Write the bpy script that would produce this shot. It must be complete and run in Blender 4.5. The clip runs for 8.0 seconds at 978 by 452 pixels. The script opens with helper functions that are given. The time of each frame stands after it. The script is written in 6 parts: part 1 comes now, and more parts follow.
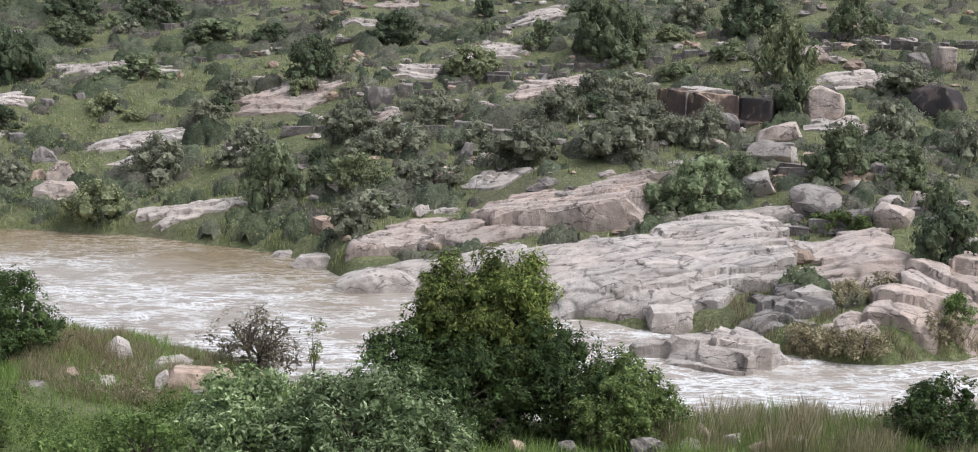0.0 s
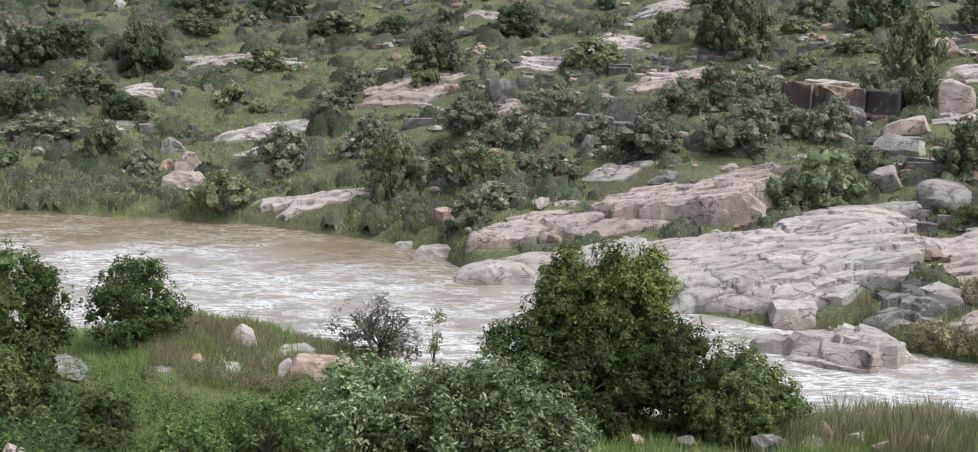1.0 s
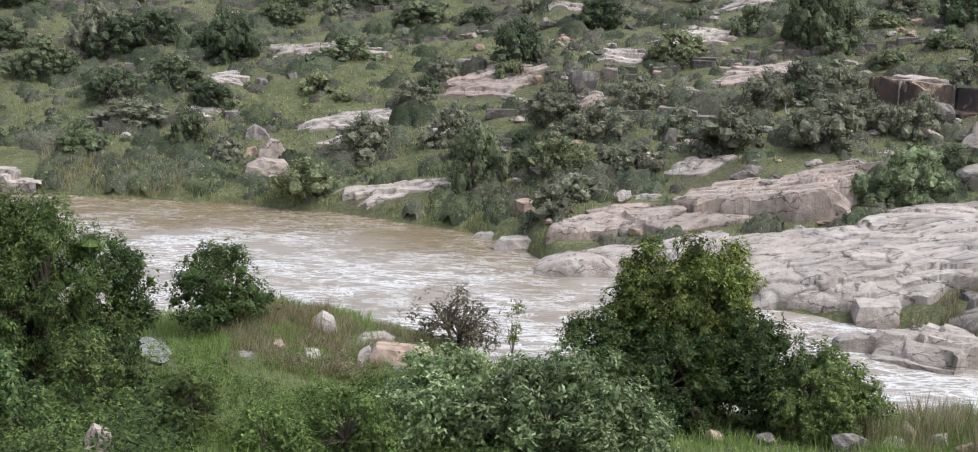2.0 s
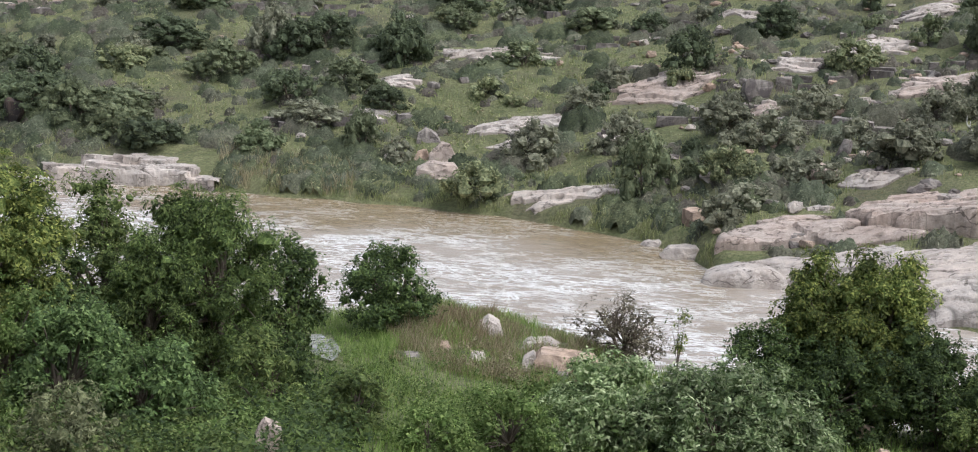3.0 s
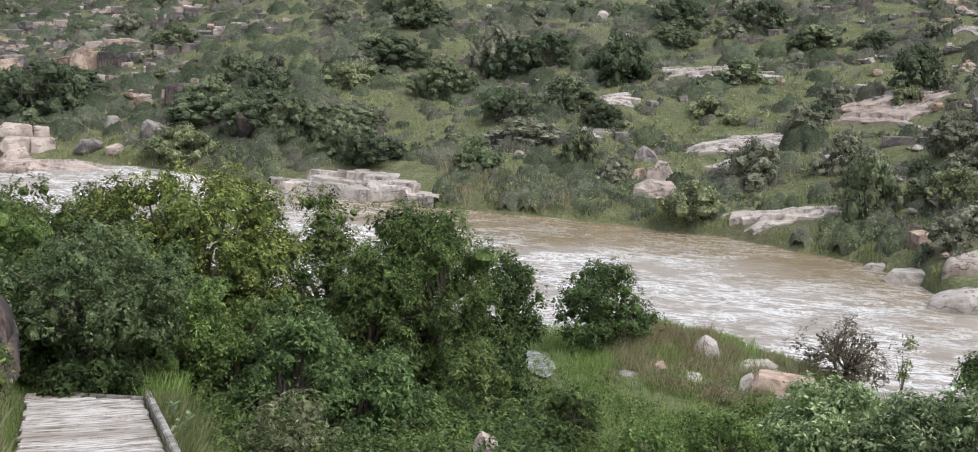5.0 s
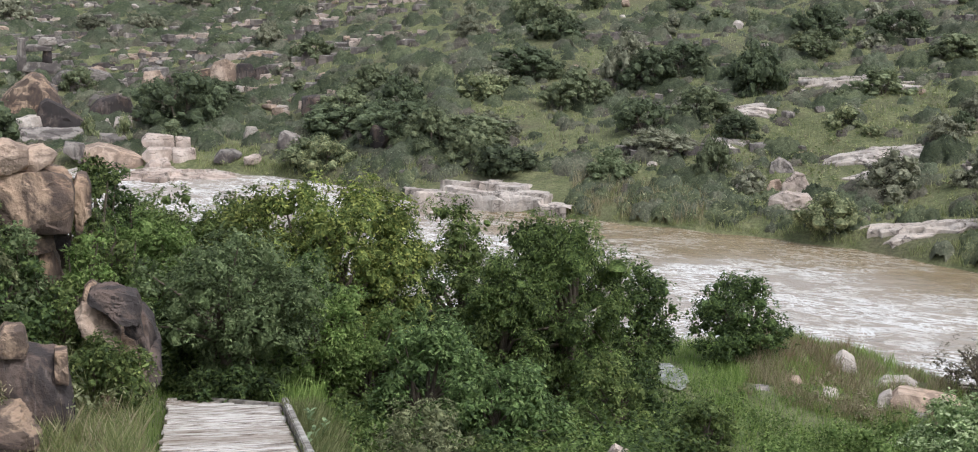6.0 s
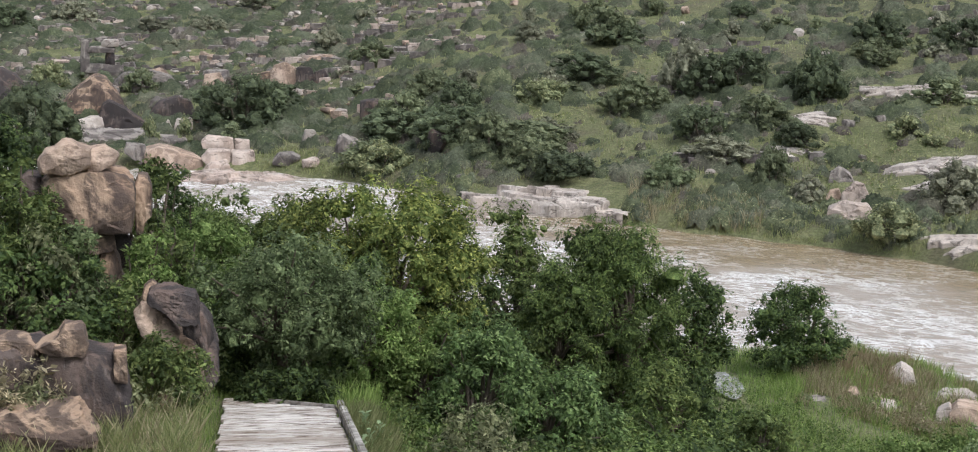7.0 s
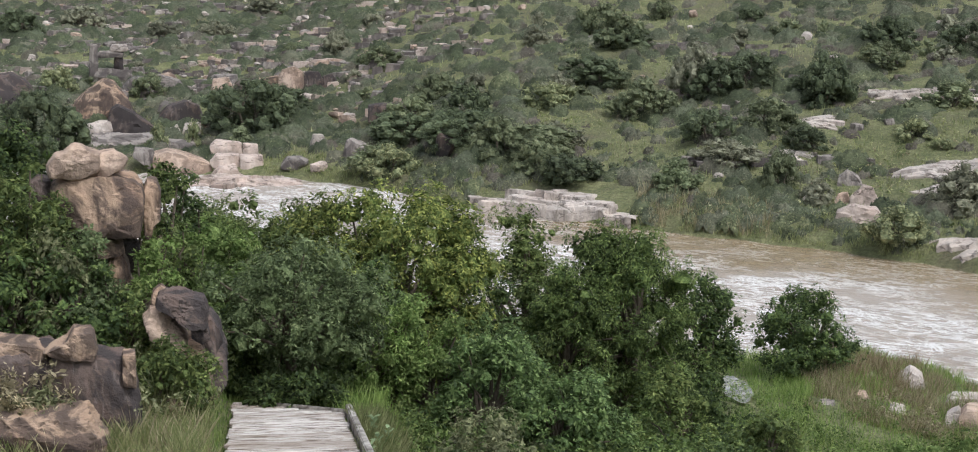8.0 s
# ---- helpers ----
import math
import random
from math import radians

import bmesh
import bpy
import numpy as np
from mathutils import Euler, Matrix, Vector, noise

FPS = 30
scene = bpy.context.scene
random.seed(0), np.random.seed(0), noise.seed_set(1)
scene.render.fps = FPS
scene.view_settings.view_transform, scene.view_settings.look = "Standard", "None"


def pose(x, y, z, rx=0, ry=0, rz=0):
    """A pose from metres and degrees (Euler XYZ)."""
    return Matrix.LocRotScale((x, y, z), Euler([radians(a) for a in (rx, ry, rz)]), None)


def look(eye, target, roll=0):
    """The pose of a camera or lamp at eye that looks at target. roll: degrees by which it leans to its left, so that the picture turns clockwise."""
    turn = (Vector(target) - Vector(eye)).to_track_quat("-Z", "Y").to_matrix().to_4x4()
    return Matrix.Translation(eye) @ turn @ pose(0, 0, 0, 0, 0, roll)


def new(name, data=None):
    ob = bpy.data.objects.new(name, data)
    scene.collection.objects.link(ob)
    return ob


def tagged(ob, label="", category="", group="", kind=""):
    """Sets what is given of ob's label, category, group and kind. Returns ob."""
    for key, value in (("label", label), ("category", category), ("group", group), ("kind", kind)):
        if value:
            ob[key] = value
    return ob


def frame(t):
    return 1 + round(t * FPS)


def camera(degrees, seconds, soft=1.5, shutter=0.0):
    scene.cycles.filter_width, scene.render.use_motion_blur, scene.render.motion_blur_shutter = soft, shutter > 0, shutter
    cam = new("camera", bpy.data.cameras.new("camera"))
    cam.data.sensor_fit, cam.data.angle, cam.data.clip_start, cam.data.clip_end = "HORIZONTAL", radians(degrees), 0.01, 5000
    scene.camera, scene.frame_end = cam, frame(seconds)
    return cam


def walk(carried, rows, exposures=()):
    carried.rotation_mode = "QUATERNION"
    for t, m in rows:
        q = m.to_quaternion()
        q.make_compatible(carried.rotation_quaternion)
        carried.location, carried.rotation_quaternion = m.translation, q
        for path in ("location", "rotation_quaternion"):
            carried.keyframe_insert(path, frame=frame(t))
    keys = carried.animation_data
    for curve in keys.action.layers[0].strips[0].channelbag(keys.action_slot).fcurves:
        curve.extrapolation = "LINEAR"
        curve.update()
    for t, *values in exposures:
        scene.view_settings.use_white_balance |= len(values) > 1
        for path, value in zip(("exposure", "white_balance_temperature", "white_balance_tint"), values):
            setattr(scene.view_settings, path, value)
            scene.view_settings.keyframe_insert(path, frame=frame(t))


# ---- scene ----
# The viewer stands on a rise above the river and turns to the left, the camera held at arm's length.
EYE, ARM = 11.0, 0.4
cam = camera(36.5, 8.0, 1.1)
# seconds, bearing, pitch, roll
TURNS = [
    (0.0, -0.11, -9.23, 1.0), (0.5, 2.89, -9.44, 0.59), (1.0, 4.55, -9.59, 0.78), (1.2, 4.85, -9.67, 0.96),
    (2.3, 9.77, -10.08, 1.24), (2.5, 11.4, -10.03, 1.26), (3.0, 14.2, -9.92, 1.62), (3.5, 17.14, -9.82, 1.26),
    (4.0, 19.01, -9.76, 0.88), (4.2, 19.5, -9.73, 0.77), (5.3, 24.13, -9.32, 0.93), (5.5, 25.18, -9.3, 0.6),
    (6.0, 27.78, -9.08, 0.65), (6.5, 29.12, -8.98, 1.04), (7.0, 29.97, -8.91, 1.08), (7.5, 30.26, -8.79, 1.0),
    (8.0, 30.29, -8.76, 0.96),
]


def held(bearing, pitch, roll):
    return pose(-ARM * math.sin(radians(bearing)), ARM * math.cos(radians(bearing)), EYE, 90 + pitch, 0, bearing) @ pose(0, 0, 0, 0, 0, roll)


walk(cam, [(t, held(b, p, r)) for t, b, p, r in TURNS], [(0.0, 0.53, 5850, 9), (4.0, 0.53, 5900, 8.5), (8.0, 0.46, 5950, 8)])

# ---------------------------------------------------------------- light: a bright overcast sky
SUN_UP, SUN_BEARING = 58, -110
world = bpy.data.worlds.new("overcast_sky")
scene.world = world
world.use_nodes = True
wn = world.node_tree.nodes
sky = wn.new("ShaderNodeTexSky")
sky.sky_type = "NISHITA"
sky.sun_disc = False
sky.sun_elevation, sky.sun_rotation = radians(SUN_UP), radians(-SUN_BEARING)
sky.air_density, sky.dust_density, sky.ozone_density = 1.0, 4.0, 1.0
veil = wn.new("ShaderNodeHueSaturation")
veil.inputs["Saturation"].default_value = 0.4
world.node_tree.links.new(sky.outputs[0], veil.inputs["Color"])
world.node_tree.links.new(veil.outputs[0], wn["Background"].inputs["Color"])
wn["Background"].inputs["Strength"].default_value = 0.15
sun = new("sun", bpy.data.lights.new("sun", "SUN"))
sun.data.energy, sun.data.angle, sun.data.color = 1.1, radians(22), (1.0, 0.97, 0.93)
SUN_FROM = Vector((-math.sin(radians(SUN_BEARING)) * math.cos(radians(SUN_UP)), math.cos(radians(SUN_BEARING)) * math.cos(radians(SUN_UP)), math.sin(radians(SUN_UP))))
sun.matrix_world = look(SUN_FROM * 60, (0, 0, 0))

# ---------------------------------------------------------------- lie of the land
# Bearings are degrees to the left of straight ahead, distances metres from the viewpoint's foot; the river's surface is z = 0.
FAR_B = [-45, -19, -15.5, -11.7, -8, -3, 2, 5.2, 6.2, 8.4, 13.8, 18.3, 22.7, 25, 31.4, 34.3, 38.6, 42, 50, 65]
FAR_D = [60, 47.2, 45, 45, 47.5, 49, 52.5, 54, 57.5, 61, 65.7, 68.3, 70.5, 72.3, 78, 85, 91, 92, 96, 106]
NEAR_B = [-45, -19, -8, 2, 10.3, 13, 16, 21, 27, 32, 38, 44, 65]
NEAR_D = [46, 40.8, 38.5, 39, 43.2, 45.6, 47.2, 47.5, 50, 56, 63, 68, 76]
LOW_D = [0, 2, 10, 20, 28, 33, 39]
LOW_Z = [9.4, 9.3, 6.4, 3.1, 1.5, 0.6, 0.25]
SLOPE_D = [0, 2, 10, 18, 22, 28, 33, 40, 48]
SLOPE_Z = [9.4, 9.3, 6.4, 4.2, 3.35, 2.2, 1.6, 0.75, 0.25]
TERRACE_D = [0, 2, 10, 16, 18, 22, 25, 32, 40, 48]
TERRACE_Z = [9.4, 9.3, 6.6, 5.35, 5.06, 4.46, 4.14, 2.4, 0.8, 0.25]


def smooth(a, b, x):
    k = np.clip((np.asarray(x, float) - a) / (b - a), 0, 1)
    return k * k * (3 - 2 * k)


def waves(x, y, seed, size):
    """Smooth rolling variation, about -1 to 1, over that many metres."""
    r = np.random.RandomState(seed)
    out = np.zeros_like(x)
    for k in range(7):
        a, s, p = r.uniform(0, math.tau), size * r.uniform(0.55, 1.7), r.uniform(0, math.tau)
        out += np.sin((x * math.cos(a) + y * math.sin(a)) * math.tau / s + p + 1.3 * np.sin((y * math.cos(a) - x * math.sin(a)) * 3.9 / s + 2 * p))
    return out / 4.2


def ground_height(x, y):
    x, y = np.asarray(x, float), np.asarray(y, float)
    b, d = np.degrees(np.arctan2(-x, y)), np.hypot(x, y)
    near, far = np.interp(b, NEAR_B, NEAR_D), np.interp(b, FAR_B, FAR_D)
    slope, terrace = smooth(12, 20, b), smooth(31.8, 34.8, b)
    bank = np.interp(d, LOW_D, LOW_Z) * (1 - slope) + np.interp(d, SLOPE_D, SLOPE_Z) * slope
    bank = bank * (1 - terrace) + np.interp(d, TERRACE_D, TERRACE_Z) * terrace
    bank = bank + smooth(40, 47, b) * smooth(20.5, 24, d) * (1 - smooth(26, 50, d)) * 0.7
    bank = bank + 0.42 * smooth(39.8, 42, b) * smooth(17, 19.5, d) * (1 - smooth(25, 30, d))
    bank = bank + smooth(24, 30, d) * (0.10 * waves(x, y, 3, 6.0) + 0.05 * waves(x, y, 4, 1.7))
    bank = bank + 0.5 * smooth(6.5, 11, b) * (1 - smooth(16.5, 19.5, b)) * smooth(36, 40.5, d)  # the grassy point
    bank = bank - smooth(near - 3.5, near + 2.2, d) * 1.5
    e = np.maximum(d - far, -4)
    rise = smooth(-1.5, 1.2, e) * 1.35 - 0.85 + 0.19 * np.maximum(e, 0) - smooth(30, 40, b) * 0.10 * np.clip(e, 0, 9)
    rise = rise + smooth(1, 8, e) * (0.45 * waves(x, y, 5, 17.0) + 0.14 * waves(x, y, 6, 5.0))
    rise = np.where(d > 190, rise * 0 + 19.0 + np.minimum(0.05 * (d - 190), 18), rise)
    z = np.where(d < (near + far) / 2, bank, rise)
    behind = smooth(60, 100, np.abs(b - 10))
    away = 9.4 + 0.035 * np.minimum(d, 300) + 0.5 * waves(x, y, 8, 30.0) * smooth(4, 20, d)
    return z * (1 - behind) + away * behind


BARE = []  # outlines of bare rock, where nothing grows


def at(b, d, up=0.0):
    """The place on the ground at a bearing and a distance."""
    x, y = -d * math.sin(radians(b)), d * math.cos(radians(b))
    return Vector((x, y, float(ground_height(x, y)) + up))

# ---------------------------------------------------------------- materials


class Paint:
    """A node material under construction."""

    def __init__(self, name, rough=0.85):
        self.m = bpy.data.materials.new(name)
        self.m.use_nodes = True
        self.t = self.m.node_tree
        self.b = self.t.nodes["Principled BSDF"]
        self.b.inputs["Roughness"].default_value = rough
        self.b.inputs["Specular IOR Level"].default_value = 0.3

    def node(self, kind, **values):
        n = self.t.nodes.new(kind)
        for k, v in values.items():
            n.inputs[k.replace("_", " ")].default_value = v
        return n

    def link(self, a, b):
        self.t.links.new(a, b)

    def where(self, scale=(1, 1, 1), turn=(0, 0, 0)):
        c, mp = self.node("ShaderNodeTexCoord"), self.node("ShaderNodeMapping")
        mp.inputs["Scale"].default_value, mp.inputs["Rotation"].default_value = scale, turn
        self.link(c.outputs["Object"], mp.inputs["Vector"])
        return mp.outputs[0]

    def grain(self, scale, detail=4, rough=0.6, vector=None, warp=0.0):
        n = self.node("ShaderNodeTexNoise", Scale=scale, Detail=detail, Roughness=rough, Distortion=warp)
        self.link(vector or self.where(), n.inputs["Vector"])
        return n.outputs["Fac"]

    def ramp(self, fac, *stops):
        r = self.node("ShaderNodeValToRGB")
        e = r.color_ramp.elements
        while len(e) < len(stops):
            e.new(0.5)
        for s, (p, c) in zip(e, stops):
            s.position, s.color = p, (*((c,) * 3 if isinstance(c, (int, float)) else c), 1)
        self.link(fac, r.inputs[0])
        return r.outputs[0]

    def mix(self, fac, a, b, how="MIX"):
        n = self.t.nodes.new("ShaderNodeMix")
        n.data_type, n.blend_type = "RGBA", how
        for v, i in ((fac, 0), (a, 6), (b, 7)):
            if isinstance(v, (int, float)):
                n.inputs[i].default_value = v
            elif isinstance(v, tuple):
                n.inputs[i].default_value = (*v, 1)
            else:
                self.link(v, n.inputs[i])
        return n.outputs[2]

    def maths(self, op, a, b=0.0):
        n = self.node("ShaderNodeMath")
        n.operation = op
        for i, v in enumerate((a, b)):
            if isinstance(v, (int, float)):
                n.inputs[i].default_value = v
            else:
                self.link(v, n.inputs[i])
        return n.outputs[0]

    def colour(self, c):
        self.link(c, self.b.inputs["Base Color"])

    def bump(self, height, strength, distance):
        n = self.node("ShaderNodeBump", Strength=strength, Distance=distance)
        self.link(height, n.inputs["Height"])
        self.link(n.outputs[0], self.b.inputs["Normal"])


def granite(name, pale, warm, dark, stain=0.5, cracks=1.0, relief=0.16):
    p = Paint(name, 0.9)
    big, mid, fine = p.grain(0.35, 4, 0.6, warp=0.6), p.grain(2.3, 6, 0.68), p.grain(22, 3, 0.7)
    c = p.mix(p.ramp(big, (0.38, 0.0), (0.62, 1.0)), pale, warm)
    c = p.mix(p.ramp(fine, (0.35, 0.0), (0.8, 0.5 if stain < 0.7 else 0.2)), c, tuple(min(1, 1.35 * v) for v in pale))
    # rain stains that run down the steep faces
    geo = p.node("ShaderNodeNewGeometry")
    parts = p.node("ShaderNodeSeparateXYZ")
    p.link(geo.outputs["True Normal"], parts.inputs[0])
    steep = p.ramp(p.maths("ABSOLUTE", parts.outputs[2]), (0.35, 1.0), (0.8, 0.0))
    runs = p.ramp(p.grain(1.0, 5, 0.7, p.where((0.7, 0.7, 0.35)), 1.0), (0.42, 0.0), (0.6, 1.0))
    streaks = p.ramp(p.grain(1.0, 4, 0.65, p.where((3.2, 3.2, 0.28)), 0.4), (0.46, 0.0), (0.58, 1.0))
    runs = p.maths("MAXIMUM", runs, p.maths("MULTIPLY", streaks, 0.85 if stain > 0.5 else 0.35))
    c = p.mix(p.maths("MULTIPLY", p.maths("MULTIPLY", steep, runs), stain), c, dark)
    if stain > 0.85:  # pale lime runs on the dark faces
        lime = p.ramp(p.grain(1.0, 5, 0.7, p.where((5.5, 5.5, 0.22)), 0.5), (0.55, 0.0), (0.65, 0.3))
        c = p.mix(p.maths("MULTIPLY", steep, lime), c, (0.36, 0.31, 0.28))
    # black varnish in sharp-edged patches
    patch = p.grain(0.85 if stain < 0.7 else 0.95, 6, 0.62, warp=0.8)
    c = p.mix(p.maths("MULTIPLY", p.ramp(patch, *(((0.475, 0.0), (0.525, 1.0)) if stain < 0.82 else ((0.445, 0.0), (0.505, 1.0)))), min(0.9, (1.7 if 0.5 < stain < 0.7 else 1.2) * stain * stain)), c, tuple(1.15 * v for v in dark))
    # lichen blotches
    c = p.mix(p.maths("MULTIPLY", p.ramp(mid, (0.50, 0.0), (0.64, 1.0)), 0.6 if stain < 0.7 else 0.3), c, tuple(0.3 * a + 0.7 * b for a, b in zip(pale, dark)))
    joint = p.node("ShaderNodeAttribute")
    joint.attribute_name = "joint"
    c = p.mix(p.maths("MULTIPLY", joint.outputs["Fac"], 0.88), c, (0.065, 0.055, 0.042))
    cleft = p.node("ShaderNodeTexVoronoi", Scale=1.25)
    cleft.feature = "DISTANCE_TO_EDGE"
    bent = p.node("ShaderNodeVectorMath")
    bent.operation = "ADD"
    wander = p.node("ShaderNodeTexNoise", Scale=1.4, Detail=4.0)
    p.link(p.where((0.32, 1.2, 1.5)), bent.inputs[0])
    p.link(p.where(), wander.inputs["Vector"])
    p.link(wander.outputs["Color"], bent.inputs[1])
    p.link(bent.outputs[0], cleft.inputs["Vector"])
    crack = p.ramp(cleft.outputs["Distance"], (0.0, 0.0), (0.035, 1.0))
    # dirt in the cracks, broken into short runs
    runs_of = p.ramp(p.grain(1.7, 3, 0.6), (0.47, 0.0), (0.55, 1.0))
    dirt = p.maths("MULTIPLY", p.ramp(cleft.outputs["Distance"], *(((0.013, 1.0), (0.048, 0.0)) if stain < 0.7 else ((0.006, 1.0), (0.03, 0.0)))), runs_of)
    c = p.mix(p.maths("MULTIPLY", dirt, cracks * (0.75 if stain < 0.7 else 0.3)), c, tuple(0.5 * v for v in dark))
    info = p.node("ShaderNodeObjectInfo")
    tone = p.node("ShaderNodeHueSaturation")
    p.link(p.maths("MULTIPLY_ADD", info.outputs["Random"], 0.28), tone.inputs["Value"])
    tone.inputs["Value"].links[0].from_node.inputs[2].default_value = 0.86
    p.link(c, tone.inputs["Color"])
    p.colour(tone.outputs[0])
    p.bump(p.maths("ADD", p.maths("ADD", mid, p.maths("MULTIPLY", fine, 0.35)), p.maths("MULTIPLY", crack, 0.16 * cracks)), 0.9, relief)
    return p.m


GRANITE = {
    "pale": granite("pale_granite", (0.57, 0.50, 0.44), (0.52, 0.43, 0.36), (0.17, 0.135, 0.115), 0.42),
    "tan": granite("tan_granite", (0.46, 0.35, 0.27), (0.42, 0.28, 0.19), (0.10, 0.068, 0.052), 0.58, 0.5, 0.09),
    "pink": granite("pale_pink_granite", (0.55, 0.455, 0.39), (0.51, 0.385, 0.31), (0.17, 0.125, 0.10), 0.42),
    "grey": granite("grey_granite", (0.34, 0.30, 0.265), (0.28, 0.23, 0.195), (0.09, 0.075, 0.07), 0.8),
    "dark": granite("stained_granite", (0.108, 0.084, 0.074), (0.138, 0.086, 0.060), (0.034, 0.028, 0.027), 0.9, 0.25, 0.06),
    "ochre": granite("ochre_granite", (0.42, 0.305, 0.215), (0.35, 0.215, 0.135), (0.050, 0.036, 0.031), 0.84, 0.2, 0.06),
}


def leafage(name, colour, light, dark):
    p = Paint(name, 0.6)
    p.b.inputs["Specular IOR Level"].default_value = 0.18
    geo, info = p.node("ShaderNodeNewGeometry"), p.node("ShaderNodeObjectInfo")
    c = p.ramp(geo.outputs["Random Per Island"], (0.0, dark), (0.5, colour), (1.0, light))
    tone = p.node("ShaderNodeHueSaturation")
    each = p.node("ShaderNodeAttribute")
    each.attribute_name = "tone"
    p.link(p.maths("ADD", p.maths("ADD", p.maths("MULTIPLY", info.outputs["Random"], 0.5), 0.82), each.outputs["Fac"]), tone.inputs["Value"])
    p.link(c, tone.inputs["Color"])
    p.colour(tone.outputs[0])
    through_leaf = p.node("ShaderNodeBsdfTranslucent")
    p.link(tone.outputs[0], through_leaf.inputs["Color"])
    both = p.node("ShaderNodeMixShader", Fac=0.42)
    p.link(p.b.outputs[0], both.inputs[1])
    p.link(through_leaf.outputs[0], both.inputs[2])
    p.link(both.outputs[0], p.t.nodes["Material Output"].inputs["Surface"])
    return p.m


LEAF_STOPS = {
    "neem": ((0.132, 0.184, 0.054), (0.262, 0.318, 0.102), (0.054, 0.080, 0.032)),
    "dark": ((0.07, 0.102, 0.033), (0.139, 0.178, 0.056), (0.034, 0.051, 0.023)),
    "green": ((0.118, 0.152, 0.048), (0.214, 0.246, 0.082), (0.052, 0.076, 0.026)),
    "lime": ((0.140, 0.172, 0.050), (0.340, 0.350, 0.095), (0.058, 0.086, 0.02)),
    "bright": ((0.142, 0.196, 0.060), (0.245, 0.304, 0.100), (0.057, 0.096, 0.018)),
    "grey": ((0.106, 0.136, 0.057), (0.19, 0.221, 0.106), (0.048, 0.064, 0.03)),
    "vine": ((0.112, 0.168, 0.055), (0.225, 0.290, 0.110), (0.056, 0.082, 0.034)),
    "rust": ((0.25, 0.185, 0.115), (0.37, 0.285, 0.19), (0.14, 0.105, 0.06)),
    "silver": ((0.188, 0.244, 0.098), (0.45, 0.49, 0.285), (0.062, 0.096, 0.036)),
    "olive": ((0.160, 0.170, 0.081), (0.274, 0.274, 0.150), (0.076, 0.083, 0.044)),
    "twiggy": ((0.145, 0.122, 0.082), (0.21, 0.19, 0.12), (0.066, 0.055, 0.040)),
    "grass": ((0.227, 0.243, 0.099), (0.389, 0.378, 0.194), (0.124, 0.151, 0.059)),
    "lush": ((0.219, 0.306, 0.075), (0.388, 0.463, 0.163), (0.112, 0.181, 0.045)),
    "straw": ((0.302, 0.252, 0.151), (0.515, 0.448, 0.291), (0.157, 0.14, 0.073)),
}
LEAF = {kind: leafage(name, *LEAF_STOPS[kind]) for kind, name in {
    "neem": "neem_leaves", "dark": "dark_leaves", "green": "green_leaves", "lime": "yellow_green_leaves",
    "bright": "bright_green_leaves", "grey": "grey_green_leaves", "silver": "silvery_leaves", "vine": "creeper_leaves", "rust": "rusty_grass_blades", "olive": "olive_scrub_leaves",
    "twiggy": "brown_scrub_leaves", "grass": "grass_blades", "lush": "lush_grass_blades", "straw": "straw_grass_blades",
}.items()}


def hazed(c):
    """The same leaf on the dry slope, distance haze put into its greyer colour."""
    grey = 0.3 * c[0] + 0.6 * c[1] + 0.1 * c[2]
    return tuple(0.97 * (0.66 * v + 0.34 * grey * k) for v, k in zip(c, (1.12, 0.98, 1.0)))


HILL_STOPS = {kind: tuple(hazed(c) for c in stops) for kind, stops in LEAF_STOPS.items()}
HILL_LEAF = {kind: leafage("hazed_slope_" + kind + "_leaves", *HILL_STOPS[kind]) for kind in ("dark", "green", "lime", "olive", "bright")}


def leaf_mass(name, stops, scale):
    """The close inner foliage of a crown: shades of leaves packed too tightly to tell apart."""
    p = Paint(name, 0.7)
    p.b.inputs["Specular IOR Level"].default_value = 0.12
    info, each = p.node("ShaderNodeObjectInfo"), p.node("ShaderNodeAttribute")
    each.attribute_name = "tone"
    fine, mid = p.grain(scale, 3, 0.75, warp=0.4), p.grain(scale * 0.3, 3, 0.6)
    both = p.maths("ADD", p.maths("MULTIPLY", fine, 0.72), p.maths("MULTIPLY", mid, 0.28))
    c = p.ramp(both, (0.36, stops[2]), (0.5, stops[0]), (0.66, stops[1]))
    tone = p.node("ShaderNodeHueSaturation")
    p.link(p.maths("ADD", p.maths("ADD", p.maths("MULTIPLY", info.outputs["Random"], 0.5), 0.82), each.outputs["Fac"]), tone.inputs["Value"])
    p.link(c, tone.inputs["Color"])
    p.colour(tone.outputs[0])
    p.bump(both, 1.0, 0.9 / scale)
    return p.m


MASS = {}


def mass_of(kind, scale, hill):
    if (kind, scale) not in MASS:
        MASS[kind, scale] = leaf_mass((HILL_LEAF if hill else LEAF)[kind].name + "_massed", (HILL_STOPS if hill else LEAF_STOPS)[kind], scale)
    return MASS[kind, scale]


def bark():
    p = Paint("bark", 0.95)
    g = p.grain(9, 5, 0.7, p.where((1, 1, 0.3)))
    p.colour(p.ramp(g, (0.3, (0.06, 0.045, 0.032)), (0.7, (0.17, 0.135, 0.10))))
    p.bump(g, 0.8, 0.03)
    return p.m


BARK = bark()


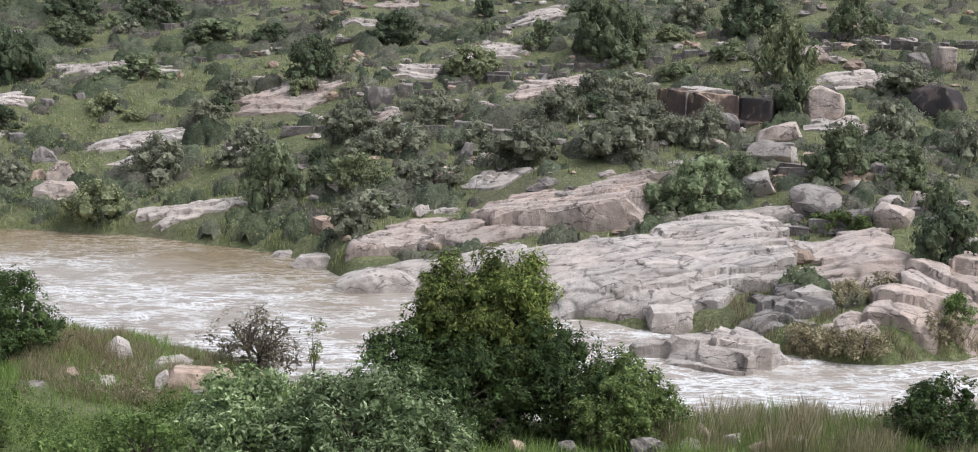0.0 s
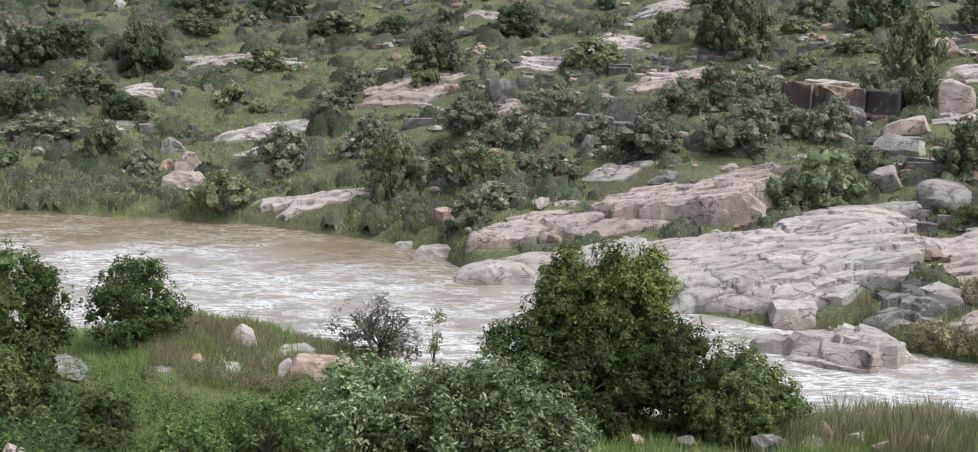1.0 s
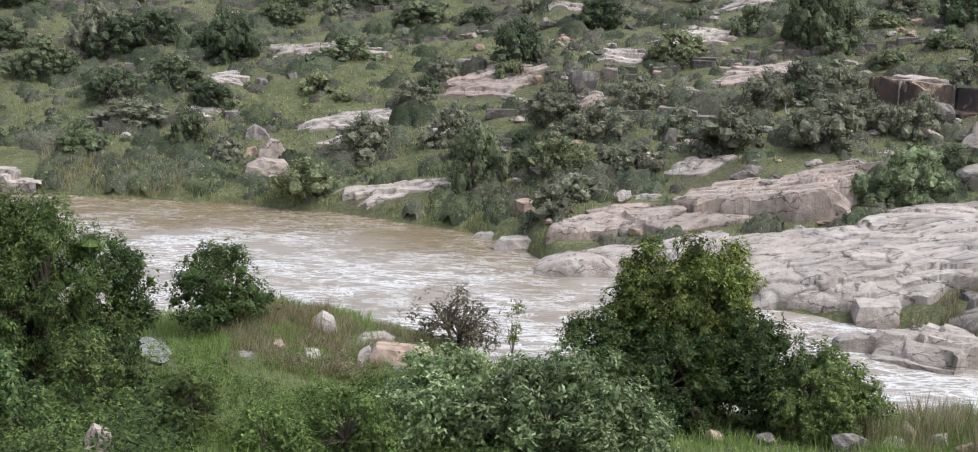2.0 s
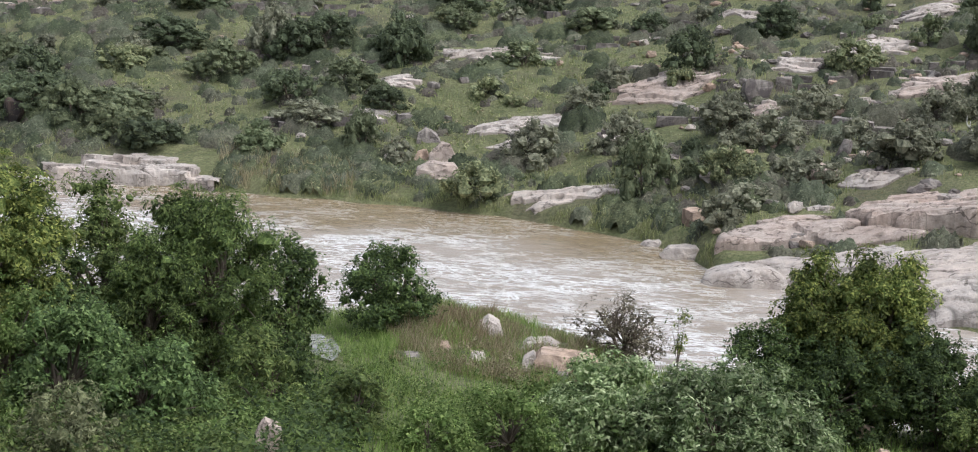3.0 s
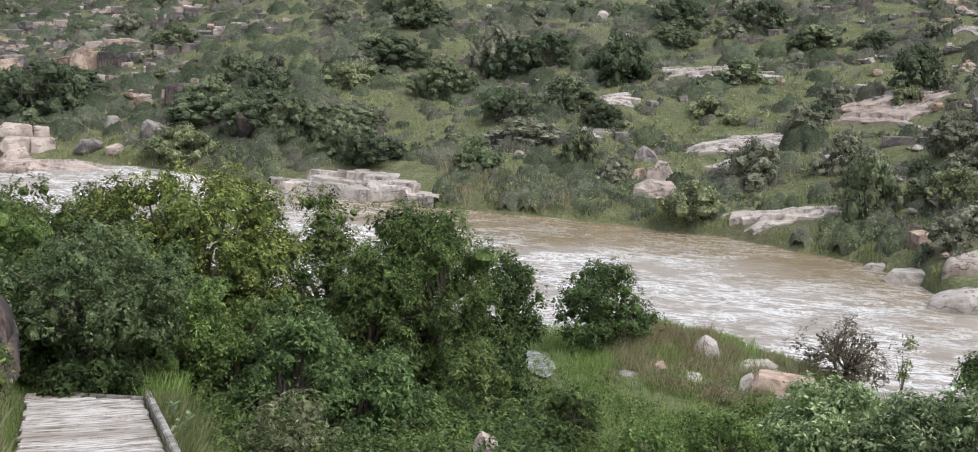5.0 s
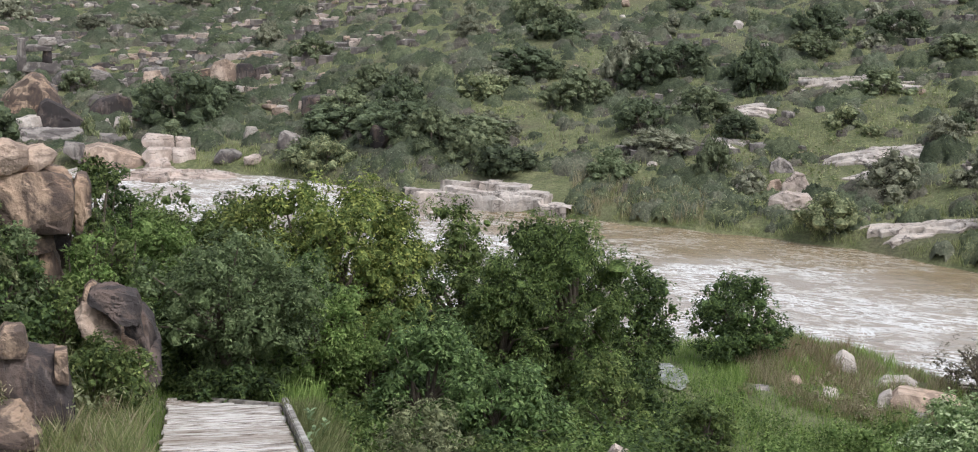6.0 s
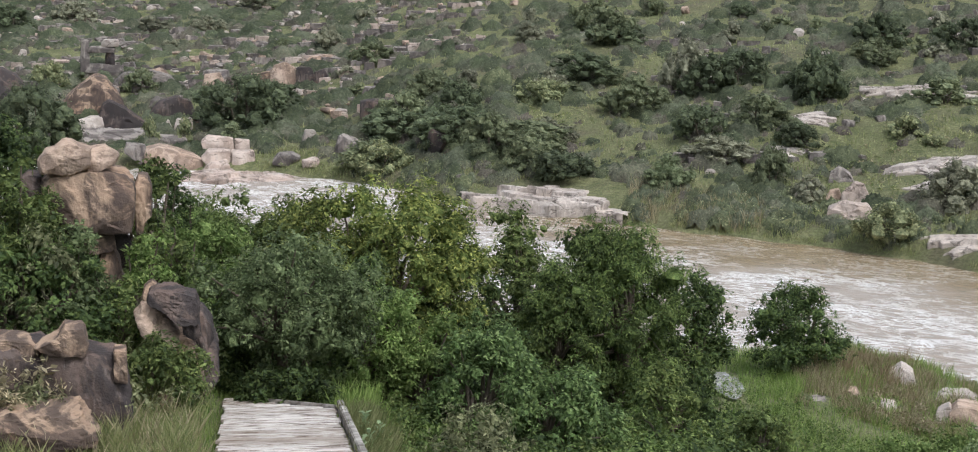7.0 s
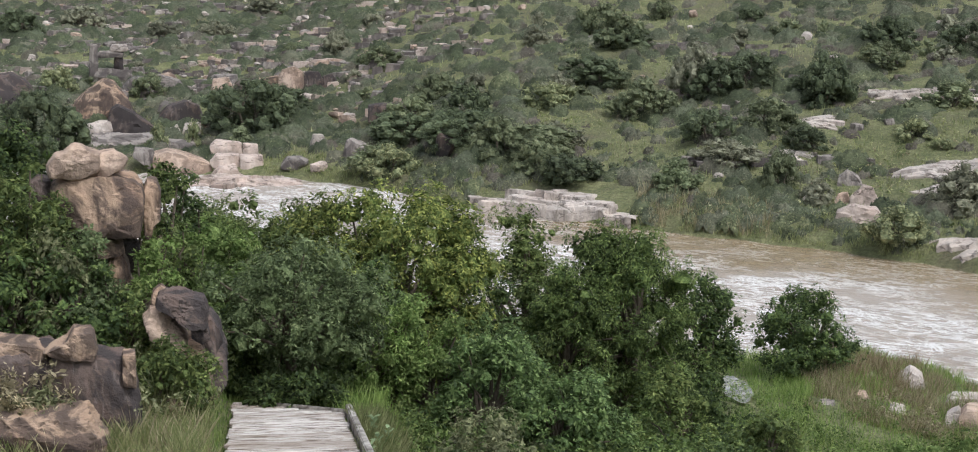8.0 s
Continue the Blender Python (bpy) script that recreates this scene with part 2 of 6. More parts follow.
def earth():
    p = Paint("grassy_earth", 0.95)
    big, mid, fine = p.grain(0.13, 5, 0.65, warp=0.8), p.grain(0.9, 6, 0.72, warp=0.5), p.grain(7, 4, 0.75)
    grass = p.mix(p.ramp(mid, (0.38, 0.0), (0.62, 1.0)), (0.150, 0.166, 0.068), (0.275, 0.268, 0.130))
    soil = p.mix(p.ramp(mid, (0.4, 0.0), (0.65, 1.0)), (0.20, 0.165, 0.105), (0.105, 0.095, 0.06))
    c = p.mix(p.ramp(big, (0.50, 0.0), (0.68, 1.0)), grass, soil)
    c = p.mix(p.maths("MULTIPLY", p.ramp(fine, (0.40, 0.0), (0.62, 1.0)), 0.65), c, (0.050, 0.058, 0.026))
    p.colour(c)
    p.bump(p.maths("ADD", fine, mid), 1.0, 0.16)
    return p.m


def muddy_water():
    p = Paint("muddy_river_water", 0.2)
    p.b.inputs["Specular IOR Level"].default_value = 0.5
    p.b.inputs["IOR"].default_value = 1.33
    flow = p.where((0.34, 0.9, 1), (0, 0, radians(20)))
    long_, short = p.grain(1.0, 5, 0.62, flow, 1.6), p.grain(3.4, 5, 0.7, flow, 1.2)
    chop = p.grain(2.2, 6, 0.75, p.where((0.3, 1.5, 1), (0, 0, radians(14))), 0.8)
    slack, rush = p.node("ShaderNodeAttribute"), p.node("ShaderNodeAttribute")
    slack.attribute_name, rush.attribute_name = "slack", "rush"
    silt = p.mix(p.ramp(long_, (0.35, 0.0), (0.65, 1.0)), (0.43, 0.355, 0.288), (0.51, 0.443, 0.378))
    c = p.mix(slack.outputs["Fac"], silt, (0.27, 0.195, 0.105))
    # wavelets: light and shade of the waves put into colour, darker troughs, paler crests
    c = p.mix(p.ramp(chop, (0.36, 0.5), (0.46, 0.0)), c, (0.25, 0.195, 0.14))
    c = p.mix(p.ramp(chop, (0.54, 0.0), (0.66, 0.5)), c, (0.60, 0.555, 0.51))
    # foam: thin wandering lines, longest along the current, in patches
    patch = p.ramp(p.grain(0.22, 4, 0.65), (0.42, 0.0), (0.54, 1.0))
    patch = p.maths("MAXIMUM", patch, p.maths("MULTIPLY", rush.outputs["Fac"], p.ramp(p.grain(0.5, 4, 0.6), (0.36, 0.0), (0.6, 1.0))))
    foam = None
    for scale, stretch, thin, warp in ((0.6, (0.75, 1.2, 1), 0.020, 2.2), (0.9, (0.3, 1.35, 1), 0.016, 1.3), (1.3, (0.22, 1.1, 1), 0.014, 0.9)):
        line = p.maths("ABSOLUTE", p.maths("SUBTRACT", p.grain(scale, 5, 0.6, p.where(stretch, (0, 0, radians(20))), warp), 0.5))
        line = p.ramp(line, (0.0, 1.0), (thin * 0.6, 0.85), (thin * 1.5, 0.0))
        foam = line if foam is None else p.maths("MAXIMUM", foam, line)
    broken = p.ramp(p.grain(2.4, 3, 0.6, flow), (0.38, 0.0), (0.46, 1.0))
    foam = p.maths("MULTIPLY", p.maths("MULTIPLY", foam, broken), patch)
    fleck = p.maths("MULTIPLY", p.ramp(p.grain(2.4, 7, 0.75, flow, 2.0), (0.64, 0.0), (0.69, 1.0)), patch)
    foam = p.maths("MULTIPLY", p.maths("MAXIMUM", foam, fleck), p.maths("SUBTRACT", 1.0, p.maths("MULTIPLY", slack.outputs["Fac"], 0.75)))
    c = p.mix(p.maths("MULTIPLY", foam, 0.92), c, (0.84, 0.82, 0.79))
    p.colour(c)
    p.link(p.ramp(foam, (0.0, 0.2), (1.0, 0.75)), p.b.inputs["Roughness"])
    tiny = p.grain(9.0, 4, 0.7, p.where((0.35, 1.0, 1), (0, 0, radians(20))), 0.6)
    p.bump(p.maths("ADD", p.maths("ADD", long_, p.maths("MULTIPLY", short, 0.7)), p.maths("MULTIPLY", tiny, 0.3)), 1.0, 0.2)
    return p.m


def weathered_wood():
    p = Paint("weathered_planks", 0.9)
    info = p.node("ShaderNodeObjectInfo")
    shift = p.node("ShaderNodeMapping")
    p.link(p.where((2.6, 17, 9)), shift.inputs["Vector"])
    p.link(p.maths("MULTIPLY", info.outputs["Random"], 40.0), shift.inputs["Location"])
    g = p.grain(1.0, 5, 0.7, shift.outputs[0])
    c = p.ramp(g, (0.38, (0.10, 0.075, 0.058)), (0.46, (0.34, 0.285, 0.24)), (0.56, (0.62, 0.575, 0.53)))
    c = p.mix(p.maths("MULTIPLY", p.ramp(info.outputs["Random"], (0.3, 0.0), (1.0, 1.0)), 0.65), c, (0.22, 0.165, 0.12))
    p.colour(c)
    p.bump(g, 0.6, 0.02)
    return p.m


def old_beam():
    p = Paint("dark_old_timber", 0.9)
    g = p.grain(3.0, 5, 0.7)
    p.colour(p.ramp(g, (0.38, (0.10, 0.082, 0.07)), (0.62, (0.46, 0.42, 0.37))))
    p.bump(g, 0.6, 0.03)
    return p.m


def still_water():
    p = Paint("still_pool_water", 0.07)
    p.b.inputs["Specular IOR Level"].default_value = 0.5
    p.b.inputs["IOR"].default_value = 1.33
    p.colour(p.ramp(p.grain(1.6, 4, 0.6), (0.4, (0.27, 0.265, 0.23)), (0.62, (0.40, 0.39, 0.35))))
    p.bump(p.grain(5.0, 3, 0.6, p.where((0.5, 1, 1))), 0.5, 0.05)
    return p.m


EARTH, WATER, PLANK, BEAM = earth(), muddy_water(), weathered_wood(), old_beam()


def pale_wood():
    p = Paint("bleached_wood", 0.9)
    p.colour(p.ramp(p.grain(6, 4, 0.7, p.where((1, 1, 0.2))), (0.35, (0.30, 0.27, 0.23)), (0.65, (0.55, 0.52, 0.47))))
    return p.m


PALE_WOOD, PALE_LEAF = pale_wood(), leafage("pale_weed_leaves", (0.24, 0.31, 0.16), (0.36, 0.43, 0.25), (0.15, 0.21, 0.09))

# ---------------------------------------------------------------- mesh helpers


def sheet(name, verts, faces, material, even=True):
    """A mesh from arrays of places and of faces with equal numbers of corners."""
    verts, faces = np.asarray(verts, np.float32), np.asarray(faces, np.int32)
    me = bpy.data.meshes.new(name)
    n, k = faces.shape
    me.vertices.add(len(verts))
    me.vertices.foreach_set("co", verts.ravel())
    me.loops.add(n * k)
    me.loops.foreach_set("vertex_index", faces.ravel())
    me.polygons.add(n)
    me.polygons.foreach_set("loop_start", np.arange(0, n * k, k, dtype=np.int32))
    me.update(calc_edges=True)
    me.polygons.foreach_set("use_smooth", np.full(n, even))
    me.materials.append(material)
    return me


def part(name, mesh, parent, label=""):
    ob = new(name, mesh)
    ob.parent = parent
    return tagged(ob, label)


def part_bm(name, bm, material, parent, label=""):
    me = bpy.data.meshes.new(name)
    bm.to_mesh(me)
    bm.free()
    me.materials.append(material)
    return part(name, me, parent, label)


def grid_faces(rows, cols, keep=None):
    i = np.arange(rows * cols).reshape(rows, cols)
    f = np.stack([i[:-1, :-1], i[:-1, 1:], i[1:, 1:], i[1:, :-1]], -1).reshape(-1, 4)
    return f if keep is None else f[keep.ravel()]


def packed(verts, faces):
    """Drops the places that no face uses."""
    used, back = np.unique(faces, return_inverse=True)
    return verts[used], back.reshape(faces.shape)


# ---------------------------------------------------------------- ground and river
bearings = np.concatenate([np.arange(-180, -26, 6.0), np.arange(-24, 54.01, 0.3), np.arange(58, 179, 6.0), [180.0]])
rings = np.concatenate([[0.0, 1, 3, 6, 9, 12], np.arange(14, 60, 0.5), np.arange(60, 130, 0.8), np.arange(132, 200, 4.0), [230, 300, 450, 800, 1500, 3000, 4600]])
BB, DD = np.meshgrid(np.radians(bearings), rings, indexing="ij")
gx, gy = -DD * np.sin(BB), DD * np.cos(BB)
gz = ground_height(gx, gy)
ground = new("ground", sheet("ground", np.stack([gx, gy, gz], -1).reshape(-1, 3), grid_faces(*gx.shape)[:, ::-1], EARTH))
tagged(ground, "grassy, stony river banks rising to a scrub-covered hillside", "ground", kind="structure")

wb = np.arange(-44, 64.01, 0.28)
wd = np.arange(34, 112, 0.3)
BB, DD = np.meshgrid(np.radians(wb), wd, indexing="ij")
wx, wy = -DD * np.sin(BB), DD * np.cos(BB)
along, across = wx * 0.92 - wy * 0.39, wx * 0.39 + wy * 0.92
rapid = 0.55 + 0.9 * smooth(6, -8, np.degrees(BB)) + 0.9 * smooth(34, 40, np.degrees(BB))
wz = rapid * (0.05 * waves(along * 0.4, across, 21, 2.6) + 0.04 * waves(along * 0.5, across, 22, 1.2))
near_d, far_d = np.interp(np.degrees(BB), NEAR_B, NEAR_D), np.interp(np.degrees(BB), FAR_B, FAR_D)
keep = ((DD > near_d - 3.5) & (DD < far_d + 2.0))[:-1, :-1]
wv, wf = packed(np.stack([wx, wy, wz], -1).reshape(-1, 3), grid_faces(*wx.shape, keep)[:, ::-1])
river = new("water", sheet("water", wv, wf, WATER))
bear, dist = np.degrees(np.arctan2(-wv[:, 0], wv[:, 1])), np.hypot(wv[:, 0], wv[:, 1])
slack = smooth(11, 2.5, np.interp(bear, FAR_B, FAR_D) - dist + 2.2 * waves(wv[:, 0], wv[:, 1], 23, 9.0)) * smooth(3, 8, bear) * smooth(33, 27, bear)
rush = np.maximum(smooth(2, -6, bear) * smooth(49, 46, dist), 0.1 * smooth(33, 38, bear))
river.data.attributes.new("rush", "FLOAT", "POINT").data.foreach_set("value", rush.astype(np.float32))
river.data.attributes.new("slack", "FLOAT", "POINT").data.foreach_set("value", slack.astype(np.float32))
tagged(river, "muddy brown river in spate with streaks of foam", "river", kind="structure")

# ---------------------------------------------------------------- rocks


def ripple(p, seed, size, ridged=False):
    """Variation over a cloud of places, about -1 to 1."""
    r = np.random.RandomState(seed)
    out = np.zeros(len(p))
    for k in range(6):
        a = r.normal(size=3)
        a *= math.tau / (size * r.uniform(0.5, 1.6)) / np.linalg.norm(a)
        c = r.normal(size=3)
        c *= math.tau / (size * 2.2) / np.linalg.norm(c)
        w = np.sin(p @ a + r.uniform(0, 6) + 1.5 * np.sin(p @ c + r.uniform(0, 6)))
        out += 1 - 2 * np.abs(w) if ridged else w
    return out / 3.6


def rock_mesh(name, wide, deep, high, seed, material, soft=0.55, cuts=12, fine=11, rough=1.0):
    """A granite block: a box, rounded by so much, cut by joint planes and weathered."""
    bm = bmesh.new()
    bmesh.ops.create_cube(bm, size=2)
    bmesh.ops.subdivide_edges(bm, edges=bm.edges[:], cuts=fine, use_grid_fill=True)
    n = np.array([v.co for v in bm.verts])
    ball = n / np.linalg.norm(n, axis=1, keepdims=True)
    r = np.random.RandomState(seed)
    p = n * (1 - soft) + 1.25 * ball * soft
    p[:, :2] *= 1 - r.uniform(0.05, 0.22) * np.maximum(p[:, 2:], 0)
    p[:, 0] += r.uniform(-0.18, 0.18) * p[:, 2]
    for k in range(cuts):
        m = r.normal(size=3)
        m[2] *= 0.7
        m /= np.linalg.norm(m)
        far = (p @ m).max()
        over = np.maximum(p @ m - far * r.uniform(0.6, 0.97), 0)
        p -= 0.97 * over[:, None] * m
    low, top = p.min(0), p.max(0)
    p = (p - (low + top) / 2) / (top - low) * np.array([wide, deep, high])
    s = (wide + deep + high) / 6
    p += rough * ball * (0.05 * s * ripple(p, seed + 1, 1.3 * s) + 0.035 * s * ripple(p, seed + 2, 0.5 * s, True) + 0.016 * s * ripple(p, seed + 3, 0.2 * s, True) + 0.008 * s * ripple(p, seed + 4, 0.09 * s))[:, None]
    for v, c in zip(bm.verts, p):
        v.co = c
    for f in bm.faces:
        f.smooth = True
    me = bpy.data.meshes.new(name)
    bm.to_mesh(me)
    bm.free()
    me.set_sharp_from_angle(angle=radians(30))
    me.materials.append(material)
    return me


TONES = {
    "pale": "pale weathered granite", "tan": "pinkish tan weathered granite", "pink": "pale pink weathered granite", "grey": "grey lichen-stained granite",
    "dark": "dark rain-stained granite", "ochre": "ochre and brown stained granite",
}


def boulder(b, d, wide, high, seed, tone="tan", base=None, soft=None, deep=None, turn=None, cuts=18, words="boulder among scrub and grass", rough=0.9, name="boulder", tip=16):
    r = random.Random(seed)
    soft = soft if soft is not None else 0.13 if d > 50 else 0.26
    deep = deep or wide * r.uniform(0.75, 1.05)
    sink = 0.0 if base is not None else 0.2 * high
    place = at(b, d + deep * 0.4)
    place.z = base if base is not None else at(b, d + deep * 0.15).z - sink
    fine = 18 if d < 26 else 9 if wide > 0.9 or d < 50 else 5
    ob = new(name, rock_mesh(name, wide * 1.06, deep, high + sink + 0.04, seed, GRANITE[tone], soft, cuts, fine, rough))
    if (36 < d < 50 or d < 25) and base is None:  # grass is trodden short on the side of the viewer
        BARE.append([tuple(at(b + math.degrees(u * wide / d), d + v)[:2]) for u, v in ((-0.5, -1.1), (0.5, -1.1), (0.55, deep), (-0.55, deep))])
    ob.matrix_world = pose(place.x, place.y, place.z + (high + sink) / 2, r.uniform(-tip, tip), r.uniform(-tip, tip), b + (r.uniform(-25, 25) if turn is None else turn))
    return tagged(ob, TONES[tone] + " " + words, "boulder")


def cliff_block(b, d, wide, high, seed, tone="grey", base=None, words="block split along straight joints", soft=0.16, deep=None, turn=None, cuts=6):
    return boulder(b, d, wide, high, seed, tone, base, soft, deep or wide * 0.8, random.Random(seed).uniform(-12, 12) if turn is None else turn, cuts, words, 0.9, "rock_block", 3 if base is not None else 7)


def hewn_mesh(name, profile, deep, seed, material, soft, fine, rough):
    """A rock with a given upright profile (right, up), so deep, its edges rounded by so much, weathered."""
    bm = bmesh.new()
    bmesh.ops.create_cube(bm, size=2)
    bmesh.ops.subdivide_edges(bm, edges=bm.edges[:], cuts=fine, use_grid_fill=True)
    n = np.array([v.co for v in bm.verts])
    ball = n / np.linalg.norm(n, axis=1, keepdims=True)
    q = n * (1 - soft) + 1.15 * ball * soft
    q /= np.abs(q).max(0)
    pts = np.array(profile)
    mid = (pts.min(0) + pts.max(0)) / 2
    pts = mid + (pts - mid) * 1.05
    a, b = pts - mid, np.roll(pts, -1, 0) - mid
    way = np.arctan2(q[:, 2], q[:, 0])
    out = np.full(len(q), 1e-3)
    c, s = np.cos(way), np.sin(way)
    for (ax, az), (bx, bz) in zip(a, b):
        ex, ez = bx - ax, bz - az
        det = ex * s - ez * c
        det = np.where(np.abs(det) < 1e-9, 1e-9, det)
        k, t = (ax * s - az * c) / -det, (ax * ez - az * ex) / -det
        out = np.where((k >= -1e-6) & (k <= 1 + 1e-6) & (t > out), t, out)
    rho = np.maximum(np.abs(q[:, 0]), np.abs(q[:, 2]))
    r = np.random.RandomState(seed)
    p = np.stack([c * out * rho + mid[0], q[:, 1] * deep / 2, s * out * rho + mid[1]], 1)
    p[:, 1] += deep * (r.uniform(-0.12, 0.12) * q[:, 0] + r.uniform(0.0, 0.16) * q[:, 2])
    size = np.ptp(pts, 0).mean()
    for k in range(4):  # chips off the front
        m = np.array([r.uniform(-0.8, 0.8), -1.0, r.uniform(-0.5, 0.9)])
        m /= np.linalg.norm(m)
        far = (p @ m).max()
        p -= 0.9 * np.maximum(p @ m - far + r.uniform(0.02, 0.12) * size, 0)[:, None] * m
    bumps = 0.045 * ripple(p, seed + 1, 0.8 * size) + 0.03 * ripple(p, seed + 2, 0.35 * size, True) + 0.016 * ripple(p, seed + 3, 0.14 * size, True) + 0.007 * ripple(p, seed + 4, 0.06 * size)
    p += rough * 0.8 * size * bumps[:, None] * (ball * [0.55, 1.0, 0.55])
    for v, co in zip(bm.verts, p):
        v.co = co
    for f in bm.faces:
        f.smooth = True
    me = bpy.data.meshes.new(name)
    bm.to_mesh(me)
    bm.free()
    me.set_sharp_from_angle(angle=radians(34))
    me.materials.append(material)
    return me


def hewn(b, d, base, profile, deep, seed, tone, words, soft=0.2, rough=1.0, name="boulder"):
    """A rock of one's own shape; d is its middle, base the height of its foot."""
    ob = new(name, hewn_mesh(name, profile, deep, seed, GRANITE[tone], soft, 18 if d < 30 else 10, rough))
    ob.matrix_world = pose(-d * math.sin(radians(b)), d * math.cos(radians(b)), base, 0, 0, b)
    if d > 30:
        BARE.append([tuple(at(b + math.degrees(u / d), d + v)[:2]) for u, v in ((profile[0][0], -deep * 0.9), (profile[-1][0] * 0.9, -deep * 0.9), (profile[-1][0] * 0.9, deep * 0.4), (profile[0][0] * 0.9, deep * 0.4))])
    return tagged(ob, TONES[tone] + " " + words, "boulder" if name == "boulder" else "rock")


def ring_distance(x, y, ring):
    """How far inside an outline each place lies (outside: minus)."""
    x, y = np.asarray(x, float), np.asarray(y, float)
    best, inside = np.full(x.shape, 1e9), np.zeros(x.shape, bool)
    for (ax, ay), (bx, by) in zip(ring, ring[1:] + ring[:1]):
        vx, vy = bx - ax, by - ay
        k = np.clip(((x - ax) * vx + (y - ay) * vy) / (vx * vx + vy * vy), 0, 1)
        best = np.minimum(best, np.hypot(x - ax - k * vx, y - ay - k * vy))
        cross = ((ay > y) != (by > y)) & (x < vx * (y - ay) / (vy if abs(vy) > 1e-9 else 1e-9) + ax)
        inside ^= cross
    return np.where(inside, best, -best)


def open_ground(x, y, margin=0.0):
    """Where no bare rock lies."""
    ok = np.ones(np.shape(x), bool)
    for ring in BARE:
        cx, cy = sum(p[0] for p in ring) / len(ring), sum(p[1] for p in ring) / len(ring)
        near = np.hypot(np.asarray(x) - cx, np.asarray(y) - cy) < 14
        ok &= ~(near & (ring_distance(x, y, ring) > margin))
    return ok


def with_joints(me, values):
    """Notes on a rock's mesh where earth and moss fill its joints."""
    me.attributes.new("joint", "FLOAT", "POINT").data.foreach_set("value", np.ascontiguousarray(values, np.float32))
    return me


def outcrop(ring, high, seed, tone, label, cell=(1.5, 0.8), strike=8, jut=0.05, tilt=0.05, edge=0.8, layer=0.0, res=0.08, name="rock_outcrop", lean=(0, 0), level=None, split=True, groove=0.11, bent=0.12, shingle=0.0):
    """Bare jointed rock inside an outline of bearings and distances: a bond of blocks, each with its own level and tilt."""
    ring = [tuple(at(b, d)[:2]) for b, d in ring]
    BARE.append(ring)
    c, s = math.cos(radians(strike)), math.sin(radians(strike))
    local = [(c * x + s * y, c * y - s * x) for x, y in ring]
    us, vs = [p[0] for p in local], [p[1] for p in local]
    u0, u1, v0, v1 = min(us) - 0.5, max(us) + 0.5, min(vs) - 0.5, max(vs) + 0.5
    gu, gv = np.meshgrid(np.arange(u0, u1, res), np.arange(v0, v1, res), indexing="ij")
    gx, gy = c * gu - s * gv, s * gu + c * gv
    r = np.random.RandomState(seed)
    wide, deep = cell
    seeds = []
    v = v0 - deep
    while v < v1 + deep:
        u = u0 - r.uniform(0, 2) * wide
        while u < u1 + wide:
            seeds.append((u + r.uniform(-0.2, 0.2) * wide, v + r.uniform(-0.25, 0.25) * deep))
            u += wide * r.uniform(0.55, 1.5)
        v += deep * r.uniform(0.7, 1.35)
    seeds = np.array(seeds)
    inner = ring_distance(seeds[:, 0], seeds[:, 1], local)
    qu, qv = gu + 1.3 * bent * waves(gu, gv, seed + 4, 2.6), gv + bent * waves(gu, gv, seed + 5, 2.6)
    f1, f2, own = np.full(gu.shape, 1e9), np.full(gu.shape, 1e9), np.zeros(gu.shape, int)
    for k, (pu, pv) in enumerate(seeds):
        if inner[k] < -2.5:
            continue
        du, dv = np.abs(qu - pu) / wide, np.abs(qv - pv) / deep
        q = np.maximum(du, dv) + 0.1 * np.minimum(du, dv)
        f2 = np.minimum(f2, np.maximum(q, f1))
        own = np.where(q < f1, k, own)
        f1 = np.minimum(f1, q)
    n = len(seeds)
    held_in = inner > -0.12
    mu, mv = (u0 + u1) / 2, (v0 + v1) / 2
    tall = high * np.clip(1 + lean[0] * (gu - mu) + lean[1] * (gv - mv), 0.2, 3)
    mean = inner[own] if layer else 0.4 * ring_distance(gu, gv, local) + 0.6 * inner[own]
    z = tall * np.clip(mean / edge + 0.25, 0.12, 1) ** 0.7
    if layer:
        z = layer * np.round(z / layer) + 0.1 * layer
    z += (jut * r.uniform(-1, 1, n))[own] + (tilt * r.normal(size=n))[own] * (gu - seeds[own, 0]) + (tilt * r.normal(size=n) - shingle)[own] * (gv - seeds[own, 1])
    joint = np.exp(-((f2 - f1) * min(cell) / (0.6 * res)) ** 2) * np.clip(0.12 + 0.95 * waves(gu, gv, seed + 6, 1.1), 0, 1)
    joint = np.maximum(joint, np.exp(-(waves(0.6 * gu, gv, seed + 11, 2.4) / 0.05) ** 2) * smooth(-0.3, 0.3, waves(gu, gv, seed + 12, 4.0)) * 0.8)
    z -= groove * joint
    z += 0.02 * waves(gu, gv, seed + 7, 0.9) + 0.008 * waves(gu, gv, seed + 10, 0.3)
    foot = ground_height(gx, gy) if level is None else np.full(gu.shape, float(level))
    inside = held_in[own]
    z = np.where(inside, z + foot, np.minimum(foot, ground_height(gx, gy)) - 0.7)
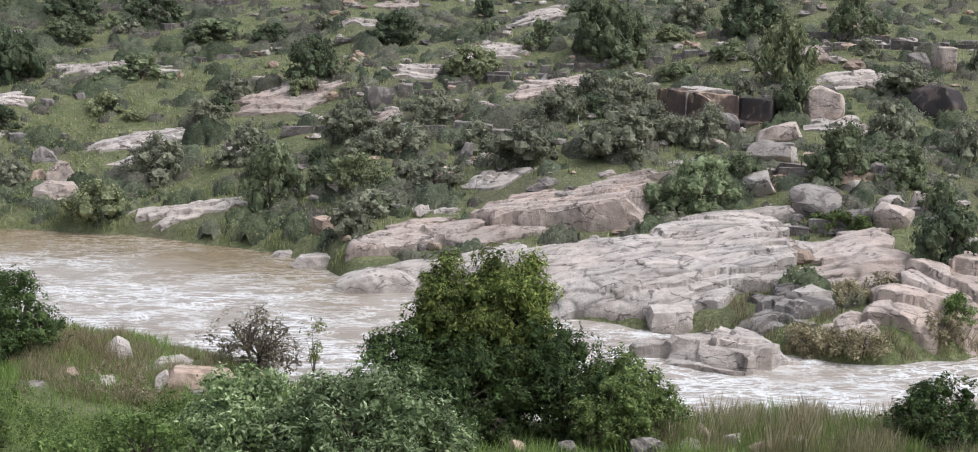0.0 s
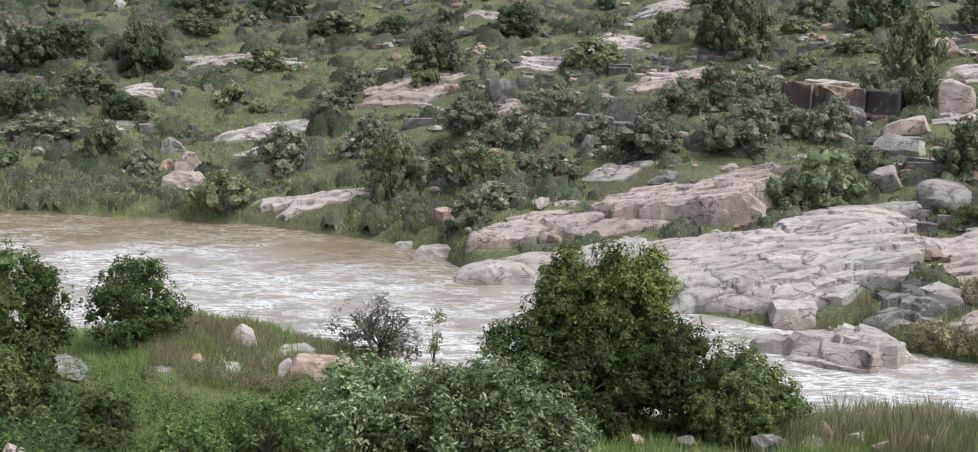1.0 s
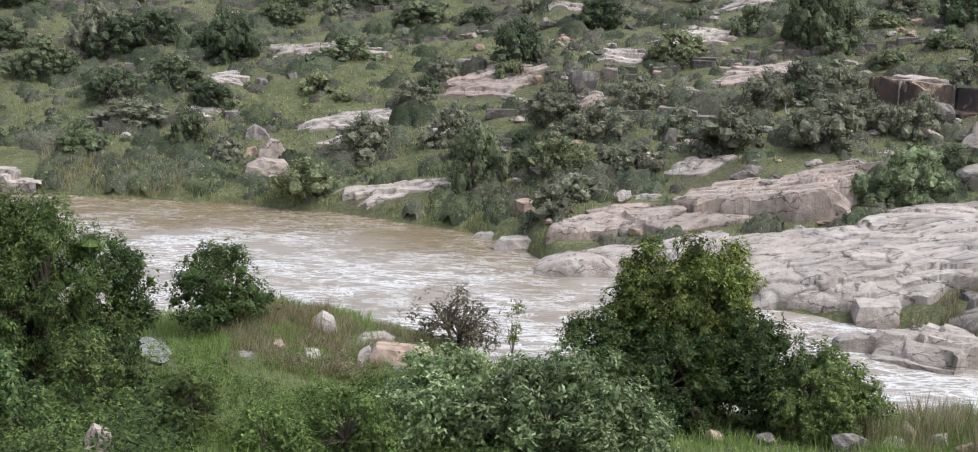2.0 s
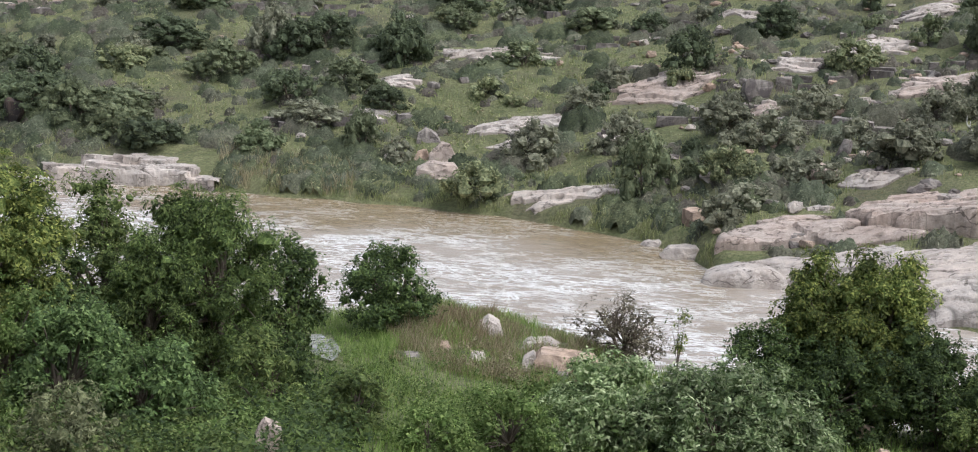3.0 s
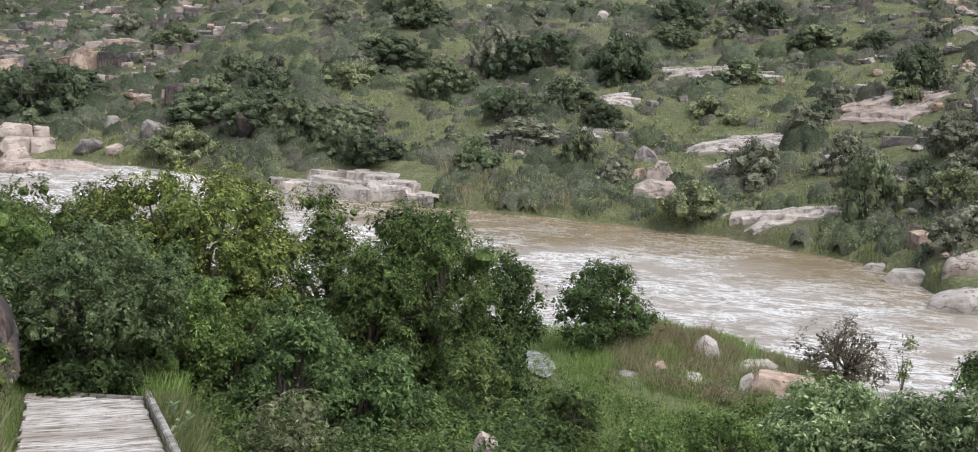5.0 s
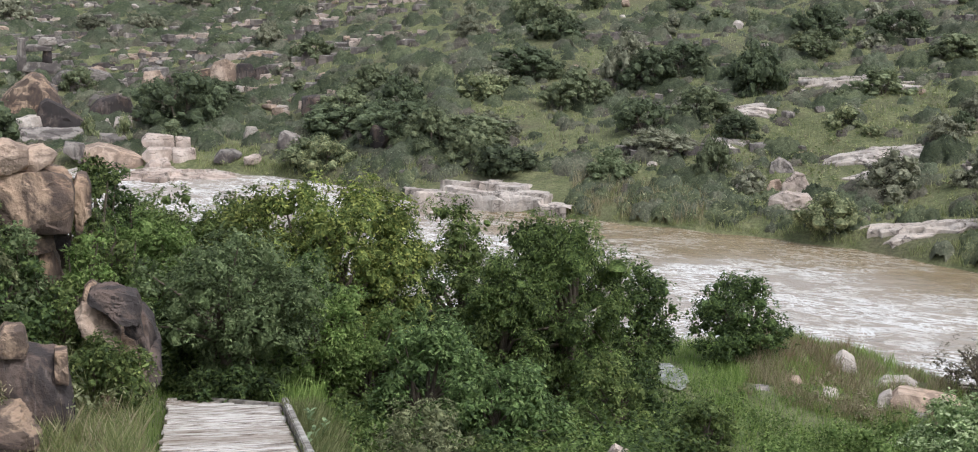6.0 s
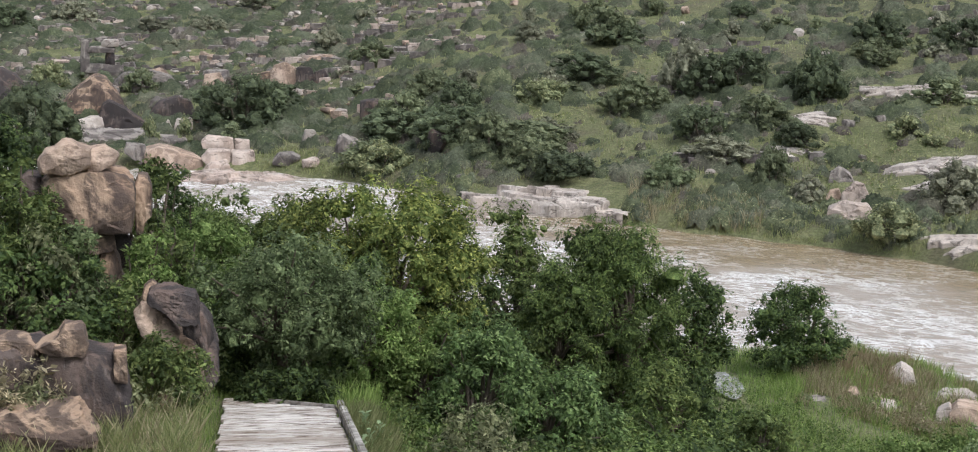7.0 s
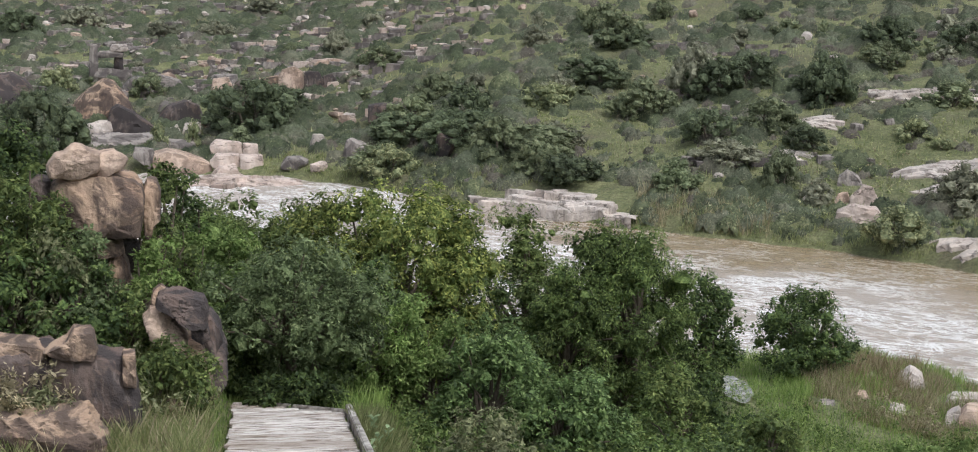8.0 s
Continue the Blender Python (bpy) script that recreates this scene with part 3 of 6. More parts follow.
    # break and straighten the edge
    for reach, most in ((1, 0.75), (2, 0.35)):
        rim = np.zeros_like(inside)
        for a in range(-reach, reach + 1):
            for b in range(-reach, reach + 1):
                rim |= inside & ~np.roll(inside, (a, b), (0, 1))
        drop = np.clip(0.22 + 0.4 * waves(gu, gv, seed + 13 + reach, 1.9), 0, 1) * most
        z = np.where(rim, z - (z - foot) * drop, z)
    around = [(a, b) for a in (-1, 0, 1) for b in (-1, 0, 1)]
    rim = np.zeros_like(inside)
    for a, b in around:
        rim |= inside & ~np.roll(inside, (a, b), (0, 1))

    def gathered(mask):
        total, sx, sy = np.zeros(gx.shape), np.zeros(gx.shape), np.zeros(gx.shape)
        for a, b in around:
            w = np.roll(mask, (a, b), (0, 1)) * 1.0
            total, sx, sy = total + w, sx + w * np.roll(gx, (a, b), (0, 1)), sy + w * np.roll(gy, (a, b), (0, 1))
        return total, sx / np.maximum(total, 1), sy / np.maximum(total, 1)

    for k in range(4):
        total, sx, sy = gathered(rim)
        gx, gy = np.where(rim & (total > 1.5), sx, gx), np.where(rim & (total > 1.5), sy, gy)
    total, sx, sy = gathered(rim)
    skirt = ~inside & (total > 0.5)
    gx, gy = np.where(skirt, 0.75 * sx + 0.25 * gx, gx), np.where(skirt, 0.75 * sy + 0.25 * gy, gy)
    verts = np.stack([gx, gy, z, joint], -1).reshape(-1, 4)
    any_in = inside[:-1, :-1] | inside[1:, :-1] | inside[:-1, 1:] | inside[1:, 1:]
    faces = grid_faces(*gu.shape, any_in)[:, ::-1]
    words = dict(label=label, category="rock")
    if not split:
        pv, pf = packed(verts, faces)
        me = with_joints(sheet(name, pv[:, :3], pf, GRANITE[tone]), pv[:, 3])
        me.set_sharp_from_angle(angle=radians(32))
        return tagged(new(name, me), **words)
    thing = tagged(new(name), **words)
    corner = own.ravel()[faces]
    part_in = held_in[corner]
    whose = np.where(part_in.any(1), np.take_along_axis(corner, part_in.argmax(1)[:, None], 1)[:, 0], corner[:, 0])
    for k in np.unique(whose):
        pv, pf = packed(verts, faces[whose == k])
        me = with_joints(sheet("block", pv[:, :3], pf, GRANITE[tone]), pv[:, 3])
        me.set_sharp_from_angle(angle=radians(32))
        part("block", me, thing)
    return thing


def slab(b, d, wide, high, seed, tone=None):
    """A low bare whaleback of rock on the slope; d is its front edge."""
    r = random.Random(seed)
    half, deep = math.degrees(wide / 2 / d), max(high / 0.26, wide * 0.3)
    ring = []
    for k in range(14):
        a = k * math.tau / 14 + r.uniform(-0.15, 0.15)
        q = r.uniform(0.6, 1.12)
        ring.append((b + half * 1.08 * math.cos(a) * q, d + deep / 2 + deep / 2 * math.sin(a) * q))
    tone = tone or r.choice(["pale", "pink", "pale"])
    BARE.append([tuple(at(b + u * half, d + v)[:2]) for u, v in ((-0.7, -0.7), (0.7, -0.7), (0.8, 0.5), (-0.8, 0.5))])
    return outcrop(ring, 0.16 + 0.1 * high, seed, tone, TONES[tone] + " bared flat on the grassy slope", cell=(1.3, 0.5), strike=r.uniform(-10, 16), jut=0.09, tilt=0.05, edge=0.9, shingle=0.13, bent=0.3, res=0.085, name="flat_rock", split=False)


# ---------------------------------------------------------------- plants


def foliage(r, middles, radii, count, size, slim=0.45, droop=0.0, fill=0.55, lift=0.45, spray=1.7, each=16, ordered=False, sleek=0.75):
    """Many single leaves in sprays on and in clumps. Returns places, four-cornered faces, and each leaf's clump and depth."""
    middles, radii = np.asarray(middles, float), np.asarray(radii, float)
    groups = max(1, count // each)
    w = radii ** 2
    k = np.arange(groups) * len(radii) // groups if ordered else r.choice(len(radii), groups, p=w / w.sum())
    n = r.normal(size=(groups, 3))
    n /= np.linalg.norm(n, axis=1, keepdims=True)
    n[:, 2] = np.where((n[:, 2] < -0.2) & (r.rand(groups) < 0.65), -n[:, 2], n[:, 2])
    depth = fill + (1.1 - fill) * r.rand(groups) ** 0.55
    c = middles[k] + n * (radii[k] * depth)[:, None]
    c, n = np.repeat(c, each, 0), np.repeat(n, each, 0)
    count = len(c)
    off = r.normal(size=(count, 3))
    off -= n * (off * n).sum(1, keepdims=True) * 0.7
    off *= size * spray * r.uniform(0.25, 1.1, (count, 1)) / (np.linalg.norm(off, axis=1, keepdims=True) + 1e-9)
    off[:, 2] -= droop * 0.4 * np.hypot(off[:, 0], off[:, 1])
    c = c + off
    up = n * sleek + r.normal(size=(count, 3)) * 0.5 + np.array([0, 0, lift])
    up /= np.linalg.norm(up, axis=1, keepdims=True)
    t = n * 0.3 + 1.5 * off / (size * spray) + r.normal(size=(count, 3)) * 0.3 + np.array([0, 0, -0.7 * droop])
    t -= up * (t * up).sum(1, keepdims=True)
    t /= np.linalg.norm(t, axis=1, keepdims=True) + 1e-9
    s = np.cross(up, t)
    ln = size * r.uniform(0.6, 1.35, (count, 1))
    v = np.stack([c - t * ln * 0.5, c + s * ln * slim * 0.5 - up * ln * 0.06, c + t * ln * 0.5 - up * ln * 0.12 * (1 + max(droop, 0)), c - s * ln * slim * 0.5 - up * ln * 0.06], 1)
    return v.reshape(-1, 3), np.arange(count * 4).reshape(-1, 4), np.repeat(k, each), np.repeat(depth, each)


def leaves(*how, **more):
    return foliage(*how, **more)[:2]


def with_tones(me, tones, per):
    """Gives each plant of a joined mesh a tone of its own; per: places of each plant."""
    values = np.repeat(np.asarray(tones, np.float32), per)
    me.attributes.new("tone", "FLOAT", "POINT").data.foreach_set("value", values[: len(me.vertices)])
    return me


def clumps(r, wide, high, count, skirt=0.05, peak=0.15, lobe=(0.24, 0.5)):
    """Middles and sizes of the leaf clumps that fill a crown, with an uneven outline."""
    m, s = [], []
    half = high * (1 - skirt) / 2
    for k in range(count):
        n = r.normal(size=3)
        n /= np.linalg.norm(n)
        q = r.uniform(0.2, 1) ** 0.4 * r.uniform(0.72, 1.0)
        spread = 1 - peak * max(n[2], 0) + 0.25 * max(-n[2], 0)
        rad = r.uniform(*lobe) * min(wide / 2, half * 1.2)
        m.append((n[0] * q * wide / 2 * spread, n[1] * q * wide / 2 * spread, skirt * high + half + n[2] * q * half))
        s.append(rad)
    return np.array(m), np.array(s)


def knot():
    """A small lumpy ball of 24 four-cornered faces."""
    bm = bmesh.new()
    bmesh.ops.create_cube(bm, size=2)
    bmesh.ops.subdivide_edges(bm, edges=bm.edges[:], cuts=1, use_grid_fill=True)
    v = np.array([p.co.normalized() for p in bm.verts])
    f = np.array([[p.index for p in q.verts] for q in bm.faces])
    bm.free()
    return v, f


KNOT_V, KNOT_F = knot()


def hoop(v, middle, way, radius, sides):
    """A ring of places round a limb; returns their numbers."""
    way = way / (np.linalg.norm(way) + 1e-9)
    s = np.cross(way, [0.3, 0.9, 0.2])
    s /= np.linalg.norm(s)
    w = np.cross(way, s)
    first = len(v)
    for k in range(sides):
        g = k * math.tau / sides
        v.append(middle + radius * (math.cos(g) * s + math.sin(g) * w))
    return list(range(first, first + sides))


def trunk_mesh(r, middles, wide, high, stems=3, thick=0.035, sides=6):
    """Stems that fork from one foot into limbs, one to each clump, all of one piece."""
    v, f = [], []

    def join(a, b):
        for k in range(sides):
            f.append((a[k], a[(k + 1) % sides], b[(k + 1) % sides], b[k]))

    foot = hoop(v, np.array([0, 0, -0.2]), np.array([0, 0, 1.0]), thick * high * 1.2, sides)
    forks = []
    for k in range(stems):
        a = r.uniform(0, math.tau)
        knee = np.array([math.cos(a) * wide * 0.10, math.sin(a) * wide * 0.10, high * r.uniform(0.2, 0.36)])
        ring = hoop(v, knee, knee, thick * high * 0.65, sides)
        join(foot, ring)
        forks.append((knee, ring))
    for m in middles:
        knee, ring = min(forks, key=lambda q: np.linalg.norm(q[0] - m))
        bend = knee + (m - knee) * 0.55 + np.array([0, 0, 0.06 * high]) + r.normal(size=3) * 0.03 * wide
        first = hoop(v, bend, bend - knee, thick * high * 0.24, sides)
        last = hoop(v, m, m - bend, thick * high * 0.08, sides)
        join(ring, first)
        join(first, last)
    return sheet("trunk", v, f, BARK)


HABIT = {
    # leaf size, slimness, droop, leaves per square metre of crown, what it is
    "neem": (0.108, 0.34, 0.8, 960, "small tree with drooping feathery dark green leaves"),
    "dark": (0.11, 0.5, 0.0, 560, "dense dark green bush"),
    "green": (0.105, 0.45, 0.2, 520, "leafy green bush"),
    "lime": (0.12, 0.42, 0.4, 720, "small tree with yellow-green leaves"),
    "bright": (0.095, 0.45, 0.1, 640, "bright green leafy bush"),
    "grey": (0.10, 0.42, 0.2, 560, "spreading grey-green thorn tree"),
    "vine": (0.11, 0.5, 0.5, 600, "bush overgrown with blue-green creepers"),
    "silver": (0.150, 0.36, -0.3, 520, "bush with pale silvery green upright leaves"),
    "olive": (0.10, 0.3, 0.3, 480, "dull olive-green scrub bush"),
    "straw": (0.12, 0.2, -0.5, 420, "straw-coloured dry bush"),
    "twiggy": (0.09, 0.32, -0.4, 330, "twiggy brownish half-bare bush"),
}


def shrub(b, d, wide, high, seed, kind="green", words="on the river bank", skirt=-0.12, peak=0.15, count=None):
    r = np.random.RandomState(seed)
    size, slim, droop, dense, what = HABIT[kind]
    thing = new("tree" if "tree" in what else "bush")
    thing.matrix_world = pose(*at(b, d), 0, 0, r.uniform(0, 360))
    tagged(thing, what + " " + words, "tree" if "tree" in what else "bush")
    wide, high = 1.14 * wide, 1.13 * high
    m, s = clumps(r, wide, high, count or int(26 + 10 * wide + 7 * high), skirt, peak, (0.16, 0.38))
    n = int(1.25 * dense * wide * (wide + 1.3 * high))
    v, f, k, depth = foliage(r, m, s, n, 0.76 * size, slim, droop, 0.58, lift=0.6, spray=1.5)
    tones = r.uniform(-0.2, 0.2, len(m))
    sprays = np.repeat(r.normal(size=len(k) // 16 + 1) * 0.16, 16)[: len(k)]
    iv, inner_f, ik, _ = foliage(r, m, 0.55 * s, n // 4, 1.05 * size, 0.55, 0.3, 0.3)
    # Shade put into tone: deep leaves and inner lumps darker; young outer tips paler.
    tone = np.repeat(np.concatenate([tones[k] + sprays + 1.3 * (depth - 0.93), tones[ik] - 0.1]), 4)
    v, f = np.concatenate([v, iv]), np.concatenate([f, inner_f + len(v)])
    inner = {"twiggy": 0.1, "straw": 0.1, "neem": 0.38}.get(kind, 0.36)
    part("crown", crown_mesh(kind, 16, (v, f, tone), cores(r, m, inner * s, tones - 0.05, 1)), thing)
    part("trunk", trunk_mesh(r, m[:: 2 if len(m) > 30 and kind != "twiggy" else 1], wide, high, 7 if kind == "twiggy" else 2 if kind == "neem" else 3), thing)
    return thing


def sapling(b, d, wide, high, seed):
    r = np.random.RandomState(seed)
    thing = new("sapling")
    thing.matrix_world = pose(*at(b, d), 0, 0, 0)
    tagged(thing, "slender young tree with thin yellow-green foliage", "tree")
    m = np.array([(r.uniform(-0.3, 0.3) * wide, r.uniform(-0.3, 0.3) * wide, high * h) for h in np.linspace(0.5, 0.96, 9)])
    v, f = leaves(r, m, np.full(9, 0.17 * wide), 420, 0.09, 0.45, 0.3)
    part("crown", sheet("crown", v, f, LEAF["lime"], False), thing)
    part("trunk", trunk_mesh(r, m, 0.3, high, 1, 0.011), thing)
    return thing


def pale_plant(b, d, high, seed):
    """A leafy weed with broad pale leaves in pairs up a stem."""
    r = np.random.RandomState(seed)
    thing = new("milkweed_plant")
    thing.matrix_world = pose(*at(b, d), r.uniform(-8, 8), r.uniform(-8, 8), r.uniform(0, 360))
    tagged(thing, "tall weed with broad pale grey-green leaves beside the path", "plant")
    v, f = [], []
    low = hoop(v, np.array([0, 0, -0.05]), np.array([0, 0, 1.0]), 0.016, 6)
    top = hoop(v, np.array([0.03, 0, high]), np.array([0, 0, 1.0]), 0.007, 6)
    f += [(low[k], low[(k + 1) % 6], top[(k + 1) % 6], top[k]) for k in range(6)]
    part("stem", sheet("stem", v, f, PALE_LEAF), thing)
    long = 0.12
    shape = np.array([(0, 0, 0), (0.35, 0.26, 0.10), (0.8, 0.2, 0.12), (1.0, 0, 0.02), (0.8, -0.2, 0.12), (0.35, -0.26, 0.10), (0.5, 0, 0.0)]) * [long, long, long]
    leaf = sheet("leaf", shape, [(0, 1, 6, 5), (1, 2, 3, 6), (6, 3, 4, 5)], PALE_LEAF)
    for k in range(12):
        h = high * (0.3 + 0.7 * (k // 2) / 5)
        ob = part("leaf", leaf, thing)
        ob.matrix_basis = pose(0.03 * h / high, 0, h, 0, r.uniform(-50, -10), 90 * (k // 2) + 180 * (k % 2) + r.uniform(-15, 15))
    return thing


def dead_snag(b, d, high, seed):
    """A bleached bare trunk with a few stubs."""
    r = np.random.RandomState(seed)
    v, f = [], []
    p, way = np.array([0, 0, -0.2]), np.array([0.05, 0, 1.0])
    ring = hoop(v, p, way, 0.07 * high / 1.5, 6)
    for k in range(7):
        way = way + r.normal(size=3) * 0.35
        way[2] = max(way[2], 0.35)
        p = p + way / np.linalg.norm(way) * high / 6
        after = hoop(v, p, way, 0.07 * high / 1.5 * (1 - k / 8), 6)
        f += [(ring[i], ring[(i + 1) % 6], after[(i + 1) % 6], after[i]) for i in range(6)]
        if k in (2, 4):
            tip = hoop(v, p + r.normal(size=3) * 0.22 * high + [0, 0, 0.1], way, 0.012, 6)
            f += [(after[i], after[(i + 1) % 6], tip[(i + 1) % 6], tip[i]) for i in range(6)]
        ring = after
    ob = new("dead_trunk", sheet("dead_trunk", v, f, PALE_WOOD))
    ob.matrix_world = pose(*at(b, d), 0, 0, r.uniform(0, 360))
    return tagged(ob, "bleached bare dead trunk standing in the scrub", "dead tree")


BUSHES = {}


def core_ball(cuts):
    bm = bmesh.new()
    bmesh.ops.create_cube(bm, size=2)
    bmesh.ops.subdivide_edges(bm, edges=bm.edges[:], cuts=cuts, use_grid_fill=True)
    v = np.array([p.co.normalized() for p in bm.verts])
    f = np.array([[p.index for p in q.verts] for q in bm.faces])
    bm.free()
    return v, f


CORES = {k: core_ball(k) for k in (1,)}


def cores(r, middles, radii, tones, cuts, uneven=0.35):
    """The dense inside of each clump: an uneven lump of packed foliage. Returns places, faces and tones."""
    bv, bf = CORES[cuts]
    n, k = len(middles), len(bv)
    radii = np.asarray(radii)
    v = bv[None] * radii[:, None, None] * r.uniform(0.9 - uneven, 0.9 + uneven, (n, k, 1))
    v += np.asarray(middles)[:, None]
    return v.reshape(-1, 3), (bf[None] + (np.arange(n) * k)[:, None, None]).reshape(-1, 4), np.repeat(tones, k)


def crown_mesh(kind, scale, leafy, dense, hill=False):
    """One mesh of loose leaves (places, faces, tones) over dense lumps of foliage."""
    (v, f, t), (cv, cf, ct) = leafy, dense
    me = sheet("crown", np.concatenate([v, cv]), np.concatenate([f, cf + len(v)]), (HILL_LEAF if hill else LEAF)[kind], False)
    me.materials.append(mass_of(kind, scale, hill))
    which = np.zeros(len(f) + len(cf), np.int32)
    which[len(f):] = 1
    me.polygons.foreach_set("material_index", which)
    me.attributes.new("tone", "FLOAT", "POINT").data.foreach_set("value", np.concatenate([t, ct]).astype(np.float32))
    return me


def bush_models(kind, large):
    """Four bushes of a kind, one metre wide, to copy over the hillside; large: 0 low, 1 tall, 2 spreading."""
    made = []
    lumps, lobe, count, leaf = ((22, (0.26, 0.5), 760, 0.07), (46, (0.16, 0.36), 2300, 0.046), (80, (0.12, 0.3), 4800, 0.029))[large]
    for k in range(4 if large < 2 else 3):
        r = np.random.RandomState(sum(map(ord, kind)) + 31 * k + large)
        m, s = clumps(r, 1.0, 0.6, lumps, -0.25, 0.3, lobe)
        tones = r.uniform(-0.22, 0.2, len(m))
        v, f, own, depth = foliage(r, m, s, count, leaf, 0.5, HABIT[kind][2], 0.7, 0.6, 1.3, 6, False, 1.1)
        # leaves deep in a clump, and its core, darker: shade put into tone
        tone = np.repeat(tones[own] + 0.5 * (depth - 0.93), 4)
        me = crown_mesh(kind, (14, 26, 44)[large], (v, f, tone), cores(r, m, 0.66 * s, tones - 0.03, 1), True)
        made.append((me, trunk_mesh(r, m[:: (5, 7, 9)[large]], 1.0, 0.6, 3, 0.03, 5)))
    return made


def bush(b, d, wide, high, kind, seed=None):
    r = random.Random(int(b * 97 + d * 31) if seed is None else seed)
    large = 0 if wide < 2.2 else 1 if wide < 3.7 else 2
    if (kind, large) not in BUSHES:
        BUSHES[kind, large] = bush_models(kind, large)
    crown, trunk = r.choice(BUSHES[kind, large])
    thing = new("bush")
    p = at(b, d + 0.25 * wide)
    thing.matrix_world = pose(p.x, p.y, p.z - 0.05, 0, 0, r.uniform(0, 360)) @ Matrix.Diagonal((wide * 1.08, wide * 1.08, high * 1.7, 1))
    tagged(thing, {"dark": "dense dark green", "green": "leafy green", "lime": "yellow-green", "olive": "dull olive grey-green", "bright": "bright green"}[kind] + " bush on the rocky hillside", "bush", "bushes on the hillside")
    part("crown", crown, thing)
    part("trunk", trunk, thing)
    return thing


def blades(r, x, y, z, tall, thick, lean=0.35):
    """One bent blade of grass at each place."""
    n = len(x)
    a, g = r.uniform(0, math.tau, n), r.uniform(0, math.tau, n)
    foot = np.stack([x, y, z], 1)
    side = np.stack([np.cos(a), np.sin(a), np.zeros(n)], 1) * np.asarray(thick).reshape(-1, 1) * 0.5
    bend = np.stack([np.cos(g), np.sin(g), np.zeros(n)], 1) * (tall * r.uniform(0.1, 1, n) * lean)[:, None]
    up = np.array([0, 0, 1.0]) * tall[:, None]
    v = np.stack([foot - side, foot + side, foot + side * 0.4 + up * 0.7 + bend * 0.64, foot + up + bend], 1)
    return v.reshape(-1, 3), np.arange(n * 4).reshape(-1, 4)


def turf(name, label, kind, seed, count, span_b, span_d, tall, thick, patch=4.0, cover=0.0, shore=None, lean=0.35):
    """Grass over a stretch of bearings and distances; shore: metres beyond the far waterline instead of distances."""
    r = np.random.RandomState(seed)
    b, d = r.uniform(*span_b, count), r.uniform(*span_d, count)
    if shore:
        d = np.interp(b, FAR_B, FAR_D) + shore[0] + (shore[1] - shore[0]) * r.rand(count) ** 1.3
    x, y = -d * np.sin(np.radians(b)), d * np.cos(np.radians(b))
    p = waves(x, y, seed, patch)
    ok = (p > cover) & (ground_height(x, y) > 0.02) & open_ground(x, y)
    x, y, p = x[ok], y[ok], p[ok]
    high = tall * r.uniform(0.45, 1.15, len(x)) * (0.6 + 0.5 * np.clip(p - cover, 0, 1))
    v, f = blades(r, x, y, ground_height(x, y) - 0.04, high, thick * r.uniform(0.6, 1.3, len(x)), lean)
    return tagged(new(name, sheet(name, v, f, LEAF[kind], False)), label, "grass", kind="stuff")

# ---------------------------------------------------------------- the great rocks across the river
outcrop([(5.4, 52.9), (2, 52), (-3, 48.9), (-6.5, 48.3), (-9.5, 48.5), (-12.2, 49.6), (-12.3, 53), (-11, 57.4), (-7.8, 56.5), (-5.4, 53.8), (0.6, 54.6), (5.2, 54.6)], 0.5, 11, "pale",
        "pale cracked granite whaleback sloping down to the river", cell=(1.7, 0.6), strike=3, jut=0.012, tilt=0.016, edge=2.0, shingle=0.07, bent=0.35, res=0.06, groove=0.06, name="granite_whaleback", lean=(0.075, 0))
outcrop([(0.9, 57.4), (-2.2, 55.6), (-5.3, 55.2), (-6.4, 57.5), (-6.9, 62), (-4.5, 62.2), (-2.4, 61), (-0.4, 60.2)], 1.2, 12, "pink",
        "pinkish granite ledge with a sheer jointed edge", cell=(1.5, 0.6), strike=-8, jut=0.05, tilt=0.03, edge=0.4, shingle=0.09, bent=0.45, name="granite_ledge", lean=(0.13, 0.03), level=1.7, groove=0.07)
outcrop([(5.2, 55.2), (3.4, 55.8), (0.4, 55.4), (-2.2, 55.5), (0.6, 57.6), (2.8, 58.6), (4.6, 57)], 0.6, 13, "pink",
        "pinkish granite shelf in low steps above the water", cell=(2.2, 0.9), strike=12, jut=0.03, tilt=0.03, edge=1.2, shingle=0.05, bent=0.3, name="granite_shelf")
outcrop([(-5.9, 44.3), (-8.2, 43.4), (-10.4, 42.9), (-11.7, 44.3), (-11.5, 44.6), (-10.3, 46.1), (-8.4, 45.7), (-6.7, 44.6)], 0.62, 14, "pale",
        "light grey jointed granite slab standing in the river", cell=(0.95, 0.8), strike=-14, jut=0.07, tilt=0.07, edge=0.2, shingle=0.06, bent=0.25, name="granite_island", level=0.0)
outcrop([(-12.1, 53.5), (-12.6, 51.4), (-13.2, 49.8), (-14.5, 49.4), (-15.6, 50.4), (-16.0, 51.4), (-15.9, 55.3), (-13.4, 55.4)], 0.35, 15, "pink",
        "orange-tinted granite slope with fine cracks", cell=(1.5, 0.8), strike=4, jut=0.015, tilt=0.02, edge=0.9, shingle=0.05, bent=0.25, groove=0.06, res=0.07, name="granite_slope")
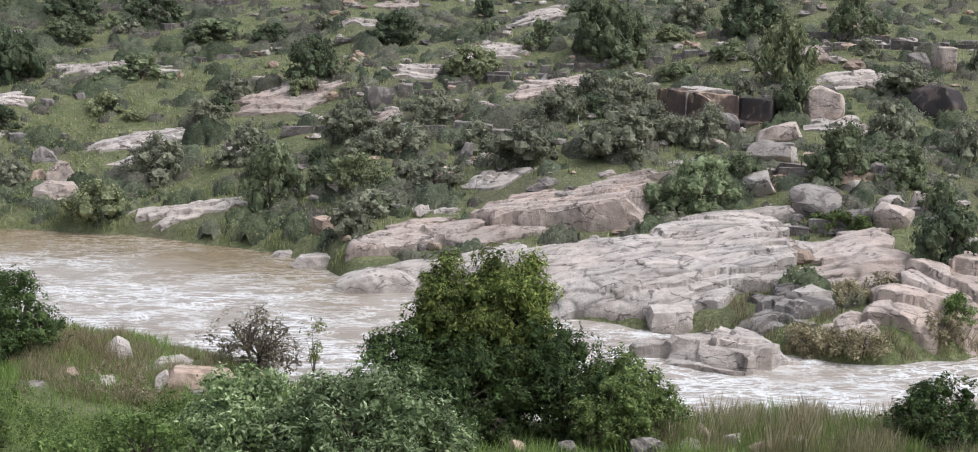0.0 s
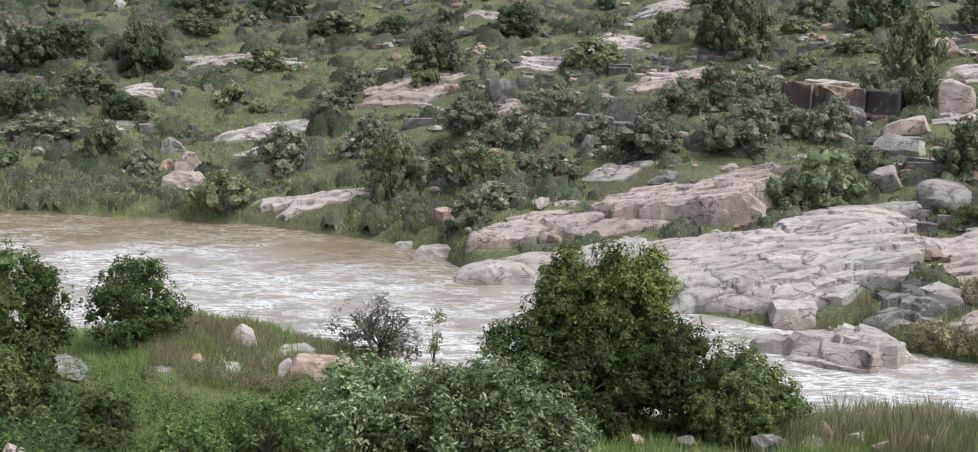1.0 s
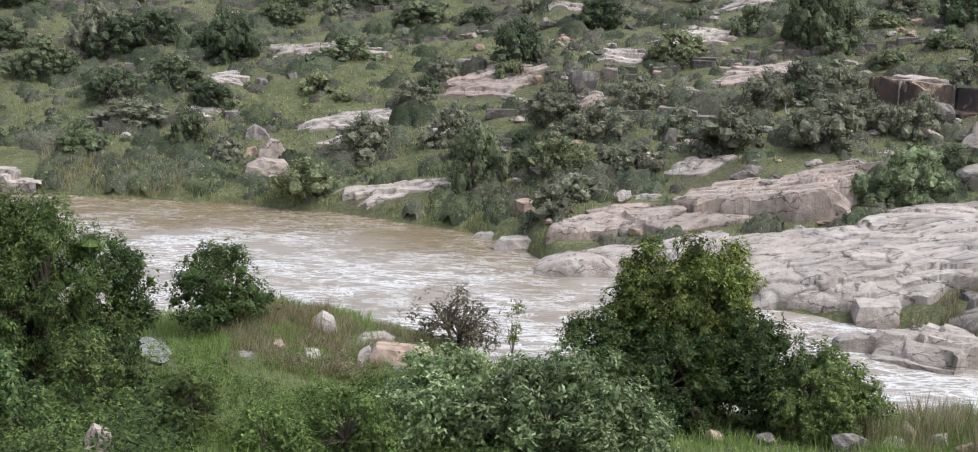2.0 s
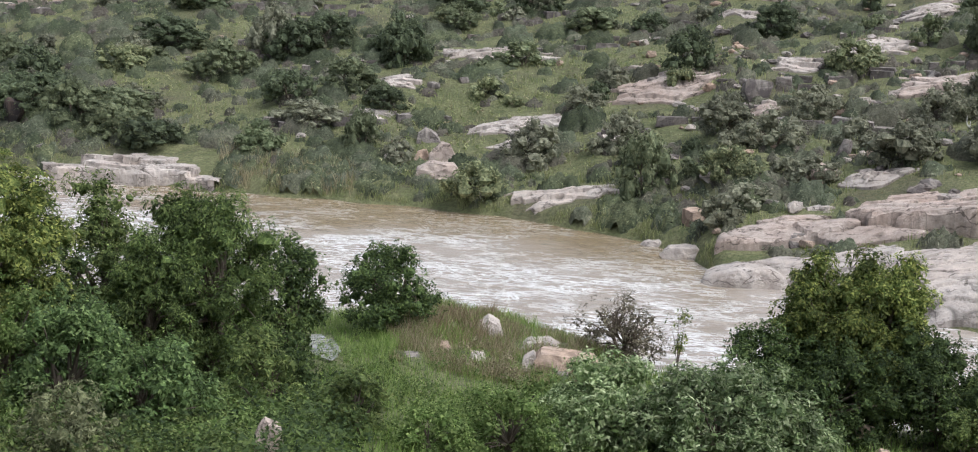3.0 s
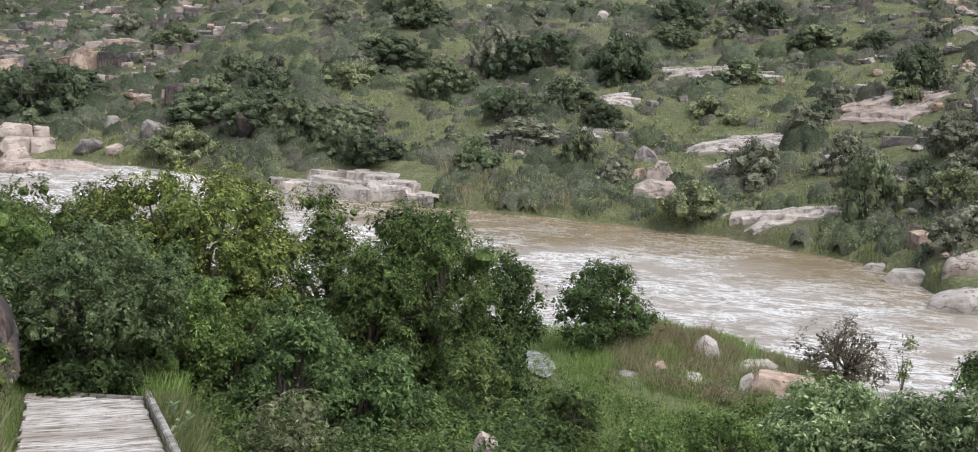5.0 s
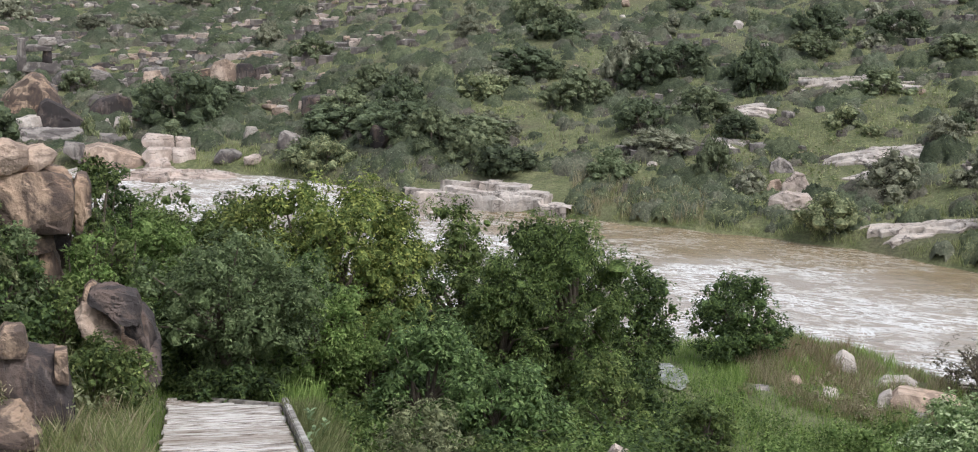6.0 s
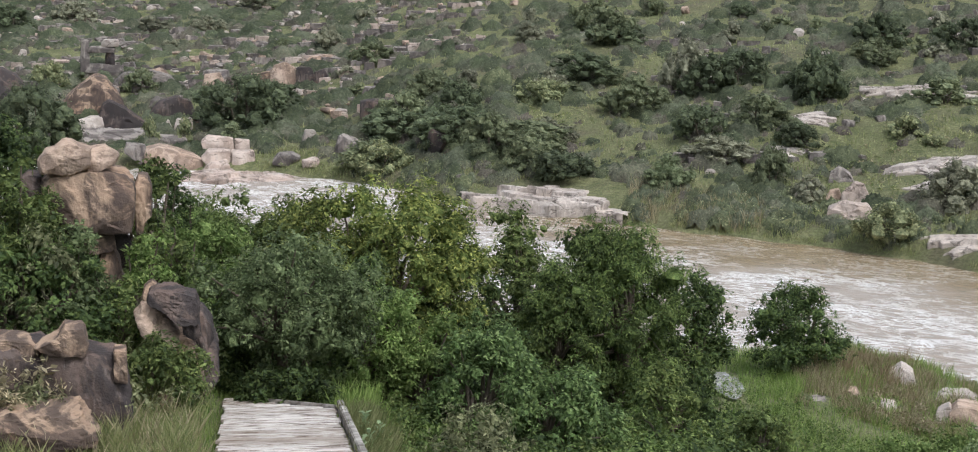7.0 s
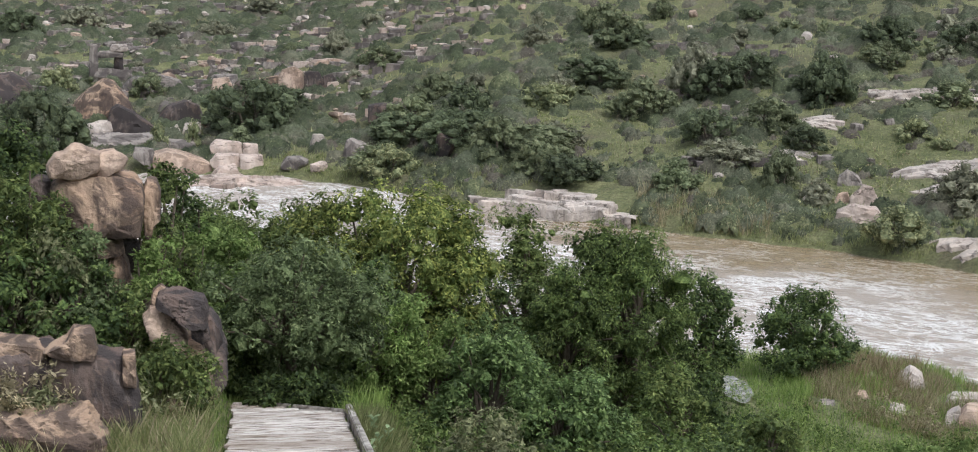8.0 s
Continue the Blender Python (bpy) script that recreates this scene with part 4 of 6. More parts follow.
outcrop([(-10.2, 47.3), (-10.6, 46.5), (-11.5, 46.1), (-12.6, 46.4), (-13.2, 47.5), (-12.6, 48.4), (-11.6, 49.2), (-10.8, 48.6)], 0.5, 16, "grey",
        "weathered layered granite knoll by the water", cell=(0.9, 0.34), strike=-20, jut=0.1, tilt=0.12, edge=0.9, layer=0.11, bent=0.3, res=0.06, name="granite_knoll")
outcrop([(-14.8, 47.6), (-15.1, 46.8), (-15.9, 46.3), (-17.2, 47.1), (-18.7, 47.7), (-21, 48.2), (-21, 53), (-18.5, 53.2), (-17.0, 52.0), (-16.4, 50.7), (-15.7, 50.4)], 0.62, 17, "pink",
        "broken pale granite shelves stepping down to the river", cell=(1.6, 1.1), strike=-28, jut=0.1, tilt=0.09, edge=0.8, shingle=0.08, bent=0.3, groove=0.16, res=0.07, name="granite_shelves")
outcrop([(-12.9, 46.4), (-13.6, 45.8), (-15.0, 45.7), (-15.6, 46.3), (-14.8, 47.3), (-13.6, 47.5)], 0.22, 22, "pink",
        "low broken granite rubble among dry grass", cell=(0.6, 0.45), strike=10, jut=0.12, tilt=0.16, edge=0.5, bent=0.2, res=0.06, name="granite_rubble")
outcrop([(42.5, 87), (40, 86), (37.5, 87.4), (38, 89), (41, 90.5)], 0.3, 20, "pink",
        "wet rounded rocks breaking the rapids", cell=(1.4, 0.8), strike=20, jut=0.12, tilt=0.08, edge=0.8, name="rapids_rocks", level=0.0)
outcrop([(31.2, 76.2), (29.5, 74.9), (27.2, 73.4), (24.9, 72.4), (24.5, 74.6), (24.9, 77.2), (26.4, 78.6), (28.8, 79.0), (30.6, 78.2)], 0.95, 18, "pale",
        "flat pale granite platform in thin layers at the water's edge", cell=(2.3, 0.75), strike=-4, jut=0.06, tilt=0.03, edge=2.2, layer=0.2, shingle=0.03, bent=0.5, groove=0.05, res=0.07, name="granite_platform", level=0.12)
# cliffs of stained rock higher up
outcrop([(-6.8, 71.2), (-8.2, 69.9), (-9.4, 69.6), (-9.5, 72), (-8, 73.4), (-6.6, 73)], 1.5, 31, "ochre",
        "sheer cliff of dark rain-stained granite with a pale flat top", cell=(1.7, 1.2), strike=4, jut=0.06, tilt=0.03, edge=0.05, name="granite_cliff", level=4.75)
outcrop([(-9.5, 69.9), (-11, 69.2), (-11.2, 71), (-9.6, 72)], 1.3, 32, "dark",
        "square cliff of reddish dark granite under a pale ledge", cell=(1.5, 1.2), strike=-6, jut=0.06, tilt=0.03, edge=0.05, name="granite_cliff", level=4.75)
outcrop([(-7.0, 71.8), (-8.2, 70.7), (-8.95, 70.4), (-8.95, 71.7), (-8, 72.8), (-6.9, 72.7)], 0.14, 36, "pale",
        "thin pale granite sheet capping the stained cliff", cell=(1.3, 0.7), strike=4, jut=0.05, tilt=0.03, edge=0.1, name="granite_slab", level=6.22)
outcrop([(47, 101.5), (44.5, 99.5), (41.5, 98.5), (41.5, 100), (44, 102.5)], 0.42, 35, "grey",
        "grey granite shelf below the great boulders", cell=(2.4, 0.8), strike=30, jut=0.08, tilt=0.03, edge=0.6, layer=0.2, name="granite_shelf")

# ---------------------------------------------------------------- placed things
# slabs and boulders on the hillside
slab(7.8, 78.3, 5.76, 1.25, 101)
slab(14.0, 90.5, 6.46, 0.99, 102)
slab(12.7, 76.0, 5.77, 1.03, 103)
slab(13.4, 73.9, 1.87, 0.78, 104)
slab(11.5, 65.1, 4.69, 0.61, 105)
slab(9.7, 73.4, 1.86, 0.43, 106)
slab(2.9, 80.5, 2.87, 1.01, 107)
slab(-0.0, 83.4, 4.55, 0.91, 108)
slab(-2.1, 75.7, 3.81, 1.14, 109)
slab(-2.0, 91.4, 3.64, 1.38, 110)
slab(4.1, 73.9, 2.33, 0.50, 111)
slab(-7.9, 62.7, 2.11, 0.58, 112)
slab(-15.3, 83.4, 2.62, 1.40, 113)
slab(-14.2, 75.6, 5.71, 0.70, 114)
slab(-13.2, 68.2, 3.73, 0.63, 115)
slab(40.0, 114.2, 4.08, 0.58, 116)
slab(18.1, 85.1, 2.33, 0.93, 117)
slab(18.8, 80.0, 1.52, 0.40, 118)
slab(17.7, 84.4, 1.77, 0.92, 119)
slab(4.9, 94.9, 2.78, 0.56, 120)
slab(3.4, 99.4, 2.92, 0.67, 121)
slab(-0.5, 62.0, 2.36, 0.42, 122)
slab(1.9, 59.2, 2.00, 0.40, 123)
slab(-1.2, 58.4, 1.48, 0.35, 124)
# boulders
# a tumble of broken rock on the slope above the bend
hewn(16.30, 70.7, 0.60, [(-1.1, 0.0), (-0.94, 0.79), (-0.23, 1.16), (0.84, 1.07), (1.09, 0.65), (0.15, 0.0)], 1.31, 481, "pink", "split rock in a tumble on the slope", soft=0.08, rough=1.5)
hewn(16.08, 72.6, 1.02, [(-0.75, 0.0), (-0.58, 0.93), (-0.1, 1.4), (0.38, 1.35), (0.74, 0.53), (-0.02, 0.0)], 0.89, 482, "pink", "split rock in a tumble on the slope", soft=0.08, rough=1.5)
hewn(16.85, 73.3, 1.10, [(-0.41, 0.44), (-0.23, 0.82), (0.2, 0.89), (0.4, 0.4), (-0.09, 0.0)], 0.64, 483, "tan", "split rock in a tumble on the slope", soft=0.08, rough=1.4)
hewn(16.64, 76.4, 1.61, [(-0.64, 0.0), (-0.53, 0.84), (-0.15, 1.1), (0.37, 0.86), (0.64, 0.47), (0.03, 0.0)], 1.02, 484, "grey", "rock in a tumble on the slope", soft=0.06, rough=1.4)
hewn(15.07, 70.2, 0.82, [(-0.35, 0.0), (-0.24, 0.39), (0.2, 0.41), (0.35, 0.0)], 0.56, 485, "pink", "split rock in a tumble on the slope", soft=0.10, rough=1.4)
# thin ledges on the upper slope
for k, (b, d, wide) in enumerate(((38.2, 119, 4.0), (40.6, 121, 3.4), (36.4, 117, 3.0), (42.6, 119, 3.6), (39.2, 125, 4.2), (35.4, 122, 3.0), (43.8, 126, 4.0), (37.0, 129, 3.4), (41.2, 131, 3.6), (34.0, 116, 2.6), (45.6, 122, 3.2))):
    slab(b, d, wide, 0.5, 640 + k, ("grey", "tan", "grey", "dark")[k % 4])
# boulders among the scrub
boulder(4.2, 76.1, 1.54, 1.02, 130, "grey")
boulder(4.7, 78.3, 0.49, 0.39, 131, "grey")
boulder(4.5, 60.7, 0.62, 0.51, 132, "pale")
boulder(2.5, 59.4, 0.65, 0.45, 133, "pale")
boulder(0.8, 65.9, 0.56, 0.78, 134, "grey")
boulder(1.5, 63.5, 1.07, 0.64, 135, "pink")
boulder(-9.1, 68.5, 1.21, 0.86, 136, "grey")
boulder(-12.7, 70.0, 1.82, 1.41, 137, "pink")
boulder(-16.6, 71.6, 2.70, 1.44, 138, "dark")
boulder(-16.9, 79.0, 1.13, 1.33, 139, "pink")
boulder(-16.0, 78.3, 1.12, 1.12, 140, "grey")
boulder(-10.9, 63.8, 2.01, 0.91, 141, "pale")
boulder(-11.1, 66.3, 1.95, 1.00, 142, "pink")
boulder(-10.3, 59.1, 1.55, 0.70, 143, "pale")
boulder(-9.8, 58.9, 0.55, 0.45, 144, "pale")
boulder(-12.6, 56.7, 1.92, 0.81, 145, "grey")
boulder(-14.8, 59.9, 1.16, 0.86, 146, "grey")
boulder(-16.4, 57.7, 0.83, 0.78, 147, "pink")
boulder(-15.4, 55.6, 1.32, 0.75, 148, "pink")
boulder(-14.1, 56.0, 1.18, 0.62, 149, "grey")
boulder(-8.0, 67.9, 1.20, 0.57, 150, "pink")
boulder(-8.8, 66.6, 1.23, 0.50, 151, "pink")
boulder(-12.1, 78.2, 1.64, 0.98, 152, "pink")
boulder(40.4, 91.4, 1.62, 0.62, 161, "pink")
boulder(36.9, 96.4, 1.14, 0.89, 163, "pale")
boulder(35.4, 90.8, 1.61, 1.07, 164, "grey")
boulder(32.1, 85.8, 1.30, 1.52, 165, "dark")
boulder(37.8, 90.7, 1.61, 0.61, 166, "grey")
boulder(36.9, 89.4, 0.91, 0.53, 167, "pink")
boulder(18.0, 72.9, 0.74, 0.68, 168, "pale")
boulder(40.5, 115.6, 2.14, 0.87, 169, "grey")
boulder(41.1, 138.8, 1.05, 0.58, 170, "pale")
boulder(47.4, 124.3, 0.63, 0.84, 171, "pale")
# jointed cliff blocks
cliff_block(-7.4, 47.6, 1.67, 0.69, 179, "pale", soft=0.12, cuts=6)
# near rocks
boulder(0.3, 33.1, 0.64, 0.38, 190, "grey")
boulder(-0.6, 33.0, 0.40, 0.60, 191, "tan")
boulder(-4.6, 33.2, 0.61, 0.58, 192, "tan")
boulder(-1.4, 32.1, 0.42, 0.25, 193, "tan")
boulder(-3.3, 31.9, 0.42, 0.22, 194, "grey")
boulder(-6.6, 32.2, 0.87, 0.37, 195, "grey")
boulder(-8.1, 33.1, 0.55, 0.23, 196, "pale")
boulder(-8.6, 34.2, 0.42, 0.42, 197, "tan")
boulder(-9.1, 35.3, 0.40, 0.40, 198, "pale")
boulder(-9.8, 34.1, 0.45, 0.30, 199, "pale")
boulder(-12.5, 33.7, 0.53, 0.32, 200, "pale")
boulder(-10.8, 33.6, 0.59, 0.23, 201, "tan")
boulder(31.5, 25.0, 0.77, 0.33, 203, "tan")
boulder(7.1, 44.5, 1.35, 0.46, 204, "pale")
boulder(47.1, 18.38, 1.52, 0.55, 205, "ochre", soft=0.4, rough=1.3, words="boulder half sunk in grass", tip=5, base=5.30)
boulder(45.5, 24.69, 2.05, 1.43, 218, "ochre", soft=0.45, words="rock mass under the stack", tip=5, base=4.85)
boulder(45.2, 24.99, 1.35, 0.98, 219, "dark", soft=0.4, words="block under the stack", tip=5, base=6.12)
cliff_block(45.0, 24.49, 1.12, 0.30, 220, "dark", words="thin block wedged under the stack", base=7.01)
# the stack of boulders beside the path
hewn(45.78, 24.4, 8.06, [(-0.41, 0.02), (-0.41, 0.25), (-0.29, 0.44), (-0.02, 0.57), (0.23, 0.54), (0.43, 0.43), (0.43, 0.15), (0.25, 0.02), (-0.1, 0.0)], 0.85, 401, "tan", "rounded boulder on top of the stack", soft=0.6, rough=1.0)
hewn(44.60, 24.5, 8.12, [(-0.34, 0.0), (-0.33, 0.3), (-0.12, 0.37), (0.11, 0.42), (0.32, 0.28), (0.25, 0.12), (0.0, 0.0)], 0.75, 402, "tan", "wedge-shaped boulder on top of the stack", soft=0.4, rough=1.0)
hewn(45.04, 24.6, 7.14, [(-0.64, 0.38), (-0.69, 0.59), (-0.68, 0.84), (-0.58, 0.95), (-0.13, 1.0), (0.31, 1.03), (0.6, 0.99), (0.72, 0.82), (0.72, 0.41), (0.68, 0.03), (0.33, -0.01), (-0.24, 0.09), (-0.45, 0.25)], 1.40, 403, "ochre", "square boulder on the stack", soft=0.22, rough=1.0)
hewn(43.05, 24.7, 7.06, [(-0.12, 0.04), (-0.13, 0.48), (-0.12, 0.84), (-0.06, 0.96), (0.08, 0.98), (0.16, 0.78), (0.15, 0.32), (0.03, 0.25), (-0.01, 0.0)], 0.94, 404, "ochre", "upright slice split off the square boulder", soft=0.30, rough=1.0)
hewn(47.00, 24.8, 7.60, [(-0.17, 0.0), (-0.16, 0.42), (-0.04, 0.48), (0.16, 0.45), (0.17, -0.0)], 0.89, 405, "dark", "piece beside the square boulder", soft=0.30, rough=1.0)
hewn(44.84, 24.5, 6.84, [(-0.33, 0.15), (-0.23, 0.28), (0.3, 0.3), (0.34, 0.03), (0.05, -0.0), (-0.24, 0.07)], 0.85, 406, "ochre", "cap of the pillar under the stack", soft=0.15, rough=1.0)
hewn(44.26, 24.4, 5.83, [(-0.18, 1.08), (0.04, 1.11), (0.14, 0.91), (0.22, 0.61), (0.19, 0.25), (0.03, -0.0), (-0.15, 0.01), (-0.1, 0.52), (-0.17, 0.78)], 0.68, 407, "ochre", "curved pillar under the stack", soft=0.30, rough=1.0)
hewn(41.96, 22.1, 6.19, [(-0.37, 0.28), (-0.34, 0.43), (-0.24, 0.49), (0.08, 0.46), (0.33, 0.4), (0.38, 0.2), (0.34, -0.01), (0.16, -0.0), (-0.06, 0.12), (-0.18, 0.21)], 0.77, 408, "dark", "overhanging slab, hollow beneath", soft=0.15, rough=1.5)
hewn(41.30, 22.1, 5.94, [(-0.14, 0.29), (0.1, 0.38), (0.14, 0.07), (0.04, -0.0), (-0.12, 0.08)], 0.53, 409, "dark", "broken lip of the overhang", soft=0.20, rough=1.5)
hewn(42.77, 22.7, 6.25, [(-0.15, 0.06), (-0.12, 0.35), (0.02, 0.42), (0.16, 0.31), (0.14, 0.11), (-0.05, 0.0)], 0.51, 410, "ochre", "knob under the overhang", soft=0.50, rough=1.0)
hewn(42.59, 22.3, 5.77, [(-0.33, 0.49), (-0.22, 0.65), (-0.02, 0.63), (0.18, 0.45), (0.34, 0.18), (0.29, -0.01), (0.02, 0.05), (-0.23, 0.25)], 0.90, 411, "tan", "sloping rock under the overhang", soft=0.30, rough=1.0)
hewn(40.83, 23.0, 5.02, [(-0.21, 1.1), (-0.04, 1.14), (0.11, 0.96), (0.21, 0.61), (0.23, 0.15), (0.09, -0.0), (-0.11, 0.06), (-0.15, 0.67)], 1.09, 412, "dark", "rock wall behind the overhang", soft=0.25, rough=1.4)
hewn(41.54, 22.8, 4.90, [(-0.28, 0.9), (0.13, 0.96), (0.27, 0.64), (0.3, -0.01), (-0.11, 0.0), (-0.2, 0.55)], 1.08, 413, "ochre", "rock face under the overhang", soft=0.25, rough=1.3)
hewn(45.18, 20.0, 5.03, [(-0.53, 1.26), (-0.4, 1.36), (-0.01, 1.26), (0.38, 1.22), (0.48, 1.05), (0.56, 0.71), (0.57, -0.01), (0.28, -0.02), (-0.4, 0.03), (-0.5, 0.59)], 0.93, 414, "dark", "block with a sheer streaked face", soft=0.05, rough=1.0, name="rock_block")
hewn(43.92, 19.7, 5.96, [(-0.08, 0.02), (-0.08, 0.4), (0.08, 0.4), (0.09, -0.0)], 0.47, 415, "ochre", "corner split off the sheer block", soft=0.10, rough=1.0, name="rock_block")
hewn(46.03, 19.9, 6.30, [(-0.34, 0.09), (-0.04, 0.25), (0.04, 0.37), (0.29, 0.37), (0.34, 0.12), (0.29, -0.01), (-0.18, 0.01)], 0.65, 416, "ochre", "cap block on the sheer face", soft=0.25, rough=1.0)
hewn(48.47, 20.3, 6.22, [(-0.56, 0.09), (-0.56, 0.34), (-0.02, 0.27), (0.4, 0.25), (0.58, 0.14), (0.55, 0.02), (-0.03, 0.0)], 0.74, 417, "ochre", "flat slab beside the sheer face", soft=0.15, rough=1.0)
hewn(47.55, 20.25, 5.05, [(-0.6, 0.0), (-0.58, 1.3), (-0.1, 1.32), (0.3, 1.38), (0.5, 1.24), (0.52, 0.6), (0.5, 0.0)], 0.95, 418, "dark", "block sunk in weeds", soft=0.20, rough=1.0)
hewn(42.34, 21.1, 4.97, [(-0.24, 0.01), (-0.19, 0.27), (-0.06, 0.41), (0.09, 0.42), (0.22, 0.25), (0.24, -0.01)], 0.44, 419, "ochre", "block beside the path", soft=0.20, rough=1.0, name="rock_block")
hewn(41.52, 21.5, 4.88, [(-0.24, 0.01), (-0.2, 0.36), (-0.09, 0.51), (0.19, 0.49), (0.24, 0.23), (0.15, -0.01)], 0.39, 420, "ochre", "block beside the path", soft=0.15, rough=1.0, name="rock_block")
# stones on the grassy point and the near bank
hewn(14.06, 41.2, 0.35, [(-0.5, 0.0), (-0.33, 0.68), (-0.04, 0.88), (0.28, 0.72), (0.5, 0.0), (0.08, 0.0)], 0.91, 461, "pale", "boulder on the grassy river bank", soft=0.15, rough=1.0)
hewn(10.92, 38.8, 0.04, [(-0.89, 0.0), (-0.89, 0.72), (-0.7, 0.92), (0.72, 0.77), (0.86, 0.44), (0.44, 0.0), (-0.35, 0.0)], 1.08, 462, "tan", "slab on the grassy river bank", soft=0.08, rough=1.0)
hewn(11.84, 40.4, 0.07, [(-0.7, 0.53), (-0.5, 0.77), (0.08, 0.78), (0.68, 0.49), (0.02, 0.0)], 0.85, 463, "pale", "slab on the grassy river bank", soft=0.12, rough=1.0)
hewn(12.46, 38.8, 0.05, [(-0.29, 0.0), (-0.17, 0.7), (0.13, 0.87), (0.27, 0.49), (0.22, 0.0)], 0.53, 464, "pale", "boulder on the grassy river bank", soft=0.10, rough=1.0)
hewn(11.11, 38.2, 0.13, [(-0.24, 0.0), (-0.16, 0.42), (0.12, 0.41), (0.24, 0.0)], 0.45, 465, "grey", "stone on the grassy river bank", soft=0.20, rough=1.0)
hewn(10.27, 38.3, 0.17, [(-0.28, 0.0), (-0.2, 0.3), (0.14, 0.34), (0.28, 0.0)], 0.52, 466, "grey", "stone on the grassy river bank", soft=0.20, rough=1.0)
hewn(14.36, 38.8, 0.34, [(-0.38, 0.25), (-0.25, 0.49), (0.08, 0.41), (0.37, 0.0), (-0.18, 0.0)], 0.68, 467, "pale", "stone on the grassy river bank", soft=0.15, rough=1.0)
hewn(15.96, 38.9, 0.58, [(-0.33, 0.0), (-0.17, 0.45), (0.18, 0.5), (0.32, 0.22), (-0.0, 0.0)], 0.58, 468, "tan", "stone on the grassy river bank", soft=0.15, rough=1.0)
hewn(17.20, 37.9, 0.65, [(-0.42, 0.0), (-0.14, 0.38), (0.26, 0.36), (0.41, 0.0)], 0.74, 469, "grey", "mossy stone on the grassy river bank", soft=0.30, rough=1.0)
hewn(28.78, 45.6, 0.06, [(-0.45, 0.0), (-0.33, 0.5), (0.1, 0.58), (0.19, 0.3), (0.45, 0.0)], 0.79, 470, "pale", "stone half hidden by bushes", soft=0.15, rough=1.0)
hewn(22.5, 22.0, 3.05, [(-0.3, 0.0), (-0.25, 0.92), (-0.1, 1.14), (0.14, 1.04), (0.3, 0.0)], 0.55, 471, "pink", "leaning boulder among bushes", soft=0.15, rough=1.0)
hewn(10.57, 29.3, 0.90, [(-0.49, -0.01), (-0.4, 0.31), (-0.12, 0.45), (0.26, 0.44), (0.49, 0.18), (0.47, 0.01)], 0.76, 472, "tan", "boulder among bushes", soft=0.25, rough=1.0)
# low rocks lapped by the river at the bend
hewn(7.58, 60.1, -0.50, [(-0.82, 0.44), (-0.58, 0.68), (0.05, 0.76), (0.79, 0.6), (0.66, 0.0), (-0.22, 0.0)], 0.83, 601, "pale", "lapped by muddy water", soft=0.25, rough=0.8, name="flat_rock")
hewn(6.56, 57.9, -0.53, [(-1.04, 0.54), (-0.66, 0.93), (0.4, 1.04), (0.99, 0.85), (0.94, 0.0), (-0.04, 0.0)], 1.05, 602, "pale", "lapped by muddy water", soft=0.20, rough=0.8, name="flat_rock")
hewn(5.18, 58.7, -0.51, [(-0.88, 0.64), (-0.6, 1.06), (0.26, 1.31), (0.82, 1.05), (0.55, 0.0), (-0.39, 0.0)], 0.89, 603, "pale", "lapped by muddy water", soft=0.20, rough=0.8, name="flat_rock")
hewn(4.24, 53.6, -0.45, [(-1.61, 0.2), (-1.38, 0.75), (-0.35, 1.1), (0.92, 1.1), (1.61, 0.75), (1.5, 0.0), (-0.23, 0.0)], 1.9, 604, "pale", "lapped by muddy water", soft=0.2, rough=0.8, name="flat_rock")
# boulders and ledges across the rapids, upstream
hewn(48.38, 110.9, 2.19, [(-2.0, 0.19), (-2.01, 2.39), (-0.25, 2.83), (0.51, 2.96), (1.43, 2.52), (2.16, 1.5), (1.87, 0.52), (0.72, -0.01)], 3.67, 421, "dark", "boulder above the rapids", soft=0.15, rough=1.0)
hewn(44.97, 107.6, 1.89, [(-2.18, 0.93), (-0.98, 2.19), (0.3, 3.02), (0.97, 2.8), (1.88, 1.49), (2.24, 0.48), (-0.11, 0.0), (-1.58, 0.1)], 4.19, 422, "ochre", "pyramid-shaped boulder above the rapids", soft=0.08, rough=1.0)
hewn(43.93, 103.7, 0.93, [(-1.58, 0.9), (-1.23, 2.17), (-0.81, 2.47), (0.29, 1.96), (1.63, 1.02), (1.37, 0.38), (0.25, -0.0), (-1.27, 0.18)], 3.02, 423, "dark", "split boulder with a pointed top", soft=0.10, rough=1.0)
hewn(45.04, 102.6, 1.23, [(-0.86, 0.93), (0.03, 1.17), (0.75, 1.17), (0.9, 0.33), (0.32, -0.0), (-0.48, 0.26)], 1.51, 424, "pale", "slab leaning on the boulders", soft=0.12, rough=1.0)
hewn(42.09, 106.3, 1.59, [(-1.57, 0.66), (-0.87, 1.62), (0.41, 1.97), (1.35, 1.62), (1.59, 0.57), (0.47, -0.0), (-1.15, 0.09)], 2.61, 425, "dark", "streaked rounded boulder", soft=0.20, rough=1.0)
hewn(42.37, 103.3, 1.00, [(-0.69, 0.73), (0.31, 1.15), (0.71, 0.38), (0.54, -0.0), (-0.54, 0.04)], 1.32, 426, "pale", "block among scrub", soft=0.12, rough=1.0, name="rock_block")
